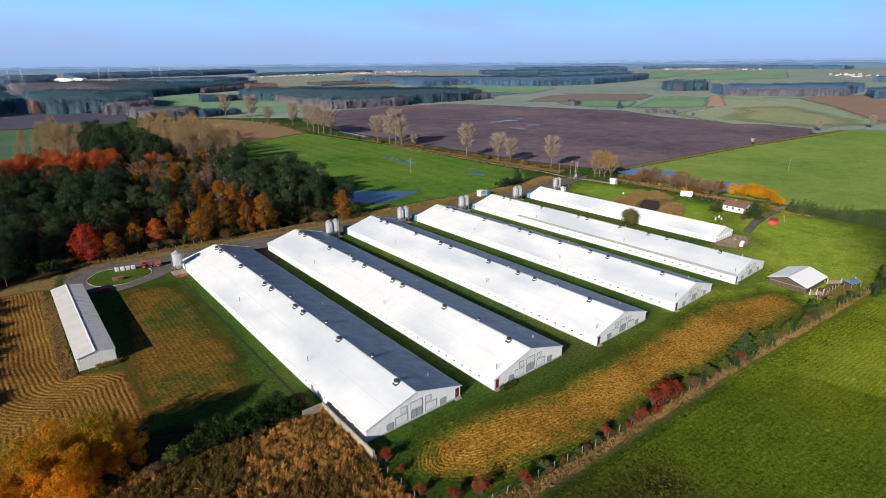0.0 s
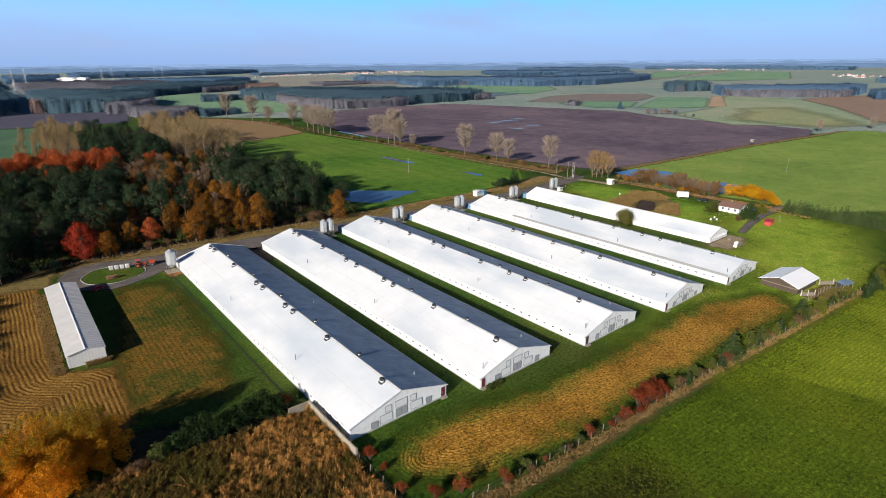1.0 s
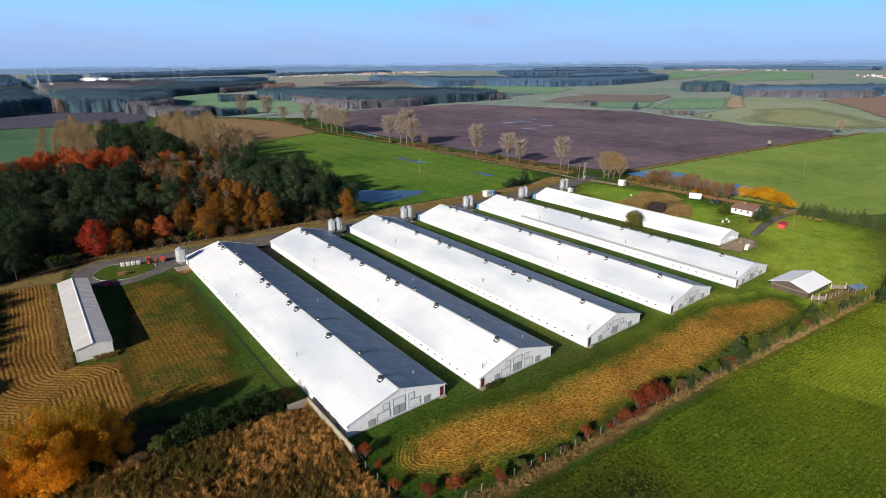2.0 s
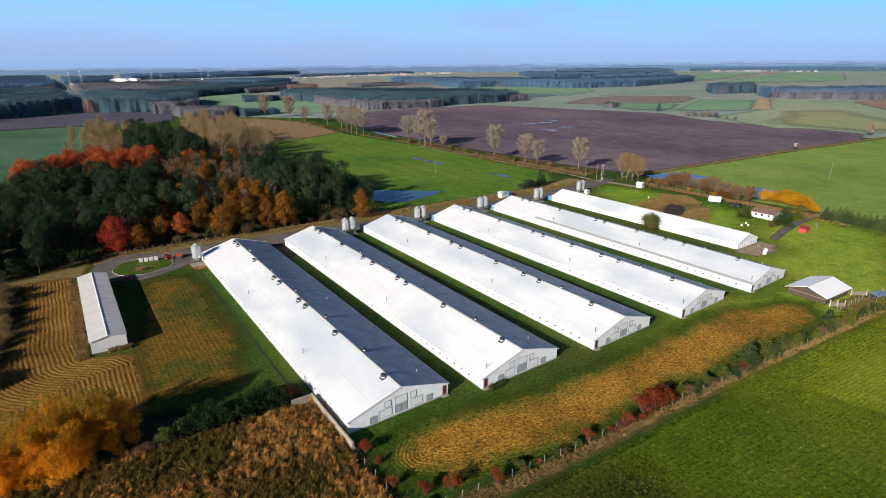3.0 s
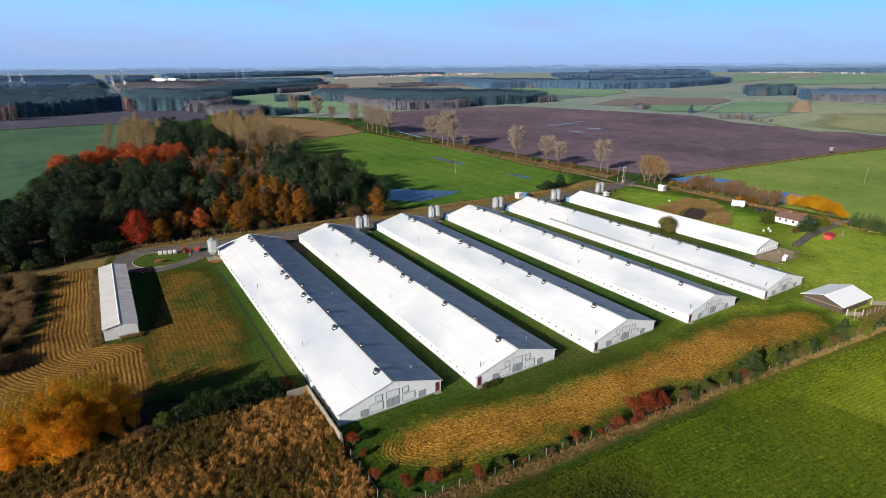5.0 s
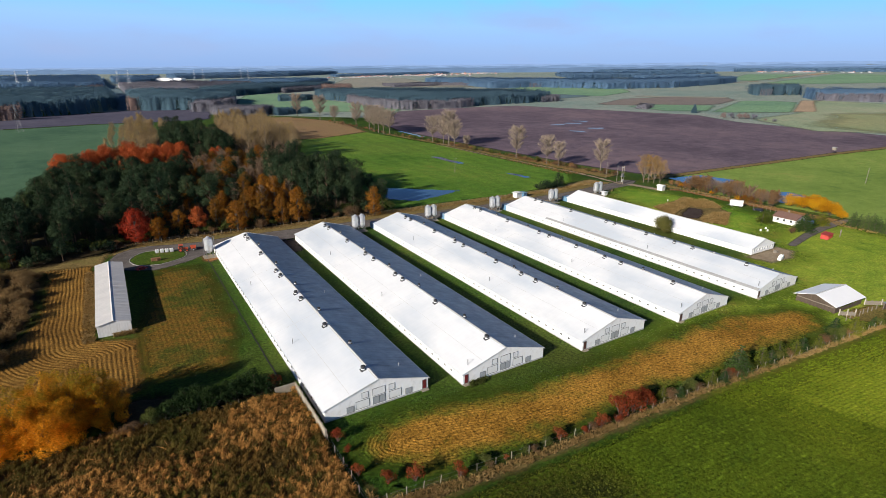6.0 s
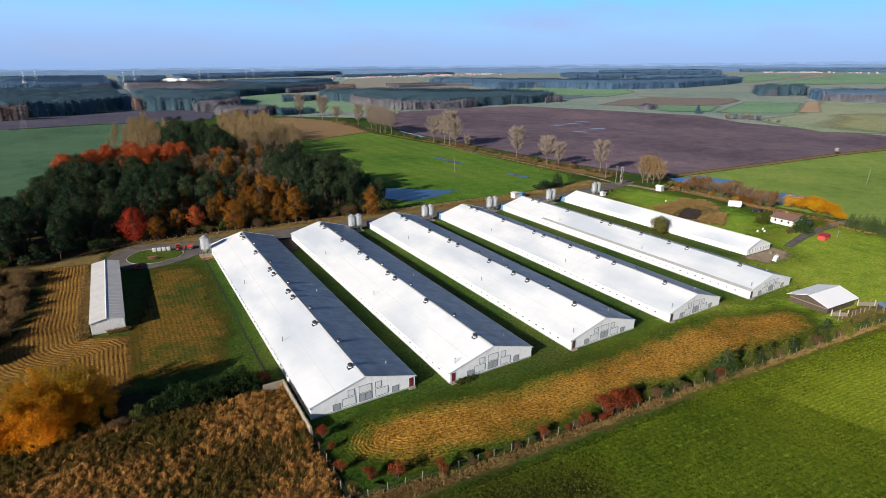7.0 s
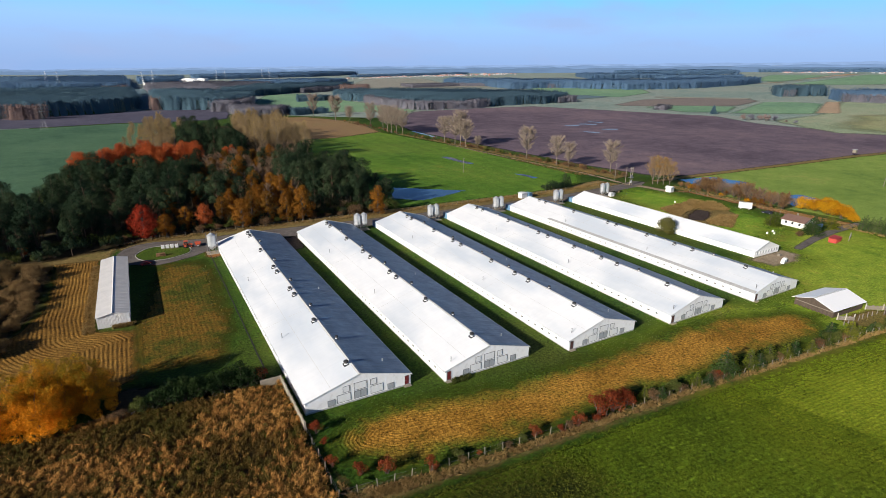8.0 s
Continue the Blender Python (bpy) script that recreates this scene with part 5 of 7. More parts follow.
            d = d * 0.6 + g * 0.8
        outs.append(d)
    cs, outs = np.concatenate(cs), np.concatenate(outs)
    return leaf_quads(cs, RNG.uniform(size * 0.6, size * 1.35, len(cs)), outs)


def limb_mesh(bm, base, tip, r0, r1, sag=0.0, sides=5):
    b, t = Vector(base), Vector(tip)
    mid = (b + t) / 2 + Vector((RNG.normal() * 0.12, RNG.normal() * 0.12, sag)) * (t - b).length * 0.5
    stem = list(itertools.islice(bm.verts, 21))
    add_tube(bm, [b, mid, t], [r0, (r0 + r1) / 2, r1], sides, False)
    if stem:
        # the limb's foot is joined to the stem
        root = min(stem, key=lambda v: (v.co - b).length)
        foot = list(bm.verts)[-3 * sides:][:2]
        bm.faces.new((root, foot[0], foot[1]))


def quads_object(name, verts, faces, mat_key, parent):
    return mesh_object(name, verts.tolist(), faces.tolist(), M[mat_key], parent)


def pine(height, spread, mat_key="pine", size=0.33, dense=125):
    t = thing("pine_tree", "tall dark green pine with a bare reddish trunk", "tree")
    bm = bmesh.new()
    lean = RNG.normal(size=2) * 0.03 * height
    add_tube(bm, [(0, 0, -0.2), (lean[0] * 0.3, lean[1] * 0.3, height * 0.5), (lean[0], lean[1], height * 0.95)], [0.24, 0.17, 0.05], 7)
    lobes = []
    count = 20
    for i in range(count):
        q = (i + 0.5) / count
        up = 1.0 - 1.75 * q
        ring = math.sqrt(max(0.0, 1 - up * up))
        a = i * 2.399 + RNG.normal() * 0.35
        d = spread * ring * RNG.uniform(0.6, 0.9)
        c = (lean[0] + d * math.cos(a), lean[1] + d * math.sin(a), height * (0.62 + 0.31 * up) + RNG.normal() * 0.35)
        r = spread * RNG.uniform(0.36, 0.50)
        lobes.append((c, (r, r, r * 0.78)))
        limb_mesh(bm, (lean[0] * 0.6, lean[1] * 0.6, max(height * 0.35, c[2] - d * 0.5 - 0.8)), c, 0.07, 0.02, 0.1, 4)
    v, f = lobed_crown(lobes, dense, size, (lean[0], lean[1], height * 0.55))
    part("trunk", bm, M["pine_bark"], t)
    quads_object("crown", v, f, mat_key, t)
    return t


def spruce(height, spread, mat_key="spruce", size=0.24, dense=130, label="small dense green spruce of the hedge"):
    """A cone of drooping boughs in tiers, ragged at the tips, with dark gaps between them."""
    t = thing("spruce_tree", label, "tree")
    bm = bmesh.new()
    add_tube(bm, [(0, 0, -0.1), (0, 0, height * 0.93)], [0.1 + height * 0.008, 0.02], 6)
    lobes = []
    levels = int(4 + height * 1.1)
    for i in range(levels):
        q = i / levels
        z = height * (0.10 + 0.88 * q)
        m = 7 if q < 0.5 else 5 if q < 0.8 else 3
        for k in range(m):
            reach = spread * (1.0 - q) ** 0.8 * RNG.uniform(0.72, 1.2) + 0.12
            a = i * 1.1 + k * 2 * math.pi / m + RNG.normal() * 0.22
            ca, sa = math.cos(a), math.sin(a)
            for out, wide in ((0.45, 0.30), (0.82, 0.21)):
                lobes.append(((reach * out * ca, reach * out * sa, z - reach * out * 0.24 + RNG.normal() * 0.05), (reach * wide, reach * wide, reach * 0.12 + 0.05)))
            limb_mesh(bm, (0, 0, z), (reach * 0.85 * ca, reach * 0.85 * sa, z - reach * 0.2), 0.03, 0.01, 0, 3)
    v, f = lobed_crown(lobes, max(8, int(dense * 0.55)), size)
    part("trunk", bm, M["bark"], t)
    quads_object("crown", v, f, mat_key, t)
    return t


def leafy(name, label, height, spread, mat_key, size=0.5, dense=40, low=0.22, lobes_n=26, bark="bark", core=True):
    t = thing(name, label, "tree" if height > 4.5 else "shrub")
    bm = bmesh.new()
    add_tube(bm, [(0, 0, -0.2), (RNG.normal() * 0.1, RNG.normal() * 0.1, height * 0.35), (RNG.normal() * 0.3, RNG.normal() * 0.3, height * 0.8)], [height * 0.022 + 0.03, height * 0.017 + 0.02, 0.03], 7)
    lobes = []
    for i in range(lobes_n):
        q = (i + 0.5) / lobes_n
        z = height * (low + (0.96 - low) * q)
        wide = math.sin(math.pi * min(1.0, 0.18 + 0.8 * q)) ** 0.7
        a = i * 2.399 + RNG.normal() * 0.3
        d = spread * wide * RNG.uniform(0.35, 0.85)
        r = spread * RNG.uniform(0.24, 0.44) * (0.55 + 0.45 * wide)
        c = (d * math.cos(a), d * math.sin(a), z)
        lobes.append((c, (r, r, r * RNG.uniform(0.75, 1.0))))
        limb_mesh(bm, (0, 0, max(height * 0.12, z - d * 0.8 - height * 0.08)), c, 0.02 + height * 0.006, 0.015, 0.1, 4)
    v, f = lobed_crown(lobes, dense, size, (0, 0, height * 0.45) if core else None)
    part("trunk", bm, M[bark], t)
    quads_object("crown", v, f, mat_key, t)
    return t


def bare(name, label, height, spread, mat_key="twig", limbs=22, twigs=24, upright=0.75, width=0.15, leaves=None, start=0.2, oval=False):
    """A leafless tree: trunk, limbs and a haze of twigs."""
    t = thing(name, label, "tree")
    bm = bmesh.new()
    add_tube(bm, [(0, 0, -0.2), (0.1, 0.05, height * 0.4), (RNG.normal() * 0.3, RNG.normal() * 0.3, height * 0.93)], [height * 0.016, height * 0.012, 0.04], 7)
    tv, tf = [], []
    tips = []
    for i in range(limbs):
        q = (i + 0.5) / limbs
        z0 = height * (start + (0.85 - start) * q)
        a = i * 2.399 + RNG.normal() * 0.3
        L = spread * (1.15 - 0.65 * q) * RNG.uniform(0.8, 1.15)
        if oval:
            L = spread * (0.30 + 0.62 * math.sin(math.pi * (0.12 + 0.80 * q))) * RNG.uniform(0.75, 1.15)
        tip = Vector((L * math.cos(a), L * math.sin(a), z0 + L * upright * RNG.uniform(0.9, 1.4)))
        base = Vector((0.05, 0.03, z0))
        limb_mesh(bm, base, tip, 0.03 + height * 0.004 * (1 - q), 0.025, 0.06, 4)
        for k in range(twigs):
            s = RNG.uniform(0.25, 1.0)
            p = base.lerp(tip, s)
            d = Vector((RNG.normal(), RNG.normal(), abs(RNG.normal()) * 0.9 + 0.25)).normalized()
            d = (d + (tip - base).normalized() * 0.6).normalized()
            ln = height * RNG.uniform(0.05, 0.11)
            w = d.cross(Vector((RNG.normal(), RNG.normal(), RNG.normal()))).normalized() * width * RNG.uniform(0.4, 0.8)
            e = p + d * ln
            m = p + d * ln * 0.5 + Vector((RNG.normal(), RNG.normal(), RNG.normal())) * ln * 0.08
            o = len(tv)
            tv += [p - w, p + w, m + w * 0.7, e, m - w * 0.7]
            tf.append((o, o + 1, o + 2, o + 3, o + 4))
            tips.append(tuple(e))
    part("trunk", bm, M["aspen_bark" if mat_key in ("twig_yellow", "twig_pale") else "bark"], t)
    mesh_object("crown", tv, tf, M[mat_key], t)
    if leaves:
        pts = np.array(tips)[RNG.random(len(tips)) < (0.8 if limbs < 25 else 0.25)]
        pts = np.repeat(pts, 2, 0) + RNG.normal(size=(2 * len(pts), 3)) * 0.35
        v, f = leaf_quads(pts, RNG.uniform(0.25, 0.55, len(pts)))
        quads_object("foliage", v, f, leaves, t)
    return t


def bush(name, label, height, spread, mat_key, size=0.3, dense=70):
    t = thing(name, label, "shrub")
    bm = bmesh.new()
    lobes = []
    for i in range(13):
        a = i * 2.399
        d = spread * RNG.uniform(0.1, 0.7)
        z = height * RNG.uniform(0.3, 0.78) * (1 - 0.25 * d / spread)
        r = spread * RNG.uniform(0.28, 0.42)
        c = (d * math.cos(a), d * math.sin(a), z)
        lobes.append((c, (r, r, min(r, z * 0.95) * RNG.uniform(0.8, 1.1))))
        limb_mesh(bm, (RNG.normal() * 0.1, RNG.normal() * 0.1, -0.1), c, 0.05, 0.015, 0.1, 4)
    v, f = lobed_crown(lobes, dense, size)
    v[:, 2] = np.maximum(v[:, 2], 0.03)
    part("stem", bm, M["bark"], t)
    quads_object("crown", v, f, mat_key, t)
    return t


def spread_copies(masters, places, group, jitter=0.14):
    """Puts copies of the master plants at places, each turned and sized by chance; the masters take the first places."""
    for i, (x, y, s) in enumerate(places):
        k = s * RNG.uniform(1 - jitter, 1 + jitter)
        m = Matrix.LocRotScale((x, y, ground_z(x, y)), Euler((0, 0, RNG.uniform(0, 6.28))), None)
        ob = masters[i] if i < len(masters) else copy_thing(masters[int(RNG.integers(len(masters)))], m)
        ob.matrix_basis = m
        ob.scale = (k, k, k * RNG.uniform(0.92, 1.08))
        tagged(ob, group=group)


def scatter_in(poly, gap, keep=1.0, size=(0.85, 1.1)):
    """Places in a polygon, no closer than about the gap."""
    xs, ys = [p[0] for p in poly], [p[1] for p in poly]
    out = []
    y = min(ys)
    row = 0
    while y < max(ys):
        x = min(xs) + (gap / 2 if row % 2 else 0)
        while x < max(xs):
            px, py = x + RNG.normal() * gap * 0.22, y + RNG.normal() * gap * 0.22
            if inset_of(np.array([px]), np.array([py]), poly)[0] > 0 and RNG.random() < keep:
                out.append((px, py, RNG.uniform(*size)))
            x += gap
        y += gap * 0.87
        row += 1
    return out


# woodland west of the meadow
PINES = [pine(16, 3.7), pine(17.5, 3.5), pine(14.5, 3.9), pine(16, 3.3)]
pine_places = (scatter_in([(-62, 178), (-12, 177), (4, 183), (14, 194), (40, 204), (44, 262), (34, 294), (-8, 292), (-14, 262), (-18, 225), (-36, 208), (-60, 205)], 7.6, 0.97, (0.72, 0.98))
               + scatter_in([(78, 198), (104, 192), (111, 212), (108, 250), (92, 262), (74, 240)], 6.2, 0.98, (0.85, 1.1))
               + scatter_in([(44, 330), (78, 330), (86, 400), (66, 470), (46, 440)], 9.5, 0.9, (0.95, 1.2))
               + scatter_in([(42, 196), (76, 196), (78, 300), (44, 320)], 9.5, 0.5, (0.7, 0.98))
               + scatter_in([(82, 262), (108, 262), (112, 325), (80, 325)], 9.5, 0.6, (0.75, 1.0))
               + [(-58 + i * 6, 175.5 + RNG.normal() * 0.8, RNG.uniform(0.4, 0.55)) for i in range(10)]
               + [(-25, 184, 0.55), (-15, 184, 0.6), (-5, 186, 0.62), (5, 186, 0.6)]
               + [(76 + i * 4.2, 190 + RNG.normal(), RNG.uniform(0.55, 0.8)) for i in range(9)] + [(111 + RNG.normal(), 196 + i * 6, RNG.uniform(0.6, 0.8)) for i in range(9)]
               + [(-30 + i * 5.5, 190 + RNG.normal() * 1.5, RNG.uniform(0.5, 0.66)) for i in range(7)])
spread_copies(PINES, pine_places, "woodland pines")
OAKS_RED = [leafy("red_oak", "oak with glowing orange-red autumn leaves", 13, 4.6, "oak_red", 0.4, 80), leafy("red_oak", "oak with glowing orange-red autumn leaves", 12, 4.4, "oak_red", 0.4, 80)]
spread_copies([leafy("red_oak", "round oak with crimson autumn leaves to the ground", 11.5, 4.6, "oak_crimson", 0.36, 95, 0.06, 40)], [(16.4, 184.6, 1.0)], "crimson oaks", 0.01)
red_places = [(36, 187, 0.68), (-17, 180, 0.36)] + scatter_in([(-14, 300), (30, 314), (50, 316), (50, 342), (26, 348), (-4, 332)], 5.6, 0.97, (0.9, 1.1)) + scatter_in([(56, 318), (74, 312), (78, 330), (60, 334)], 7.5, 0.9, (0.8, 1.0)) + [(66, 282, 0.7)]
spread_copies(OAKS_RED, red_places, "red oaks")
OAKS_BROWN = [leafy("oak_tree", "oak with russet brown autumn leaves", 11, 3.8, "oak_brown", 0.28, 175, 0.08, 34), leafy("oak_tree", "oak with russet brown autumn leaves", 11, 3.5, "oak_brown", 0.28, 175, 0.06, 34)]
brown_places = [(x, y - (2.5 if y < 200 else 0), s * 1.15) for x, y, s in [(23, 186, 0.66), (43, 195, 0.95), (48.5, 186, 0.95), (58.5, 189, 0.95), (65, 187, 0.85), (71, 186, 1.0), (26, 205, 0.9), (38, 222, 0.8), (100.5, 181, 0.85), (62, 262, 1.0), (75, 276, 1.0), (84, 296, 1.1),
                (40, 300, 0.9), (56, 236, 0.9), (68, 222, 0.9), (34, 245, 0.9), (92, 310, 1.0), (60, 210, 0.8), (30, 190, 0.9), (53, 192, 1.0)]] + scatter_in([(44, 200), (78, 198), (82, 262), (100, 300), (60, 318), (44, 290)], 11, 0.75, (0.8, 1.2))
spread_copies(OAKS_BROWN, brown_places, "russet oaks")
BARE = [bare("birch_tree", "slender tree with bare twigs", 14, 2.6, "twig_dark", 22, 34), bare("birch_tree", "slender tree with bare twigs", 15, 3.0, "twig_dark", 22, 34)]
bare_places = scatter_in([(48, 200), (76, 200), (100, 268), (110, 330), (70, 320), (46, 290)], 9.0, 0.7, (0.7, 1.0)) + [(20, 206, 0.75), (30, 212, 0.7), (8, 208, 0.7)]
spread_copies(BARE, bare_places, "bare birches")
TALL = [bare("aspen_tree", "tall aspen with thin yellowing twigs", 20, 3.6, "twig_yellow", 30, 52, 1.1, 0.05, "aspen_leaf"), bare("aspen_tree", "tall aspen with thin yellowing twigs", 19, 3.8, "twig_yellow", 30, 52, 1.2, 0.05, "aspen_leaf")]
tall_places = scatter_in([(84, 336), (118, 330), (134, 420), (128, 500), (96, 500), (84, 400)], 10.0, 0.9, (0.85, 1.1)) + [(x, y, s * (0.62 if x < 14 else 0.8 if x < 24 else 1.0)) for x, y, s in scatter_in([(4, 350), (40, 350), (50, 430), (62, 490), (40, 540), (16, 480)], 9.0, 0.75, (0.5, 0.85))]
spread_copies(TALL, tall_places, "yellowing aspens")
SCRUB = [bush("scrub_bush", "brown leafless bush of wild scrub", 4.2, 3.2, "scrub_dark", 0.24, 110), bush("scrub_bush", "brown leafless bush of wild scrub", 3.4, 2.6, "scrub_dark", 0.24, 110)]
scrub_places = [(56, 180.5, 0.9), (91.5, 180.5, 1.9), (75, 184, 0.8), (81, 184, 0.7), (86, 183, 0.8), (74, 36, 0.5), (93, 35, 0.5), (99.5, 34, 0.55), (108.5, 33.2, 0.5), (111, 33, 0.55), (128, 31.6, 0.55), (141, 30.4, 0.55), (150, 29.6, 0.6), (62, 37, 0.35), (54, 37.8, 0.3), (225.5, 78.6, 0.75), (9, 74.2, 0.55), (7.4, 74.6, 0.45)] + [(x, 184.5 + RNG.normal(), RNG.uniform(0.4, 0.7)) for x in range(-8, 108, 6)]
spread_copies(SCRUB, scrub_places, "brown scrub")
WILD = [bush("wild_shrub", "dense light brown shrub of the wild scrub", 3.6, 2.9, "wild_brown", 0.2, 240), bush("wild_shrub", "dense light brown shrub of the wild scrub", 2.6, 2.4, "wild_brown", 0.2, 240)]
spread_copies(WILD, scatter_in([(-13, 108), (-9.5, 122), (-8, 136), (-8, 160), (-10, 166), (-40, 166), (-44, 112), (-26, 102)], 4.3, 0.95, (0.75, 1.25)), "wild scrub")

UNDER = [bush("understorey_bush", "dark green bush under the woodland edge", 3.6, 2.6, "pine", 0.4, 50), bush("understorey_bush", "olive-green bush under the woodland edge", 3.2, 2.4, "bush_green", 0.45, 34)]
spread_copies(UNDER, [(x + RNG.normal(), 186 + RNG.normal() * 1.2 - (11 if x < -9 else 5 if x < 10 else 0), RNG.uniform(0.6, 1.2)) for x in np.arange(-46, 112, 2.6)] + [(x + RNG.normal(), 191 + RNG.normal() * 1.5 - (11 if x < -9 else 5 if x < 10 else 0), RNG.uniform(0.9, 1.5)) for x in np.arange(-46, 112, 3.4)], "woodland edge bushes")

# bare poplars along the ploughed field
POPLARS = [bare("poplar_tree", "tall bare poplar beside the field track", 21, 6.2, "twig_pale", 52, 90, 0.75, 0.06, None, 0.24, True), bare("poplar_tree", "tall bare poplar beside the field track", 19, 6.4, "twig_pale", 52, 90, 0.65, 0.06, None, 0.26, True)]
poplar_places = [(x, y, s * 1.13) for x, y, s in [(205, 612, 1.1), (214, 560, 1.15), (221, 536, 0.9), (225, 487, 1.0), (226, 458, 1.1), (225, 445, 1.05), (225, 436, 1.1), (226, 428, 1.0), (228, 419, 1.05), (237.2, 360, 1.0), (238, 345, 1.0), (238, 337, 1.05), (238.5, 330, 0.95),
                 (242, 319, 0.45), (246.2, 265.3, 1.0), (248, 237.2, 0.82), (250.5, 229, 0.72), (262.7, 206, 0.9), (610, 163, 0.55), (680, 137, 0.6)]]
spread_copies(POPLARS, poplar_places, "field poplars", 0.06)
MARGIN = [bush("margin_bush", "brown bush on the margin of the ploughed field", 2.6, 2.2, "bush_brown", 0.3, 60), bush("margin_bush", "olive-brown bush on the margin of the ploughed field", 2.2, 2.0, "olive_leaf", 0.3, 60), bush("margin_bush", "dull brown bush on the margin of the ploughed field", 3.0, 2.4, "scrub_dark", 0.3, 60)]
margin_line = [(258, 190), (251, 230), (247, 265), (241, 320), (237, 360), (227, 425), (224, 480), (216, 550)]
spread_copies(MARGIN, [(a[0] + (b[0] - a[0]) * k / 15 + RNG.normal() * 1.5, a[1] + (b[1] - a[1]) * k / 15, RNG.uniform(0.5, 1.35)) for a, b in zip(margin_line, margin_line[1:]) for k in range(15)], "field margin bushes")
BIRCH = [bare("birch_tree", "bare birch with a few gold-coloured leaves", 12, 4.0, "twig_yellow", 28, 60, 1.3, 0.06, "birch_leaf", 0.1)]
spread_copies(BIRCH, [(258, 168, 1.25), (256.2, 169.6, 1.1), (259.4, 165.4, 1.05), (260.5, 162.5, 0.85)], "gate birches")

# hedges and trees round the yard
def maple(height, spread):
    """A broad tree of many small leaf sprays, full down to the ground and ragged at its outline."""
    t = thing("field_maple", "broad maple with golden orange leaves and greenish top", "tree")
    bm = bmesh.new()
    add_tube(bm, [(0, 0, -0.2), (0.1, 0.1, height * 0.3), (0.2, -0.2, height * 0.6)], [0.26, 0.16, 0.03], 7)
    lobes = []
    stems = 9
    for i in range(stems):
        # upright leafy boughs, each a column of sprays with a gap between it and the next
        a, d = i * 2.399 + RNG.normal() * 0.2, spread * (0.12 + 0.68 * math.sqrt(i / (stems - 1)))
        top = height * (1.0 - 0.42 * (d / spread) ** 2) * RNG.uniform(0.88, 1.05)
        x, y, girth = d * math.cos(a), d * math.sin(a), spread * RNG.uniform(0.36, 0.46)
        for k in range(9):
            q = (k + 0.5) / 9
            swell = math.sin(math.pi * min(1.0, 0.28 + 0.68 * q)) ** 0.8
            b = k * 2.399 + i
            off = girth * swell * RNG.uniform(0.25, 0.95)
            r = girth * RNG.uniform(0.40, 0.68) * (0.5 + 0.5 * swell)
            lobes.append(((x + off * math.cos(b), y + off * math.sin(b), top * (0.05 + 0.90 * q)), (r, r, r * RNG.uniform(0.9, 1.4))))
        lm = bmesh.new()
        limb_mesh(lm, (0.05, 0.05, height * 0.12), (x, y, top * 0.65), 0.07, 0.02, 0.1, 5)
        part("limb", lm, M["bark"], t)
    v, f = lobed_crown(lobes, 340, 0.19)
    v[:, 2] = np.maximum(v[:, 2], 0.05)
    part("trunk", bm, M["bark"], t)
    quads_object("crown", v, f, "gold", t)
    return t


GOLD = [maple(12.0, 4.8), maple(11.4, 4.6), maple(10.4, 4.8)]
spread_copies(GOLD, [(-6, 79.0, 1.0), (1.6, 79.0, 0.98), (-2.4, 77.4, 1.0), (4.4, 79.8, 0.9), (-1.5, 83, 0.95), (-8.6, 77.0, 0.7)], "golden maples", 0.05)
YELLOW = [bush("golden_bush", "bright yellow-orange autumn bush", 4.5, 3.4, "yellow", 0.22, 230), bush("golden_bush", "bright yellow-orange autumn bush", 4.0, 3.0, "yellow", 0.22, 230)]
spread_copies(YELLOW, [(271, 101, 1.5), (272, 96, 1.6), (270, 90, 1.6), (268, 84, 1.5), (277, 94, 1.5), (274, 91, 1.4), (275, 98, 1.3), (266.5, 79.5, 1.0), (273, 86, 1.3), (262, 134, 0.55), (261, 120, 0.6), (263.5, 152, 0.6)], "golden bushes")
spread_copies([leafy("round_tree", "dense round olive-green tree between the barns", 5.4, 3.9, "olive_leaf", 0.26, 150, 0.12, 38)], [(184.2, 104.0, 1.08)], "yard trees", 0.01)
GREENB = [bush("olive_bush", "rounded olive-green bush standing in grass", 4.6, 3.8, "bush_green", 0.34, 150), bush("olive_bush", "rounded olive-green bush standing in grass", 3.0, 2.4, "bush_green", 0.3, 150)]
spread_copies(GREENB, [(30, 76, 0.3), (122, 32.5, 0.6), (99, 35, 0.5), (148, 30.5, 0.5), (86, 37, 0.4), (129, 32, 0.45), (54, 39, 0.35), (139, 31, 0.4), (97, 34.6, 0.5), (110, 33.5, 0.45), (124.5, 32.3, 0.5), (146, 30.2, 0.55), (77, 36, 0.55), (61, 37.6, 0.4), (65, 37.3, 0.35), (163, 28, 0.4), (168, 28, 0.4), (233, 78, 0.7)], "olive bushes")
HEDGE_TREES = [bare("hedge_tree", "leafless red-brown shrub tree of the boundary hedge", 5.6, 2.5, "twig_dark", 24, 42, 1.0, 0.06, "bush_brown"), bare("hedge_tree", "leafless red-brown shrub tree of the boundary hedge", 5.0, 2.4, "twig_dark", 24, 42, 1.1, 0.06)]
spread_copies(HEDGE_TREES, [(262.5 + RNG.normal() * 1.2, y, RNG.uniform(0.95, 1.3)) for y in np.arange(104, 150, 2.1)], "boundary hedge trees")
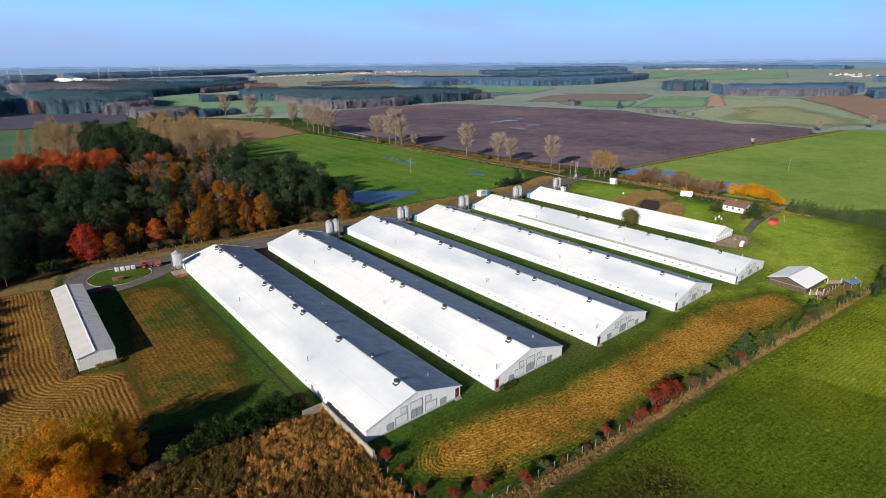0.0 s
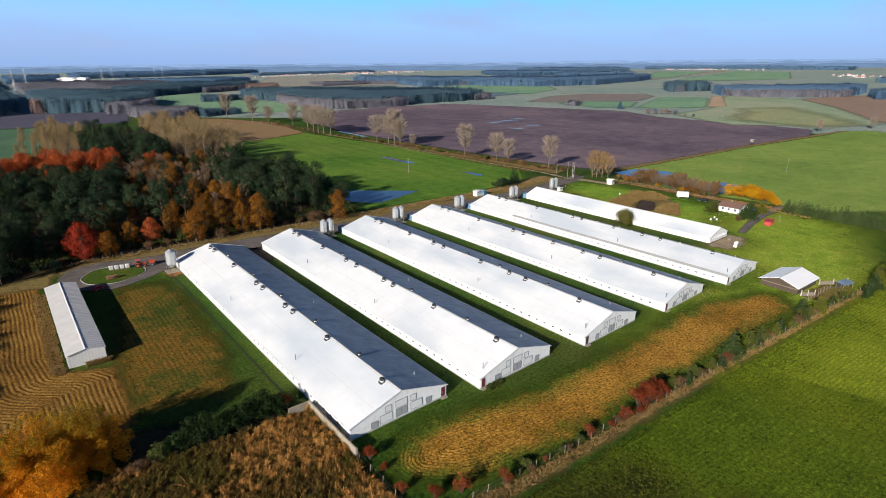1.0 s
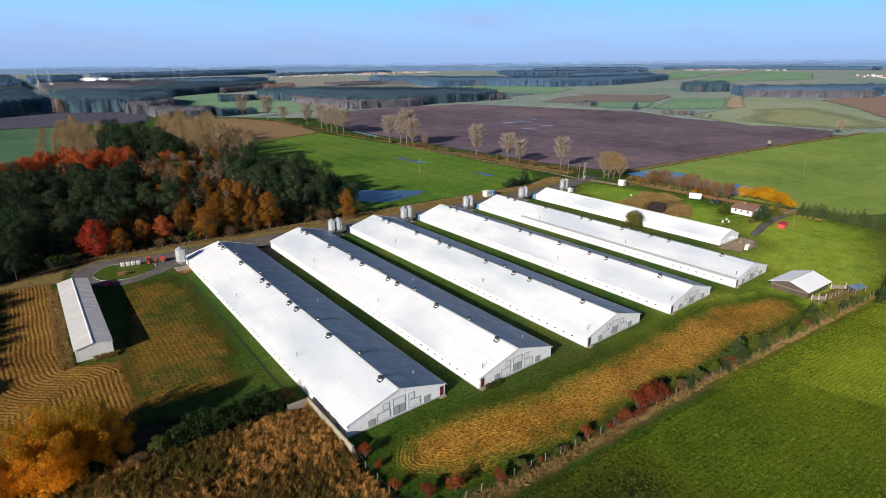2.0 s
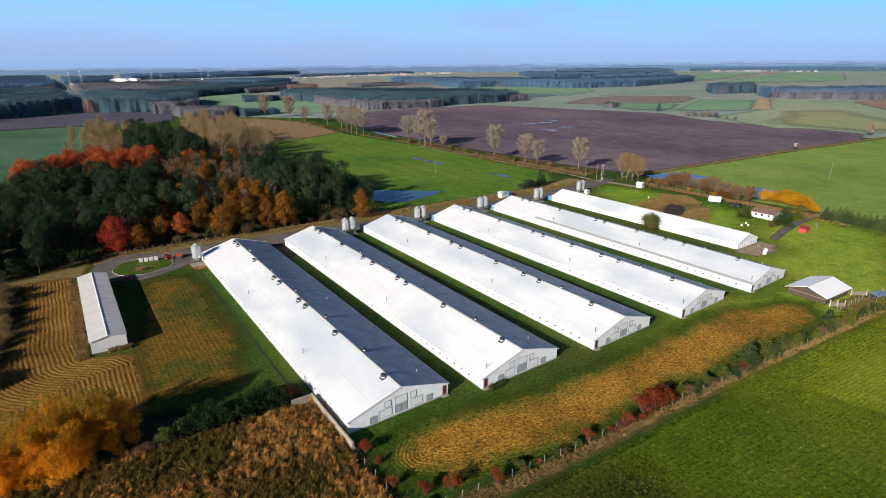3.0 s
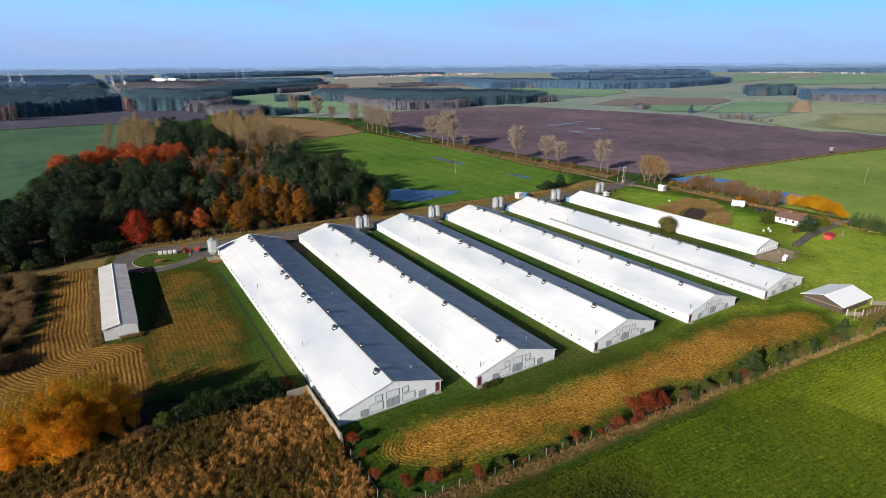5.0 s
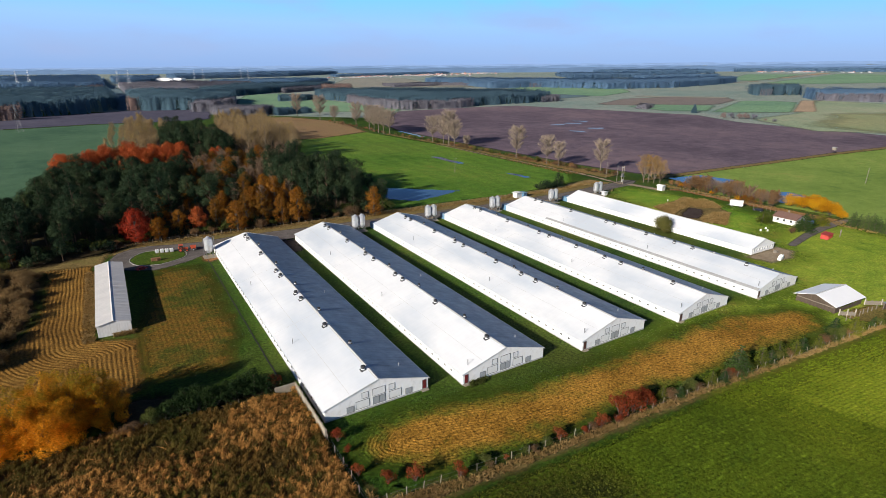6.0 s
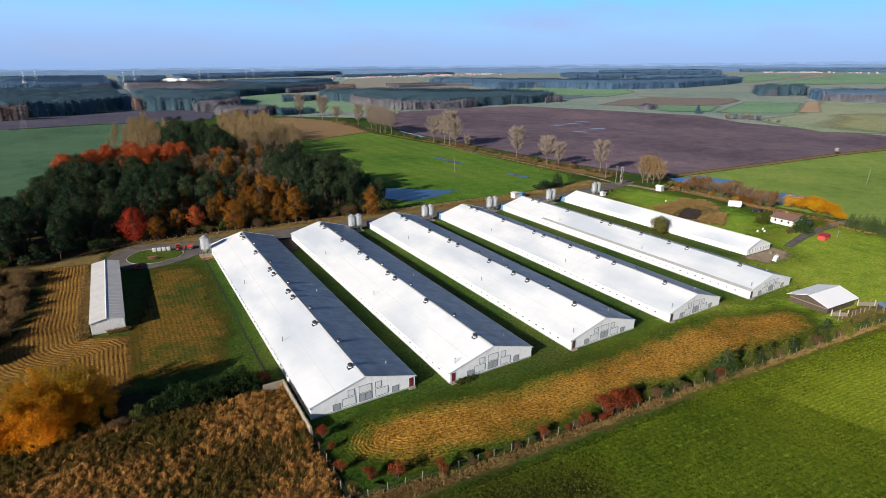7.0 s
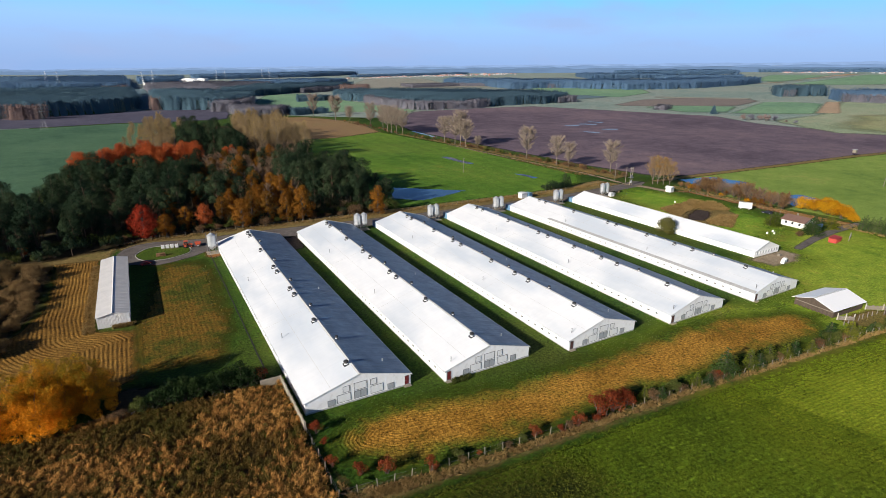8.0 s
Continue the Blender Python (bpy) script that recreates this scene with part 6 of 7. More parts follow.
spread_copies([bush("hedge_bush", "brown and russet hedge bush", 4.4, 2.8, "bush_brown", 0.24, 100), bush("hedge_bush", "dull brown bush of the boundary hedge", 4.0, 2.6, "bush_brown", 0.24, 100), bush("hedge_bush", "russet bush of the boundary hedge", 3.6, 2.6, "oak_brown", 0.24, 100)],
              [(262 + RNG.normal() * 1.5, y, RNG.uniform(0.7, 1.3)) for y in np.arange(105, 160, 4.0)] + [(268 + RNG.normal(), y, RNG.uniform(0.8, 1.1)) for y in np.arange(112, 150, 4.5)], "boundary hedge")
SPRUCES = [spruce(5.0, 2.6, dense=200), spruce(5.6, 2.7, "spruce_dark", dense=200, label="dark blue-green spruce of the hedge"), spruce(4.3, 2.5, dense=200), spruce(5.0, 2.7, "spruce_dark", dense=200, label="dark blue-green spruce of the hedge")]
spruce_places = [(91.5, 35.8, 0.8), (94.5, 35.2, 0.7), (104, 34.2, 1.0), (107, 33.8, 0.75), (113, 34, 1.1), (116, 33.2, 1.05), (119, 33, 0.9), (122, 32.8, 0.7), (126, 32.2, 0.9), (130, 31.8, 0.75), (134, 31.2, 0.95), (137, 30.5, 0.9), (144, 30.2, 0.95), (148, 30.4, 1.1), (150, 29.6, 0.9), (152, 29.8, 1.15), (155, 29, 0.9), (160, 28.6, 0.7),
                 (163.8, 29.0, 0.45), (166, 27.4, 0.5), (168, 26, 0.45), (170.5, 26, 0.55), (173, 24.6, 0.6), (175.5, 24.4, 0.75), (178, 23.8, 1.05), (180.5, 24.2, 0.9), (183, 24, 1.15), (187.5, 26.2, 1.2), (192, 25.2, 1.2), (196, 24.6, 1.2), (230.5, 92, 1.0), (231.5, 91, 0.8), (232.5, 78.8, 1.2), (235, 79.4, 1.0), (247, 79.2, 1.1), (244.5, 79.6, 0.95)]
HEDGE_SPRUCES = [spruce(6.0, 2.0, "hedge_green"), spruce(5.4, 1.9, "hedge_green"), spruce(6.4, 2.1, "hedge_green")]
spread_copies(HEDGE_SPRUCES, [(256.4 + RNG.normal() * 0.3, 71.5 - i * 1.9, RNG.uniform(0.85, 1.05)) for i in range(34)] + [(259.3 + RNG.normal() * 0.3, 72 - i * 2.1, RNG.uniform(0.9, 1.1)) for i in range(31)], "drive hedge")
spread_copies(SPRUCES, [(x + RNG.normal() * 0.5, y + RNG.normal() * 0.5, s * (1.22 if x > 195 else RNG.uniform(0.8, 1.02) * (0.7 if x > 145 else 0.9))) for x, y, s in spruce_places], "hedge spruces", 0.2)
spread_copies([bush("juniper_bush", "broad dark evergreen bush beside the farm road", 5.0, 4.2, "pine", 0.28, 130), bush("juniper_bush", "broad dark evergreen bush beside the farm road", 4.0, 3.4, "pine", 0.28, 130)], [(197.5, 181.8, 1.05), (193.6, 183, 0.95), (201.5, 182.6, 1.05)], "roadside evergreens", 0.03)
spread_copies([spruce(9.8, 3.6, "pine", 0.3, 110)], [(205.2, 182.5, 1.0), (208.8, 183.2, 0.7)], "roadside spruces", 0.03)
DARKB = [bush("evergreen_bush", "dark evergreen bush of the hedge", 3.2, 2.0, "evergreen", 0.24, 140), bush("evergreen_bush", "dark evergreen bush of the hedge", 2.8, 1.8, "evergreen", 0.24, 140)]
spread_copies(DARKB, [(13.0 + i * 1.5, 75.6 - i * 0.08 + RNG.normal() * 0.35, RNG.uniform(0.95, 1.4)) for i in range(13)] + [(17.6 + i * 1.55, 77.0 - i * 0.09 + RNG.normal() * 0.4, RNG.uniform(1.1, 1.55)) for i in range(9)], "evergreen hedge")
spread_copies([bush("green_bush", "fresh green bush at the end of the hedge", 3.2, 2.0, "bush_green", 0.22, 170)], [(12.0, 75.2, 1.0)], "fresh green bushes", 0.02)
REDB = [bush("dogwood_shrub", "rust-red autumn shrub by the fence", 2.8, 1.45, "red_twig", 0.15, 420), bush("dogwood_shrub", "rust-red autumn shrub by the fence", 3.1, 1.4, "red_twig", 0.15, 420)]
spread_copies(REDB, [(36.6, 55.2, 1.15), (43, 41.2, 1.2), (36.9, 51.8, 0.6), (36.4, 46.4, 0.8), (39.5, 42.8, 0.95), (49, 38.4, 1.0), (67.5, 37.2, 1.05), (57, 37.8, 0.4), (75.5, 35.6, 1.1), (81, 36.2, 1.9), (84, 36, 2.1), (87, 35.8, 1.5), (72, 36, 0.7), (109.5, 33.4, 0.8), (141.5, 30.4, 0.7), (79, 35, 0.8), (32.2, 75.0, 1.2)], "red shrubs", 0.05)


def blades(name, label, places, mat_key, height, width, per, category="weeds"):
    """Stalks and leaves growing at many places, as one mass."""
    pts = np.array(places)
    n = len(pts) * per
    base = np.repeat(pts, per, 0)
    base[:, :2] += RNG.normal(size=(n, 2)) * width * 1.6
    h = height * RNG.uniform(0.45, 1.15, n)
    lean = RNG.normal(size=(n, 2)) * 0.55 * h[:, None]
    a = RNG.uniform(0, math.pi, n)
    w = np.stack([np.cos(a), np.sin(a), np.zeros(n)], 1) * (width * RNG.uniform(0.35, 0.8, n))[:, None]
    mid = base + np.concatenate([lean * 0.4, (h * 0.6)[:, None]], 1)
    tip = base + np.concatenate([lean, h[:, None]], 1)
    verts = np.stack([base - w * 0.5, base + w * 0.5, mid + w, tip, mid - w], 1).reshape(-1, 3)
    faces = np.arange(5 * n).reshape(-1, 5)
    ob = quads_object(name, verts, faces, mat_key, None)
    return tagged(ob, label, category, kind="stuff")


def random_in(poly, count):
    xs, ys = np.array([p[0] for p in poly]), np.array([p[1] for p in poly])
    out = np.zeros((0, 2))
    while len(out) < count:
        p = np.stack([RNG.uniform(xs.min(), xs.max(), count * 2), RNG.uniform(ys.min(), ys.max(), count * 2)], 1)
        out = np.concatenate([out, p[inset_of(p[:, 0], p[:, 1], poly) > 0]])
    out = out[:count]
    return np.concatenate([out, np.zeros((count, 1))], 1)




def clumps(name, label, places, mat_key, height, radius, leaf, per, category="weeds"):
    """Low leafy clumps growing at many places, as one mass."""
    pts = np.array(places)
    n = len(pts) * per
    d = RNG.normal(size=(n, 3))
    d /= np.linalg.norm(d, axis=1, keepdims=True)
    grow = np.repeat(RNG.uniform(0.45, 1.25, len(pts)), per)[:, None]
    c = np.repeat(pts, per, 0) + d * np.array([radius, radius, height * 0.5]) * grow
    c[:, 2] = np.abs(c[:, 2] + height * 0.35 * grow[:, 0]) + 0.04
    out = d + np.array([0, 0, 0.5])
    v, f = leaf_quads(c, RNG.uniform(leaf * 0.6, leaf * 1.4, n), out, 0.45)
    ob = quads_object(name, v, f, mat_key, None)
    return tagged(ob, label, category, kind="stuff")


def plumes(name, label, places, mat_key, height, reach, width, per, category="weeds"):
    """Tussocks of long blades that rise and bend over, most of them to one side, as one mass."""
    pts = np.array(places)
    n = len(pts) * per
    grow = np.repeat(RNG.uniform(0.6, 1.25, len(pts)), per)
    side = np.repeat(RNG.normal(0.6, 0.9, len(pts)), per) + RNG.normal(size=n) * 0.75
    base = np.repeat(pts, per, 0)
    base[:, :2] += RNG.normal(size=(n, 2)) * 0.16
    out = np.stack([np.cos(side), np.sin(side), np.zeros(n)], 1)
    wide = np.stack([-np.sin(side), np.cos(side), np.zeros(n)], 1) * (width * RNG.uniform(0.6, 1.2, n))[:, None]
    h = (height * grow * RNG.uniform(0.7, 1.1, n))[:, None]
    r = (reach * grow * RNG.uniform(0.5, 1.2, n))[:, None]
    up = np.array([0, 0, 1.0])
    a, b, c, d = base, base + out * r * 0.25 + up * h * 0.75, base + out * r * 0.65 + up * h, base + out * r * 1.1 + up * h * RNG.uniform(0.55, 0.9, (n, 1))
    verts = np.stack([a - wide * 0.4, a + wide * 0.4, b + wide, c + wide * 1.1, d, c - wide * 1.1, b - wide], 1).reshape(-1, 3)
    o = np.arange(n)[:, None] * 7
    faces = np.concatenate([o + np.array([0, 1, 2, 6]), o + np.array([6, 2, 3, 5])]).tolist() + (o + np.array([5, 3, 4])).tolist()
    ob = mesh_object(name, verts.tolist(), faces, M[mat_key])
    return tagged(ob, label, category, kind="stuff")


WEEDS = [(-40, 76), (8, 75), (34.6, 72), (34.6, 36), (-12, 34), (-40, 50)]


def dry_patches(p):
    """Where the tall dry stalks stand thickest in the weed plot."""
    f = np.sin(p[:, 0] * 0.23 + 1.1 * np.sin(p[:, 1] * 0.21)) + np.sin(p[:, 1] * 0.31 + 0.8 * np.sin(p[:, 0] * 0.17) + 1.0) + (p[:, 0] - 20) * 0.05
    return p[f + RNG.normal(size=len(p)) * 0.5 > 0.0]


def green_patches(p):
    """Where the weeds are still green."""
    f = np.sin(p[:, 0] * 0.31 + 1.4 * np.sin(p[:, 1] * 0.24) + 2.0) + np.sin(p[:, 1] * 0.27 + 1.1 * np.sin(p[:, 0] * 0.19)) - (p[:, 1] - 52) * 0.03
    return p[f + RNG.normal(size=len(p)) * 0.4 > 0.7]


clumps("withered_weeds", "tangle of withered brown and green tall weeds", random_in(WEEDS, 3800), "weed", 0.95, 0.62, 0.15, 60)
plumes("dry_plumes", "bent tan plumes of dry weeds", dry_patches(random_in(WEEDS, 6500)), "weed_straw", 0.95, 0.8, 0.036, 24)
plumes("withered_plumes", "bent brown blades of withered weeds", random_in(WEEDS, 5200), "weed", 0.85, 0.7, 0.036, 22)
clumps("green_weeds", "low green weeds between the dry ones", green_patches(random_in(WEEDS, 2400)), "weed_green", 1.1, 0.55, 0.15, 60)
blades("weed_stalks", "dry brown stalks standing among the weeds", random_in(WEEDS, 900), "weed_straw", 1.1, 0.05, 4)
clumps("crop_leaves", "dense leafy tufts of young crop", random_in([(66, 33.2), (102, 31), (112, 30), (122, -20), (80, -12)], 15000), "crop_leaf", 0.36, 0.30, 0.17, 11, "crop")
blades("crop_leaves", "leafy rows of young crop with brighter sunlight in their colour", random_in([(108, 30.4), (130, 28.3), (175, 23.6), (215, 17), (190, -20), (118, -20)], 12000), "crop_sunlit_leaf", 0.2, 0.09, 9, "crop")
clumps("crop_leaves", "brownish leafy tufts of young crop, dimmed in their colour", random_in([(40, 35.4), (68, 33.1), (84, -10), (60, -12), (40, 10)], 8500), "crop_dim_leaf", 0.34, 0.28, 0.16, 11, "crop")
verge_line = [(36, 43), (37.5, 40), (52, 37.6), (70, 36.1), (100, 34.0), (130, 30.8), (163, 27.8), (190, 25), (190, 24), (163, 26.6), (128, 29.7), (102, 32.4), (70, 34.6), (50, 36), (36, 37.4)]
blades("verge_grass", "tall dry grass along the fence", random_in(verge_line, 1900), "reed", 0.5, 0.07, 8, "grass")
blades("roadside_grass", "tall dry grass beside the farm road", random_in([(10, 179.5), (45, 179.5), (110, 176), (200, 175), (236, 180), (234, 186), (200, 181), (112, 181), (15, 183)], 3200), "reed", 0.55, 0.08, 6, "grass")
blades("reeds", "brown dry reeds round the pool", np.concatenate([random_in([(213, 130), (227, 132), (230, 123), (218, 121), (209, 117)], 330), random_in([(229, 132), (241, 135), (247, 125), (238, 114), (230, 119)], 330), random_in([(214, 108), (226, 111), (233, 107), (222, 101), (213, 97), (210, 105)], 260)]), "reed", 1.1, 0.05, 30, "reeds")
blades("weed_fringe", "brown weeds along the long shed", random_in([(1.5, 112), (4, 112), (4.2, 160), (1.8, 160)], 900), "reed", 0.6, 0.07, 7)
blades("gable_weeds", "brown weeds before the gable of the long shed", random_in([(7.5, 112.6), (11.4, 112.4), (11.6, 113.7), (7.5, 113.7)], 110), "reed", 0.8, 0.07, 8)
blades("wall_weeds", "dark green weeds at the barn front", random_in([(63.5, 56.6), (68, 57.0), (68, 57.7), (64, 57.7)], 60), "bush_green", 0.7, 0.13, 6)
blades("hedge_weeds", "brown scrub grass under the hedge of the green field", random_in([(252, 62), (262, 62), (262, 160), (256, 160), (256, 100)], 1200), "reed", 0.5, 0.08, 6, "grass")
blades("field_margin", "dry grass margin of the ploughed field", random_in([(236, 206), (262, 196), (250, 340), (235, 445), (226, 445), (232, 347)], 3000), "bush_brown", 0.55, 0.12, 4, "grass")


# ---- far woods ----
def far_wood(name, label, poly, gap, height, mat_key):
    """A wood seen from afar: a closed inner canopy under a cover of many loose tufts, ragged along its edge."""
    cell = 2.6 if gap < 10 else 4.0 if gap < 15 else 7.0
    xs, ys = [p[0] for p in poly], [p[1] for p in poly]
    px, py = np.meshgrid(np.arange(min(xs) - 2 * cell, max(xs) + 3 * cell, cell), np.arange(min(ys) - 2 * cell, max(ys) + 3 * cell, cell))
    inset = inset_of(px, py, poly) + 2.0 * np.sin(px * 0.21) * np.sin(py * 0.17) + RNG.normal(size=px.shape) * 0.7
    keep = inset > 0
    index = -np.ones(px.shape, int)
    index[keep] = np.arange(keep.sum())
    n = int(keep.sum())
    x = px[keep] + RNG.uniform(-0.3, 0.3, n) * cell
    y = py[keep] + RNG.uniform(-0.3, 0.3, n) * cell
    floor = np.array([ground_z(u, v) for u, v in zip(x, y)])
    broad = 0.06 * np.sin(x * 0.07 + 1.7 * np.sin(y * 0.05)) + 0.05 * np.sin(y * 0.11 + x * 0.06)
    tops = height * (RNG.uniform(0.80, 1.06, n) + broad)
    depth = inset[keep]
    core = floor + np.where(depth > 1.2 * cell, tops * 0.86, 0.0)
    a, b, c, d = index[:-1, :-1], index[:-1, 1:], index[1:, 1:], index[1:, :-1]
    ok = (a >= 0) & (b >= 0) & (c >= 0) & (d >= 0)
    faces = np.stack([a[ok], b[ok], c[ok], d[ok]], 1)
    # tufts on the tops, and down the outer trees
    gy, gx = np.gradient(inset_of(px, py, poly))
    out = -np.stack([gx[keep], gy[keep]], 1)
    out /= np.linalg.norm(out, axis=1, keepdims=True) + 1e-6
    rim = np.where(depth < 2.2 * cell)[0]
    top = np.repeat(np.arange(n), 7)
    low = np.repeat(rim, 34)
    pick = np.concatenate([top, low])
    q = np.concatenate([RNG.uniform(0.86, 1.0, len(top)), RNG.uniform(0.06, 0.98, len(low))])
    wide = cell * np.concatenate([RNG.uniform(0.1, 0.6, len(top)), RNG.uniform(0.2, 0.75, len(low))]) * np.where(q > 0.6, (1.25 - q) * 1.5, 1.0)
    ang = RNG.uniform(0, 6.283, len(pick))
    cs = np.stack([x[pick] + wide * np.cos(ang), y[pick] + wide * np.sin(ang), floor[pick] + tops[pick] * q], 1)
    rise = np.concatenate([np.full(len(top), 1.0), np.full(len(low), 0.45)])
    lead = np.concatenate([np.full(len(top), 0.35), np.full(len(low), 0.8)])
    turn = np.stack([np.cos(ang) * 0.25 + out[pick, 0] * lead, np.sin(ang) * 0.25 + out[pick, 1] * lead, rise], 1)
    v, f = leaf_quads(cs, RNG.uniform(0.7, 1.35, len(cs)) * cell * 0.45, turn, 0.10)
    verts = np.concatenate([np.stack([x, y, core], 1), v])
    ob = mesh_object(name, verts.tolist(), faces.tolist() + (f + n).tolist(), M[mat_key], smooth=True)
    return tagged(ob, label, "woods", kind="stuff")


PINE_WOOD, BLUE_WOOD, LEAF_WOOD, RUSSET_WOOD = ("conifer_wood", "distant conifer wood with haze blue in its colour", "far_pine"), ("conifer_wood", "far-off conifer wood with haze blue in its colour", "hazy_pine"), ("leaf_wood", "distant leaf wood with grey-blue haze in its colour", "far_leaf"), ("leaf_wood", "russet autumn leaf wood", "far_russet")
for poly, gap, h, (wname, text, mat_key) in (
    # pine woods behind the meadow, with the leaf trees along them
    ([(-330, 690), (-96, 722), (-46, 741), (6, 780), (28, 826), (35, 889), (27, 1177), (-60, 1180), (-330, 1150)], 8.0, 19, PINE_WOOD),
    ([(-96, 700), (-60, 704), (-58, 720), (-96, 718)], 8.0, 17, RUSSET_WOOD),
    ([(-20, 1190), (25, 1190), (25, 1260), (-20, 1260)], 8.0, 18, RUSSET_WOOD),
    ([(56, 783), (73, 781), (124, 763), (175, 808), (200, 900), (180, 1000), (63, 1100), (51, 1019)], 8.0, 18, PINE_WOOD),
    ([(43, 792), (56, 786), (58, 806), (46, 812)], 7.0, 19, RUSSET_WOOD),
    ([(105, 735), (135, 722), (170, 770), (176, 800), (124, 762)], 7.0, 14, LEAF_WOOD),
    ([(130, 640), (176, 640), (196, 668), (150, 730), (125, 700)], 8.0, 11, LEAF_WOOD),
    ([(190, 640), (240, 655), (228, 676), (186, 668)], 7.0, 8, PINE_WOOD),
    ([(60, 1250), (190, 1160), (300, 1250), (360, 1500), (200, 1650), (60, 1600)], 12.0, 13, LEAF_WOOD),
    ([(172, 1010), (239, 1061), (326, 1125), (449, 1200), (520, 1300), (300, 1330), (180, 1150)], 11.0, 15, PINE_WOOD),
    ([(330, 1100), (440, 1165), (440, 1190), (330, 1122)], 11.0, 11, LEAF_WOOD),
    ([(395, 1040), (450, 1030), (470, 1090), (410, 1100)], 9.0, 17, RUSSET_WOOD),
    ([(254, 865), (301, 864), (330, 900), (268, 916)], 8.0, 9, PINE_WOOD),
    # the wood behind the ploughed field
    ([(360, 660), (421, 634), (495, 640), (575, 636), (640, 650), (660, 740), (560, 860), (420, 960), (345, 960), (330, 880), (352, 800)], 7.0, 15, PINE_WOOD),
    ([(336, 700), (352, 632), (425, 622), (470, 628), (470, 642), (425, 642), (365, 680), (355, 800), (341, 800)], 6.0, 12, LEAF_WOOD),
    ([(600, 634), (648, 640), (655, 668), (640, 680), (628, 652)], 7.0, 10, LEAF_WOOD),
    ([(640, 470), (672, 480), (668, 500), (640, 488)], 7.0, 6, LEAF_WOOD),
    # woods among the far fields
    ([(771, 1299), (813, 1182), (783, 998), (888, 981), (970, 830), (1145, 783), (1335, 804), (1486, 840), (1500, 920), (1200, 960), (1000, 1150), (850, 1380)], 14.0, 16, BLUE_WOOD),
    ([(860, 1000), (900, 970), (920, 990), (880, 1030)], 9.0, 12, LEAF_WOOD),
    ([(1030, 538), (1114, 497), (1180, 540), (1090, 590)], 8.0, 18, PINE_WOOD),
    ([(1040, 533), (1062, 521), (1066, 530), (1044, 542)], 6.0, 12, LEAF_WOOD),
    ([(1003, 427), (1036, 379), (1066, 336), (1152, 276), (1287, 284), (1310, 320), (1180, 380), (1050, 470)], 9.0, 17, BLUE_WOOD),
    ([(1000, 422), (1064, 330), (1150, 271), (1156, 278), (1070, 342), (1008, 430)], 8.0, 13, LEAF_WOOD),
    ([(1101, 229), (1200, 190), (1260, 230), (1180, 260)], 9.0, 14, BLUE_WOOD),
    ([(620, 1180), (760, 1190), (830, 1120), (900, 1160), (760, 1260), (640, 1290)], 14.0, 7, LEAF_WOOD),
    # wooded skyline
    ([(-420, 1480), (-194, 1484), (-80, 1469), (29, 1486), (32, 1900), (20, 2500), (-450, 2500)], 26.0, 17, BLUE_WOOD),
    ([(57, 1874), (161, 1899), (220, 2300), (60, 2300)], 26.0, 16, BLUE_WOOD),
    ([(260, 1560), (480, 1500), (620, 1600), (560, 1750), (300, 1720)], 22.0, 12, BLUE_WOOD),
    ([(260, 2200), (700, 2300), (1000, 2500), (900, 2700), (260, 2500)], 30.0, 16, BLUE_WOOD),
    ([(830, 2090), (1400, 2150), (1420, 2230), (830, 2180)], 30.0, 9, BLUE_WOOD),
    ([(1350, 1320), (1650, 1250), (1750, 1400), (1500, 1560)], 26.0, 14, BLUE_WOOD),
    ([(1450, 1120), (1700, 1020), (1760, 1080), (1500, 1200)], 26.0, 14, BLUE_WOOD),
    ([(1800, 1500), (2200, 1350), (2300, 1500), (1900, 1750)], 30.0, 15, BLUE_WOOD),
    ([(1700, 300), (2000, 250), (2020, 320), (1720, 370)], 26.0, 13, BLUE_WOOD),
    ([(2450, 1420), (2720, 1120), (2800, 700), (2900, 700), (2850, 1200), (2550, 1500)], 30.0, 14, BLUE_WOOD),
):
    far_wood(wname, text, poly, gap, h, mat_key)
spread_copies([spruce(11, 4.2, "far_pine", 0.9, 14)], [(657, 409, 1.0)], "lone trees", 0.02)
spread_copies([bush("lone_bush", "bare bush among the fields with haze grey in its colour", 8, 6, "far_leaf", 0.8, 14), bush("lone_bush", "dull red autumn bush among the fields", 9, 5, "far_russet", 0.8, 14)],
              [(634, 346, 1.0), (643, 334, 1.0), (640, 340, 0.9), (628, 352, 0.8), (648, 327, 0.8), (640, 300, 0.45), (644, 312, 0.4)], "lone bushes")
spread_copies([bush("margin_thicket", "dull green thicket on the field margin", 6, 4.5, "bush_green", 0.5, 30)], [(235, 352, 0.5), (232, 380, 0.65), (252, 250, 0.55), (244, 290, 0.5), (240, 306, 0.45)], "margin thickets")

# ---- distant hills ----
def hill_backdrop(d, lift, colour, glow, seed, width, stop=9.0):
    """A far wooded skyline, its blue autumn haze put into the colour and glow."""
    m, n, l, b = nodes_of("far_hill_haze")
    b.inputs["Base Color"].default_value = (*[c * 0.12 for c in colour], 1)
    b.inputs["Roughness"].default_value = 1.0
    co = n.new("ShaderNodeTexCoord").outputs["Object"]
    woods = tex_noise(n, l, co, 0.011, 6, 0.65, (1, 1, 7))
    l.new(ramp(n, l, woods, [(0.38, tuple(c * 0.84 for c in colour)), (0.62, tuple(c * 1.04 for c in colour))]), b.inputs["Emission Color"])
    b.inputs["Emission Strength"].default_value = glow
    verts, faces = [], []
    N = 260
    for i in range(N):
        a = -width + 2 * width * i / (N - 1)
        p = FWD * d + SIDE * (a * d)
        z = ground_z(p.x, p.y)
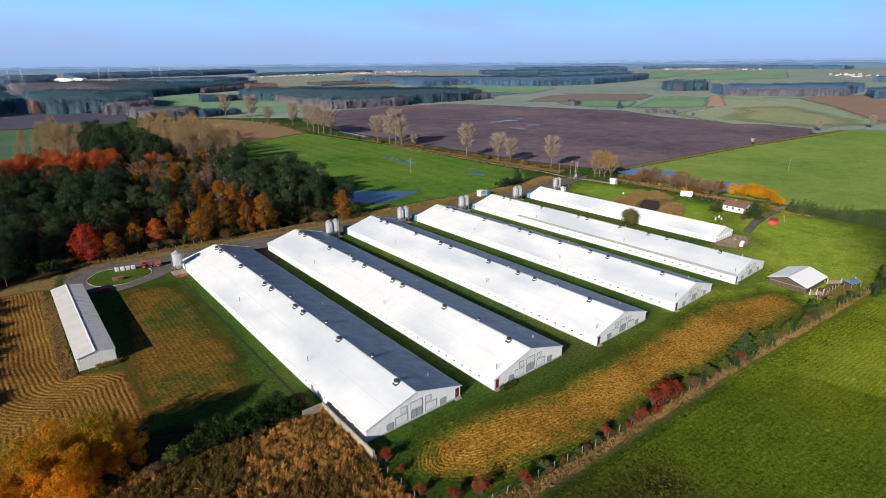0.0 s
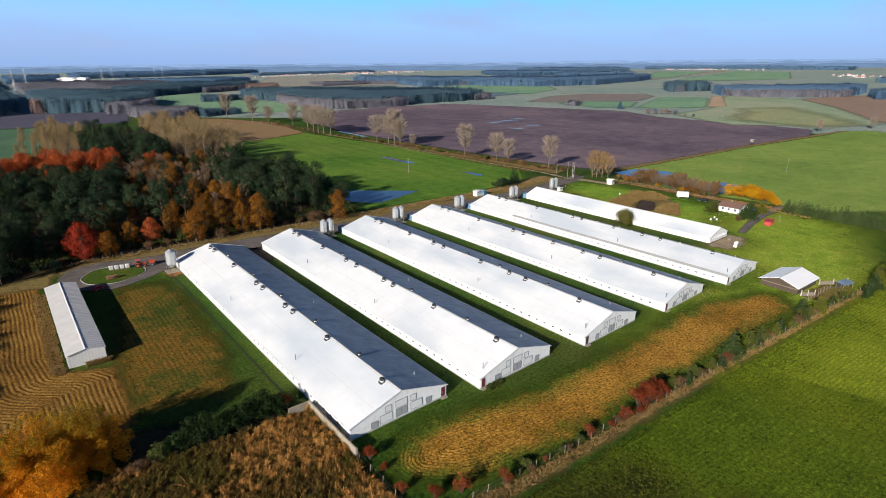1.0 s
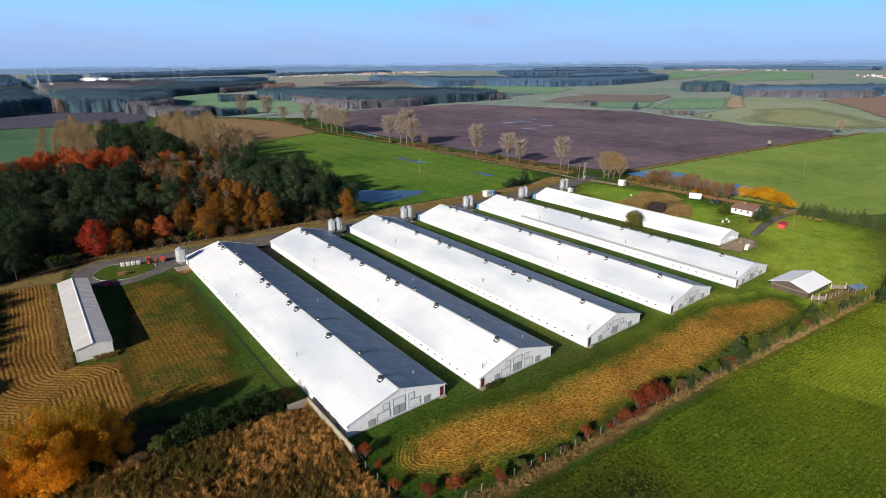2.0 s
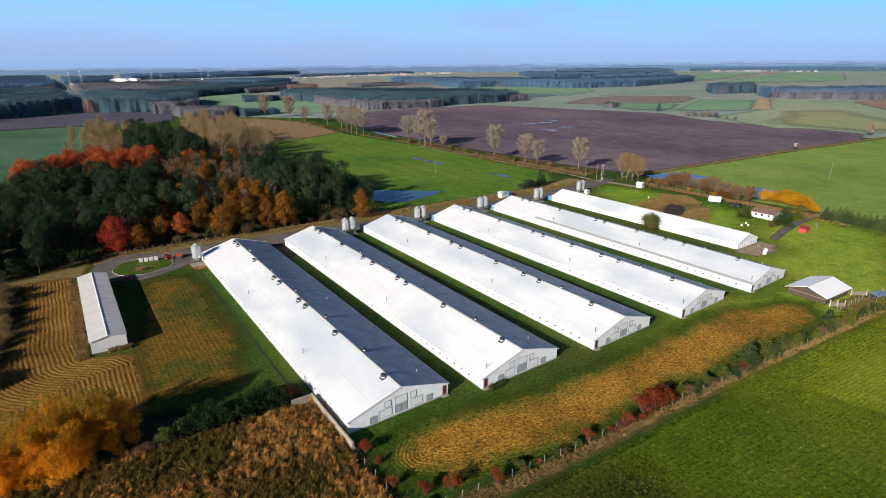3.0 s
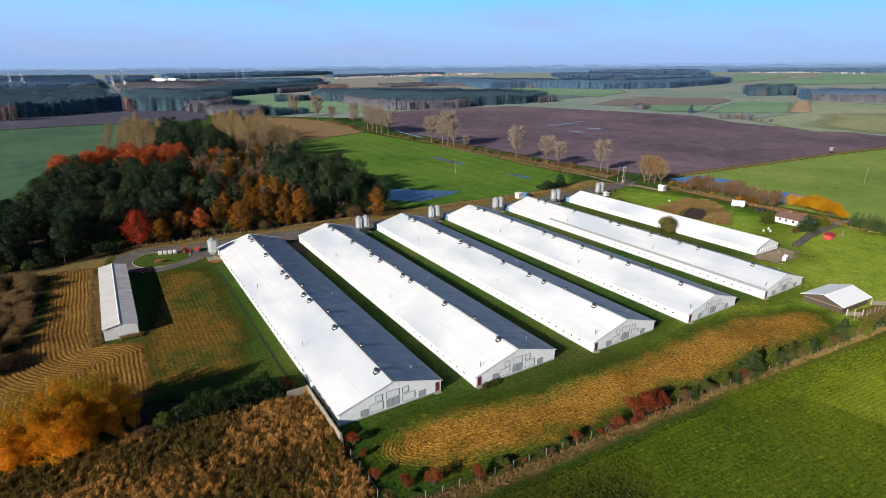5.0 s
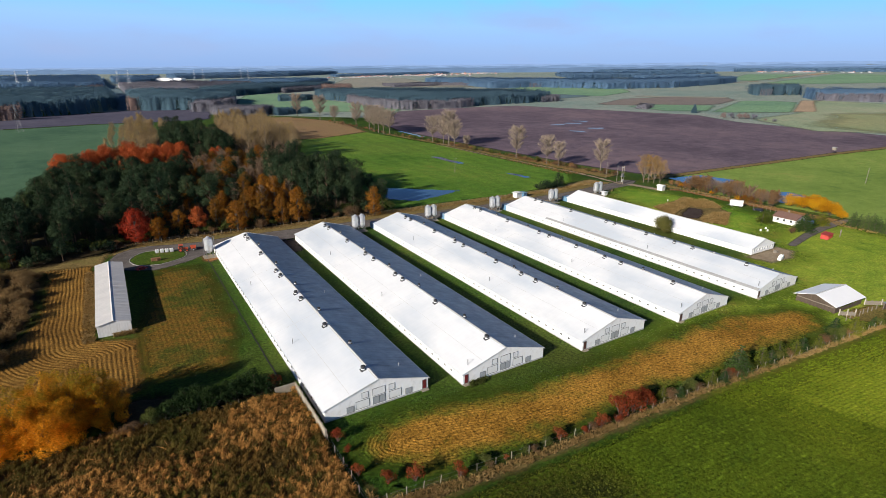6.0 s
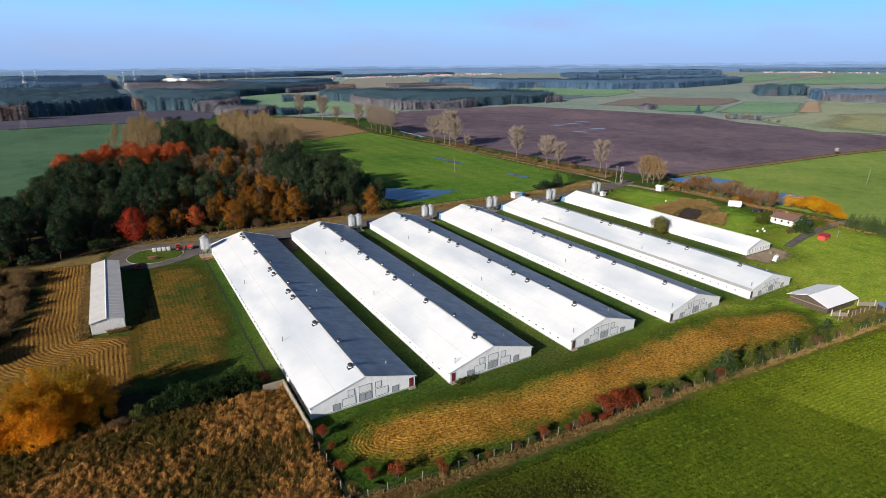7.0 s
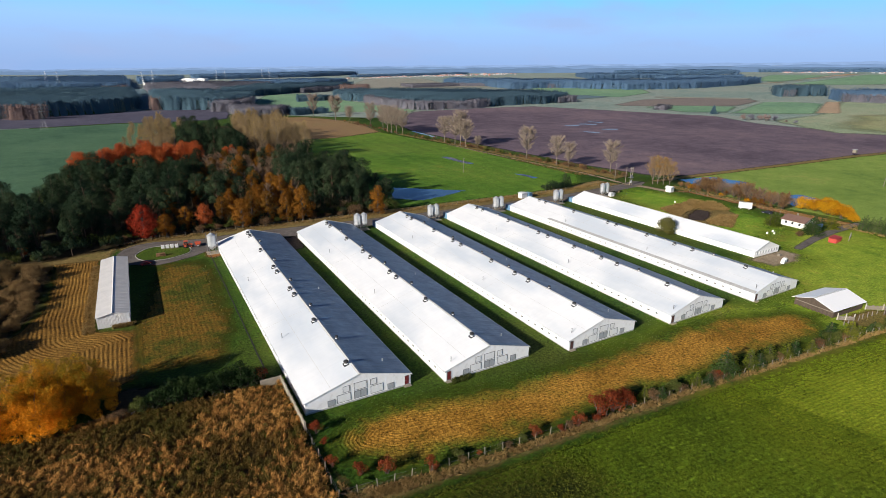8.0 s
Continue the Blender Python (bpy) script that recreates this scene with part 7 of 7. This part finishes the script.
        rough = noise.noise(Vector((a * 5, seed, 0))) * lift * 0.35 + noise.noise(Vector((a * 22, seed, 3))) * lift * 0.35 + noise.noise(Vector((a * 120, seed, 5))) * lift * 0.22
        top = z + (lift + rough) * max(-0.5, min(1.0, (stop - a) / 0.12))
        q = p + FWD * 60
        verts += [(p.x, p.y, z - 40), (p.x, p.y, top - lift * 0.3), (q.x, q.y, top)]
    for i in range(N - 1):
        for k in range(2):
            o = i * 3 + k
            faces.append((o, o + 3, o + 4, o + 1))
    ob = mesh_object("backdrop", verts, faces, m, smooth=True)
    return tagged(ob, "hazy blue wooded hills on the skyline", "hills", kind="structure")


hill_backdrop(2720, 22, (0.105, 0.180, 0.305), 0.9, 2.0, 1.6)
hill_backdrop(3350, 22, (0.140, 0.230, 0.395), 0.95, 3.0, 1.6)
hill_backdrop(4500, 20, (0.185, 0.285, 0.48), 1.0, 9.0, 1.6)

# ---- yard things ----
def house(at, turn, size, roof_key, wall_key, label, windows=True, group=""):
    t = thing("house", label, "house", at, turn, group)
    X, Y, ev, rd = size
    part("wall", extruded([(0, 0), (X, 0), (X, ev), (X / 2, rd - 0.08), (0, ev)], "y", 0, Y), M[wall_key], t)
    for s in (-1, 1):
        rise = (rd - ev) / (X / 2)
        r = part("roof", extruded([(X / 2, rd), (X / 2 + s * (X / 2 + 0.45), ev - 0.45 * rise), (X / 2 + s * (X / 2 + 0.45), ev - 0.45 * rise + 0.14), (X / 2, rd + 0.14)], "y", -0.4, Y + 0.4), M[roof_key], t)
    if windows:
        for y in (1.6, 4.2, 6.6):
            wd = part("window", box(-0.04, y - 0.4, 1.0, -0.005, y + 0.4, 1.9), M["glass"], t)
            fr = bmesh.new()
            add_box(fr, -0.07, y - 0.48, 0.92, 0, y - 0.4, 1.98)
            add_box(fr, -0.07, y + 0.4, 0.92, 0, y + 0.48, 1.98)
            add_box(fr, -0.07, y - 0.4, 1.9, 0, y + 0.4, 1.98)
            add_box(fr, -0.09, y - 0.4, 0.92, 0, y + 0.4, 1.0)
            part("frame", fr, M["white_paint"], wd)
        part("chimney", box(X / 2 + 0.5, Y * 0.6, rd - 0.6, X / 2 + 1.0, Y * 0.6 + 0.5, rd + 0.8, 0.02), M["concrete"], t)
        part("door", box(X * 0.3, -0.05, 0.05, X * 0.3 + 0.9, -0.005, 2.05, 0.01), M["brown_door"], t)
    return t


house((236.7, 82.9, 0), 0, (8.6, 8.5, 2.4, 3.8), "tile_roof", "plaster", "small white plastered house with a brown tiled roof")
house((238.4, 77.8, 0), 20, (3.2, 3.0, 2.2, 2.9), "dark_blue", "dark_blue", "small dark blue sheet-metal shed beside the house", False)
house((246.0, 150.4, 0), 5, (2.8, 2.8, 2.3, 2.8), "white_paint", "white_paint", "little white hut at the farm gate", False)


def red_shelter():
    t = thing("red_container", "low red sheet-metal shelter on the grass", "shelter", (227.5, 67.2, 0), 8)
    part("body", box(0, 0, 0.15, 5.4, 2.4, 1.6, 0.04), M["red_paint"], t)
    part("roof", extruded([(-0.2, 1.6), (2.7, 1.8), (2.7, 1.88), (-0.2, 1.7)], "x", -0.2, 5.6), M["red_paint"], t)
    for i in range(9):
        part("rib", box(0.25 + i * 0.6, -0.05, 0.2, 0.33 + i * 0.6, -0.002, 1.55), M["red_paint"], t)
    # black plate paints in the dark inside; the body is closed
    part("opening_shade", box(5.41, 0.4, 0.2, 5.44, 2.0, 1.4), M["black"], t)
    part("skid", box(0, 0.2, 0, 5.4, 0.4, 0.14), M["iron"], t)
    part("skid", box(0, 2.0, 0, 5.4, 2.2, 0.14), M["iron"], t)


red_shelter()


def wheel(parent, x, y, r, w, hub="zinc"):
    """A tyre with its rim, the axle along y."""
    bm = bmesh.new()
    add_tube(bm, [(x, y - w / 2, r), (x, y - w / 2 + 0.03, r), (x, y + w / 2 - 0.03, r), (x, y + w / 2, r)], [r * 0.86, r, r, r * 0.86], 18)
    t = part("wheel", bm, M["rubber"], parent)
    rm = bmesh.new()
    add_tube(rm, [(x, y - w / 2 - 0.015, r), (x, y + w / 2 + 0.015, r)], [r * 0.55, r * 0.55], 14)
    part("rim", rm, M[hub], t)


def trailer():
    t = thing("site_trailer", "white box trailer standing on the grass", "trailer", (247.4, 112.8, 0), 120)
    part("body", box(-2.6, -1.1, 0.7, 2.6, 1.1, 3.0, 0.06), M["white_paint"], t)
    part("chassis", box(-2.5, -0.8, 0.5, 2.5, 0.8, 0.69), M["iron"], t)
    for x in (-1.6, 1.6):
        for y in (-0.95, 0.95):
            wheel(t, x, y, 0.38, 0.2)
    bar = bmesh.new()
    add_tube(bm=bar, points=[(2.5, 0, 0.55), (3.8, 0, 0.5)], radii=[0.06, 0.05], sides=6)
    part("drawbar", bar, M["iron"], t)


trailer()


def car(at, turn, paint, label):
    t = thing("car", label, "car", at, turn)
    part("body", extruded([(-2.1, 0.35), (-1.9, 0.28), (1.95, 0.28), (2.1, 0.45), (2.05, 0.72), (1.1, 0.88), (0.5, 1.32), (-1.2, 1.38), (-1.85, 0.95), (-2.12, 0.85)], "y", -0.82, 0.82), M[paint], t)
    for y in (-0.835, 0.825):
        part("side_window", extruded([(0.95, 0.92), (0.45, 1.25), (-1.1, 1.3), (-1.55, 0.95)], "y", y, y + 0.01), M["glass"], t)
    part("windscreen", extruded([(1.12, 0.90), (0.53, 1.32), (0.55, 1.335), (1.15, 0.915)], "y", -0.7, 0.7), M["glass"], t)
    for x in (-1.3, 1.3):
        for y in (-0.75, 0.75):
            wheel(t, x, y, 0.3, 0.18)
    for y in (-0.6, 0.6):
        part("headlight", box(2.06, y - 0.15, 0.6, 2.12, y + 0.15, 0.72, 0.02), M["white_paint"], t)
    return t


car((248.2, 103.4, 0.05), 100, "car_dark", "dark blue car parked beside the hedge")
car((15.6, 155.6, 0.06), 25, "car_red", "small red car parked in the shade of the shed").scale = (0.72, 0.72, 0.72)


def tractor():
    t = thing("tractor", "orange-red tractor with a trailer hitch on the road loop", "tractor", (28.0, 167.6, 0.05), -4)
    part("bonnet", box(0.2, -0.4, 0.75, 1.9, 0.4, 1.45, 0.08), M["orange_paint"], t)
    part("cab", box(-1.0, -0.65, 0.9, 0.2, 0.65, 2.45, 0.06), M["glass"], t)
    part("cab_roof", box(-1.15, -0.75, 2.46, 0.35, 0.75, 2.62, 0.05), M["orange_paint"], t)
    part("chassis", box(-1.2, -0.3, 0.5, 1.9, 0.3, 0.74, 0.02), M["iron"], t)
    for y in (-0.8, 0.8):
        wheel(t, -0.7, y, 0.78, 0.42, "orange_paint")
        wheel(t, 1.45, y, 0.48, 0.3, "orange_paint")
        part("mudguard", extruded([(-1.4, 1.3), (-1.2, 1.68), (-0.2, 1.68), (0.0, 1.3), (-0.1, 1.3), (-0.3, 1.6), (-1.1, 1.6), (-1.3, 1.3)], "y", y - 0.22, y + 0.22), M["orange_paint"], t)
    ex = bmesh.new()
    add_tube(ex, [(1.0, 0.3, 1.45), (1.0, 0.3, 2.2)], [0.05, 0.05], 8)
    part("exhaust", ex, M["black"], t)
    return t


tractor().scale = (0.85, 0.85, 0.85)


def spreader():
    t = thing("seed_drill", "orange farm implement behind the tractor", "implement", (31.2, 167.5, 0.05), -6)
    part("hopper", extruded([(-0.9, 1.35), (-0.5, 0.6), (0.5, 0.6), (0.9, 1.35)], "y", -0.9, 0.9), M["orange_paint"], t)
    part("frame", box(-1.2, -1.1, 0.42, 0.9, 1.1, 0.59, 0.02), M["iron"], t)
    for y in (-1.0, 1.0):
        wheel(t, 0, y, 0.42, 0.22)


spreader()


def milk_tanks():
    for i in range(4):
        t = thing("water_tank", "white cube tank in a row on the grass island", "tank", (20.9 + i * 1.35, 169.6 - i * 0.25, 0.08), 0, "row of white tanks")
        part("tank", box(-0.5, -0.5, 0.15, 0.5, 0.5, 1.2, 0.12), M["white_paint"], t)
        part("pallet", box(-0.55, -0.55, 0, 0.55, 0.55, 0.14, 0.01), M["fence_wood"], t)
        cage = bmesh.new()
        for z in (0.4, 0.7, 1.0):
            add_box(cage, -0.53, -0.53, z, 0.53, -0.505, z + 0.03)
            add_box(cage, -0.53, 0.505, z, 0.53, 0.53, z + 0.03)
        part("cage", cage, M["zinc"], t)
        cap = bmesh.new()
        add_tube(cap, [(0, 0, 1.19), (0, 0, 1.27)], [0.12, 0.12], 10)
        part("cap", cap, M["red_paint"], t)


milk_tanks()


def crates(x, y, label, mat_key, n):
    for i in range(n):
        t = thing("crate", label, "crate", (x + i * 1.3, y - 0.15 * i, 0.08), 12 * i)
        for k in range(4):
            part("slat", box(-0.6, -0.5, 0.12 + k * 0.22, 0.6, 0.5, 0.28 + k * 0.22, 0.01), M[mat_key], t)
        for sx in (-0.55, 0.55):
            for sy in (-0.45, 0.45):
                part("post", box(sx - 0.04, sy - 0.04, 0, sx + 0.04, sy + 0.04, 0.99), M[mat_key], t)


crates(19.2, 162.0, "wooden crate on the grass island", "crate_wood", 2)
crates(221.0, 162.3, "stack of wooden crates on the yard", "straw", 2)
house((211.8, 157.2, 0), 0, (2.2, 1.8, 1.6, 1.8), "white_paint", "white_paint", "white equipment box beside the feed silos", False)
house((171.0, 173.6, 0), 5, (3.4, 2.4, 2.3, 2.5), "white_paint", "white_paint", "white site container beside the farm road", False)
house((174.9, 173.2, 0), 5, (2.2, 2.4, 2.1, 2.3), "blue_paint", "blue_paint", "light blue site container beside the farm road", False)


def bag(x, y, s, label="white bulk bag standing on the yard"):
    t = thing("big_bag", label, "bag", (x, y, 0), 10, "bulk bags")
    bm = box(-0.55 * s, -0.55 * s, 0, 0.55 * s, 0.55 * s, 1.3 * s, 0.18)
    part("sack", bm, M["white_paint"], t)
    for sx in (-0.4, 0.4):
        lp = bmesh.new()
        add_tube(lp, [(sx * s, -0.4 * s, 1.28 * s), (sx * s, 0, 1.5 * s), (sx * s, 0.4 * s, 1.28 * s)], [0.03, 0.03, 0.03], 5)
        part("loop", lp, M["white_paint"], t)


bag(10.9, 74.6, 0.5, "small white sack beside the hedge")
bag(189.8, 64.8, 1.0)
bag(191.4, 65.2, 1.1)
for bx, by in ((229.5, 135, ), (218, 86), (220, 84.5), (222.5, 86.5)):
    bag(bx, by, 0.55)


def pallet_pile(x, y):
    t = thing("pallet_pile", "pile of old pallets and timber on bare soil", "pile", (x, y, 0))
    for k in range(5):
        p = part("pallet", box(-0.58, -0.46, k * 0.15, 0.58, 0.46, k * 0.15 + 0.1, 0.02), M["fence_wood"], t)
        for i in range(6):
            part("board", box(-0.6 + i * 0.21, -0.5, k * 0.15 + 0.103, -0.45 + i * 0.21, 0.5, k * 0.15 + 0.13), M["fence_wood"], p)


pallet_pile(196.5, 69.5)
pallet_pile(174.5, 98.5)
pallet_pile(176.2, 99.5)


def pole(x, y, h, label, arm=True, lamp=False):
    z = ground_z(x, y)
    t = thing("utility_pole", label, "pole", (x, y, z))
    bm = bmesh.new()
    add_tube(bm, [(0, 0, -0.2), (0, 0, h)], [0.15, 0.10], 8)
    part("shaft", bm, M["fence_wood"], t)
    if arm:
        part("crossarm", box(-0.9, -0.06, h - 0.5, 0.9, 0.06, h - 0.38), M["iron"], t)
        for k in (-0.8, 0, 0.8):
            ins = bmesh.new()
            add_tube(ins, [(k, 0, h - 0.38), (k, 0, h - 0.18)], [0.05, 0.03], 6)
            part("insulator", ins, M["white_paint"], t)


pole(180.8, 241, 8.5, "lone wooden utility pole in the meadow")
pole(364, 107.5, 8.5, "lone wooden utility pole in the green field")
pole(246.3, 187, 9, "wooden utility pole beside the track")
pole(243.4, 177, 9, "wooden utility pole at the farm gate")


def transformer():
    t = thing("transformer_tower", "pole-mounted transformer station at the farm gate", "transformer", (242.2, 172.4, 0))
    for x in (-0.7, 0.7):
        bm = bmesh.new()
        add_tube(bm, [(x, 0, 0), (x, 0, 9.5)], [0.16, 0.13], 8)
        part("post", bm, M["concrete"], t)
    part("platform", box(-1.3, -0.7, 4.0, 1.3, 0.7, 4.15), M["iron"], t)
    tk = part("tank", box(-0.55, -0.45, 4.16, 0.55, 0.45, 5.5, 0.06), M["iron"], t)
    part("fuse_box", box(-0.5, -0.4, 1.2, 0.5, 0.2, 2.4, 0.03), M["zinc"], t)
    part("crossarm", box(-1.3, -0.08, 8.6, 1.3, 0.08, 8.76), M["iron"], t)
    part("crossarm", box(-1.3, -0.08, 6.8, 1.3, 0.08, 6.96), M["iron"], t)
    for k in (-1.1, 0, 1.1):
        ins = bmesh.new()
        add_tube(ins, [(k, 0, 8.76), (k, 0, 9.1)], [0.07, 0.04], 6)
        part("insulator", ins, M["white_paint"], t)


transformer()


def hide():
    x, y = 469, 168
    t = thing("hunting_stand", "raised wooden hunting stand at the field edge", "stand", (x, y, ground_z(x, y)))
    part("cabin", box(-1.1, -1.1, 2.6, 1.1, 1.1, 4.6, 0.03), M["fence_wood"], t)
    part("roof", extruded([(-1.4, 4.6), (1.4, 4.85), (1.4, 4.95), (-1.4, 4.7)], "y", -1.4, 1.4), M["plinth"], t)
    for a in (-1, 1):
        for b in (-1, 1):
            bm = bmesh.new()
            add_tube(bm, [(a * 1.3, b * 1.3, 0), (a * 0.95, b * 0.95, 2.7)], [0.09, 0.08], 6)
            part("leg", bm, M["old_wood"], t)


hide()


def pylon(x, y, h, s=1.0):
    t = thing("power_pylon", "grey lattice power pylon", "pylon", (x, y, ground_z(x, y)), 35, "power line")
    bm = bmesh.new()
    r = 0.035 * s
    for a in (-1, 1):
        for b in (-1, 1):
            add_tube(bm, [(a * 2.2 * s, b * 2.2 * s, 0), (a * 0.6 * s, b * 0.6 * s, h * 0.62), (a * 0.25 * s, b * 0.25 * s, h)], [r, r, r], 4)
    for i in range(9):
        q, q2 = i / 9, (i + 1) / 9
        w0, w1 = (2.2 - 1.6 * min(1, q / 0.62)) * s, (2.2 - 1.6 * min(1, q2 / 0.62)) * s
        for k in range(4):
            c = [(-1, -1), (1, -1), (1, 1), (-1, 1)]
            p, u = c[k], c[(k + 1) % 4]
            add_tube(bm, [(p[0] * w0, p[1] * w0, h * q), (u[0] * w1, u[1] * w1, h * q2)], [r * 0.7, r * 0.7], 3)
    part("mast", bm, M["iron" if s == 1.0 else "zinc"], t)
    for z, w in ((0.68, 4.2), (0.8, 5.2), (0.92, 3.4)):
        am = bmesh.new()
        add_tube(am, [(-w * s, 0, h * z), (0, 0, h * z + 0.8 * s), (w * s, 0, h * z)], [r, r * 1.6, r], 4)
        add_tube(am, [(-w * s, 0, h * z), (w * s, 0, h * z)], [r, r], 4)
        part("crossarm", am, M["zinc"], t)


pylon(-50, 580, 24)
for px, py in ((56, 1439), (-138, 1564), (225, 1502), (363, 1618), (-300, 1700)):
    pylon(px, py, 42, 2.2)
    pylon(px + 22, py + 10, 42, 2.2)


# ---- fences ----
def fence(name, label, pts, gap, height, mat_key, rails=0, thick=0.07):
    t = thing(name, label, "fence", kind="structure")
    master = None
    count = 0
    for (x0, y0), (x1, y1) in zip(pts, pts[1:]):
        L = math.hypot(x1 - x0, y1 - y0)
        n = max(1, int(L / gap))
        for i in range(n):
            x, y = x0 + (x1 - x0) * i / n, y0 + (y1 - y0) * i / n
            if master is None:
                bm = bmesh.new()
                add_tube(bm, [(0, 0, -0.15), (0, 0, height * 0.97), (0, 0, height)], [thick, thick * 0.9, thick * 0.4], 6)
                master = part("post", bm, M[mat_key], t)
                p = master
            else:
                p = shared("post", master, t)
            p.location = (x + RNG.normal() * 0.08, y + RNG.normal() * 0.08, 0)
            p.rotation_euler = (RNG.normal() * 0.05, RNG.normal() * 0.05, 0)
            p.scale = (1, 1, RNG.uniform(0.88, 1.1))
        for k in range(rails):
            z = height * (0.35 + 0.5 * k / max(1, rails - 1))
            rb = bmesh.new()
            add_tube(rb, [(x0, y0, z), (x1, y1, z)], [0.01, 0.01], 4)
            part("wire", rb, M["iron"], t)
    return t


fence("field_fence", "old field fence of grey wooden posts and wire", [(35.3, 56), (35.2, 40), (46, 38.9), (70, 36.2), (102, 33.4), (130, 30.4), (165, 27.4), (188, 25)], 2.7, 1.45, "fence_wood", 2)
fence("weed_fence", "leaning wooden fence posts along the weeds", [(-24, 78), (4.5, 75), (18.6, 74), (32, 72.6)], 4.6, 1.3, "old_wood", 1)
fence("wood_fence", "grey post fence along the woodland edge", [(10, 180.5), (26, 182), (70, 180.5), (112, 178.5), (160, 178), (200, 178.5), (236, 183)], 2.6, 1.3, "fence_wood", 2)
fence("boundary_fence", "pale post fence along the yard boundary", [(248, 150), (254.5, 146), (254.5, 122), (252, 100), (250, 90)], 2.0, 1.5, "fence_wood", 2, 0.09)
fence("paddock_fence", "pale wooden paddock fence", [(160.5, 35.5), (158.3, 33.3), (172.5, 32.4), (180, 28.5)], 1.8, 1.3, "fence_wood", 2, 0.1)
fence("paddock_fence", "pale wooden posts beside the red shelter", [(236, 67), (242, 69), (246, 71)], 1.6, 1.3, "fence_wood", 1, 0.1)


def lean_to():
    t = thing("lean_to", "small dark shelter roof beside the hedge", "shelter", (173.0, 29.4, 0), -14)
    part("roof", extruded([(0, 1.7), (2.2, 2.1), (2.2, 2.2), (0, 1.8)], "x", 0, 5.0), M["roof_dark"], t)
    for x in (0.2, 4.8):
        for y in (0.2, 2.0):
            part("post", box(x - 0.06, y - 0.06, 0, x + 0.06, y + 0.06, 1.68 + 0.18 * y), M["fence_wood"], t)
    part("back_wall", box(0.1, 2.02, 0.1, 4.9, 2.07, 1.95), M["old_wood"], t)


lean_to()


def plank_fence():
    t = thing("plank_fence", "weathered plank fence of the small corral", "fence", kind="structure")
    runs = [((173.4, 35.2), (180.4, 30.4)), ((160.2, 35.6), (163.4, 33.4))]
    for (x0, y0), (x1, y1) in runs:
        L = math.hypot(x1 - x0, y1 - y0)
        turn = math.atan2(y1 - y0, x1 - x0)
        board = None
        for i in range(int(L / 0.24)):
            at = (x0 + (x1 - x0) * i * 0.24 / L, y0 + (y1 - y0) * i * 0.24 / L, 0)
            if board is None:
                board = part("board", box(0, -0.02, 0.05, 0.2, 0.02, 1.15), M["fence_wood"], t)
                board.location, board.rotation_euler = at, (0, 0, turn)
                o = board
            else:
                o = shared("board", board, t, at, turn)
            o.scale = (1, 1, RNG.uniform(0.8, 1.08))
        for q in (0.0, 0.5, 1.0):
            x, y = x0 + (x1 - x0) * q, y0 + (y1 - y0) * q
            part("post", box(x - 0.1, y - 0.1, 0, x + 0.1, y + 0.1, 1.75, 0.01), M["pale_post"], t)


plank_fence()

# ---- far village ----
def village():
    rng = np.random.default_rng(3)
    shells = []
    for roof_key in ("far_tiles", "tile_roof", "plinth"):
        w = extruded([(-4, 0), (4, 0), (4, 3.2), (0, 7.3), (-4, 3.2)], "y", -6, 6)
        me_w = bpy.data.meshes.new("village_wall")
        w.to_mesh(me_w)
        w.free()
        me_w.materials.append(M["far_plaster"])
        r = extruded([(-4.9, 2.6), (0, 7.4), (4.9, 2.6), (4.9, 3.0), (0, 7.9), (-4.9, 3.0)], "y", -6.4, 6.4)
        me_r = bpy.data.meshes.new("village_roof")
        r.to_mesh(me_r)
        r.free()
        me_r.materials.append(M[roof_key])
        shells.append((me_w, me_r))
    areas = [((707, 1882), (939, 2007), 26, 22), ((939, 2007), (1286, 1969), 60, 40), ((1180, 1990), (1560, 2057), 70, 60), ((2425, 1325), (2548, 1175), 26, 30), ((2548, 1175), (2603, 987), 24, 30), ((2193, 572), (2034, 417), 26, 40)]
    for (x0, y0), (x1, y1), n, wide in areas:
        for i in range(n):
            q = rng.random()
            x = x0 + (x1 - x0) * q + rng.normal() * wide * 0.6
            y = y0 + (y1 - y0) * q + rng.normal() * wide
            t = thing("village_house", "far village house with pale walls and pitched roof", "house", (x, y, ground_z(x, y)), rng.uniform(0, 180), "far village")
            s = rng.uniform(0.42, 0.72)
            t.scale = (s, s, s)
            a, b = shells[int(rng.choice(3, p=[0.5, 0.25, 0.25]))]
            for nm, me in (("wall", a), ("roof", b)):
                o = new(nm, me)
                o.parent = t


village()


def far_hall(x, y, X, Y, h, label):
    t = thing("factory_hall", label, "hall", (x, y, ground_z(x, y)), -35)
    part("wall", box(-X / 2, -Y / 2, 0, X / 2, Y / 2, h), M["white_paint"], t)
    part("roof", extruded([(-X / 2 - 1, h), (-X * 0.3, h + X * 0.07), (0, h + X * 0.1), (X * 0.3, h + X * 0.07), (X / 2 + 1, h), (X / 2 + 1, h - 0.5), (-X / 2 - 1, h - 0.5)], "y", -Y / 2 - 1, Y / 2 + 1), M["white_paint"], t)


far_hall(215, 2030, 60, 40, 5, "large white factory hall with a rounded roof far off")
far_hall(250, 2010, 26, 26, 8, "white domed hall far off")
far_hall(150, 1165, 16, 9, 5, "white building at the edge of the far wood")
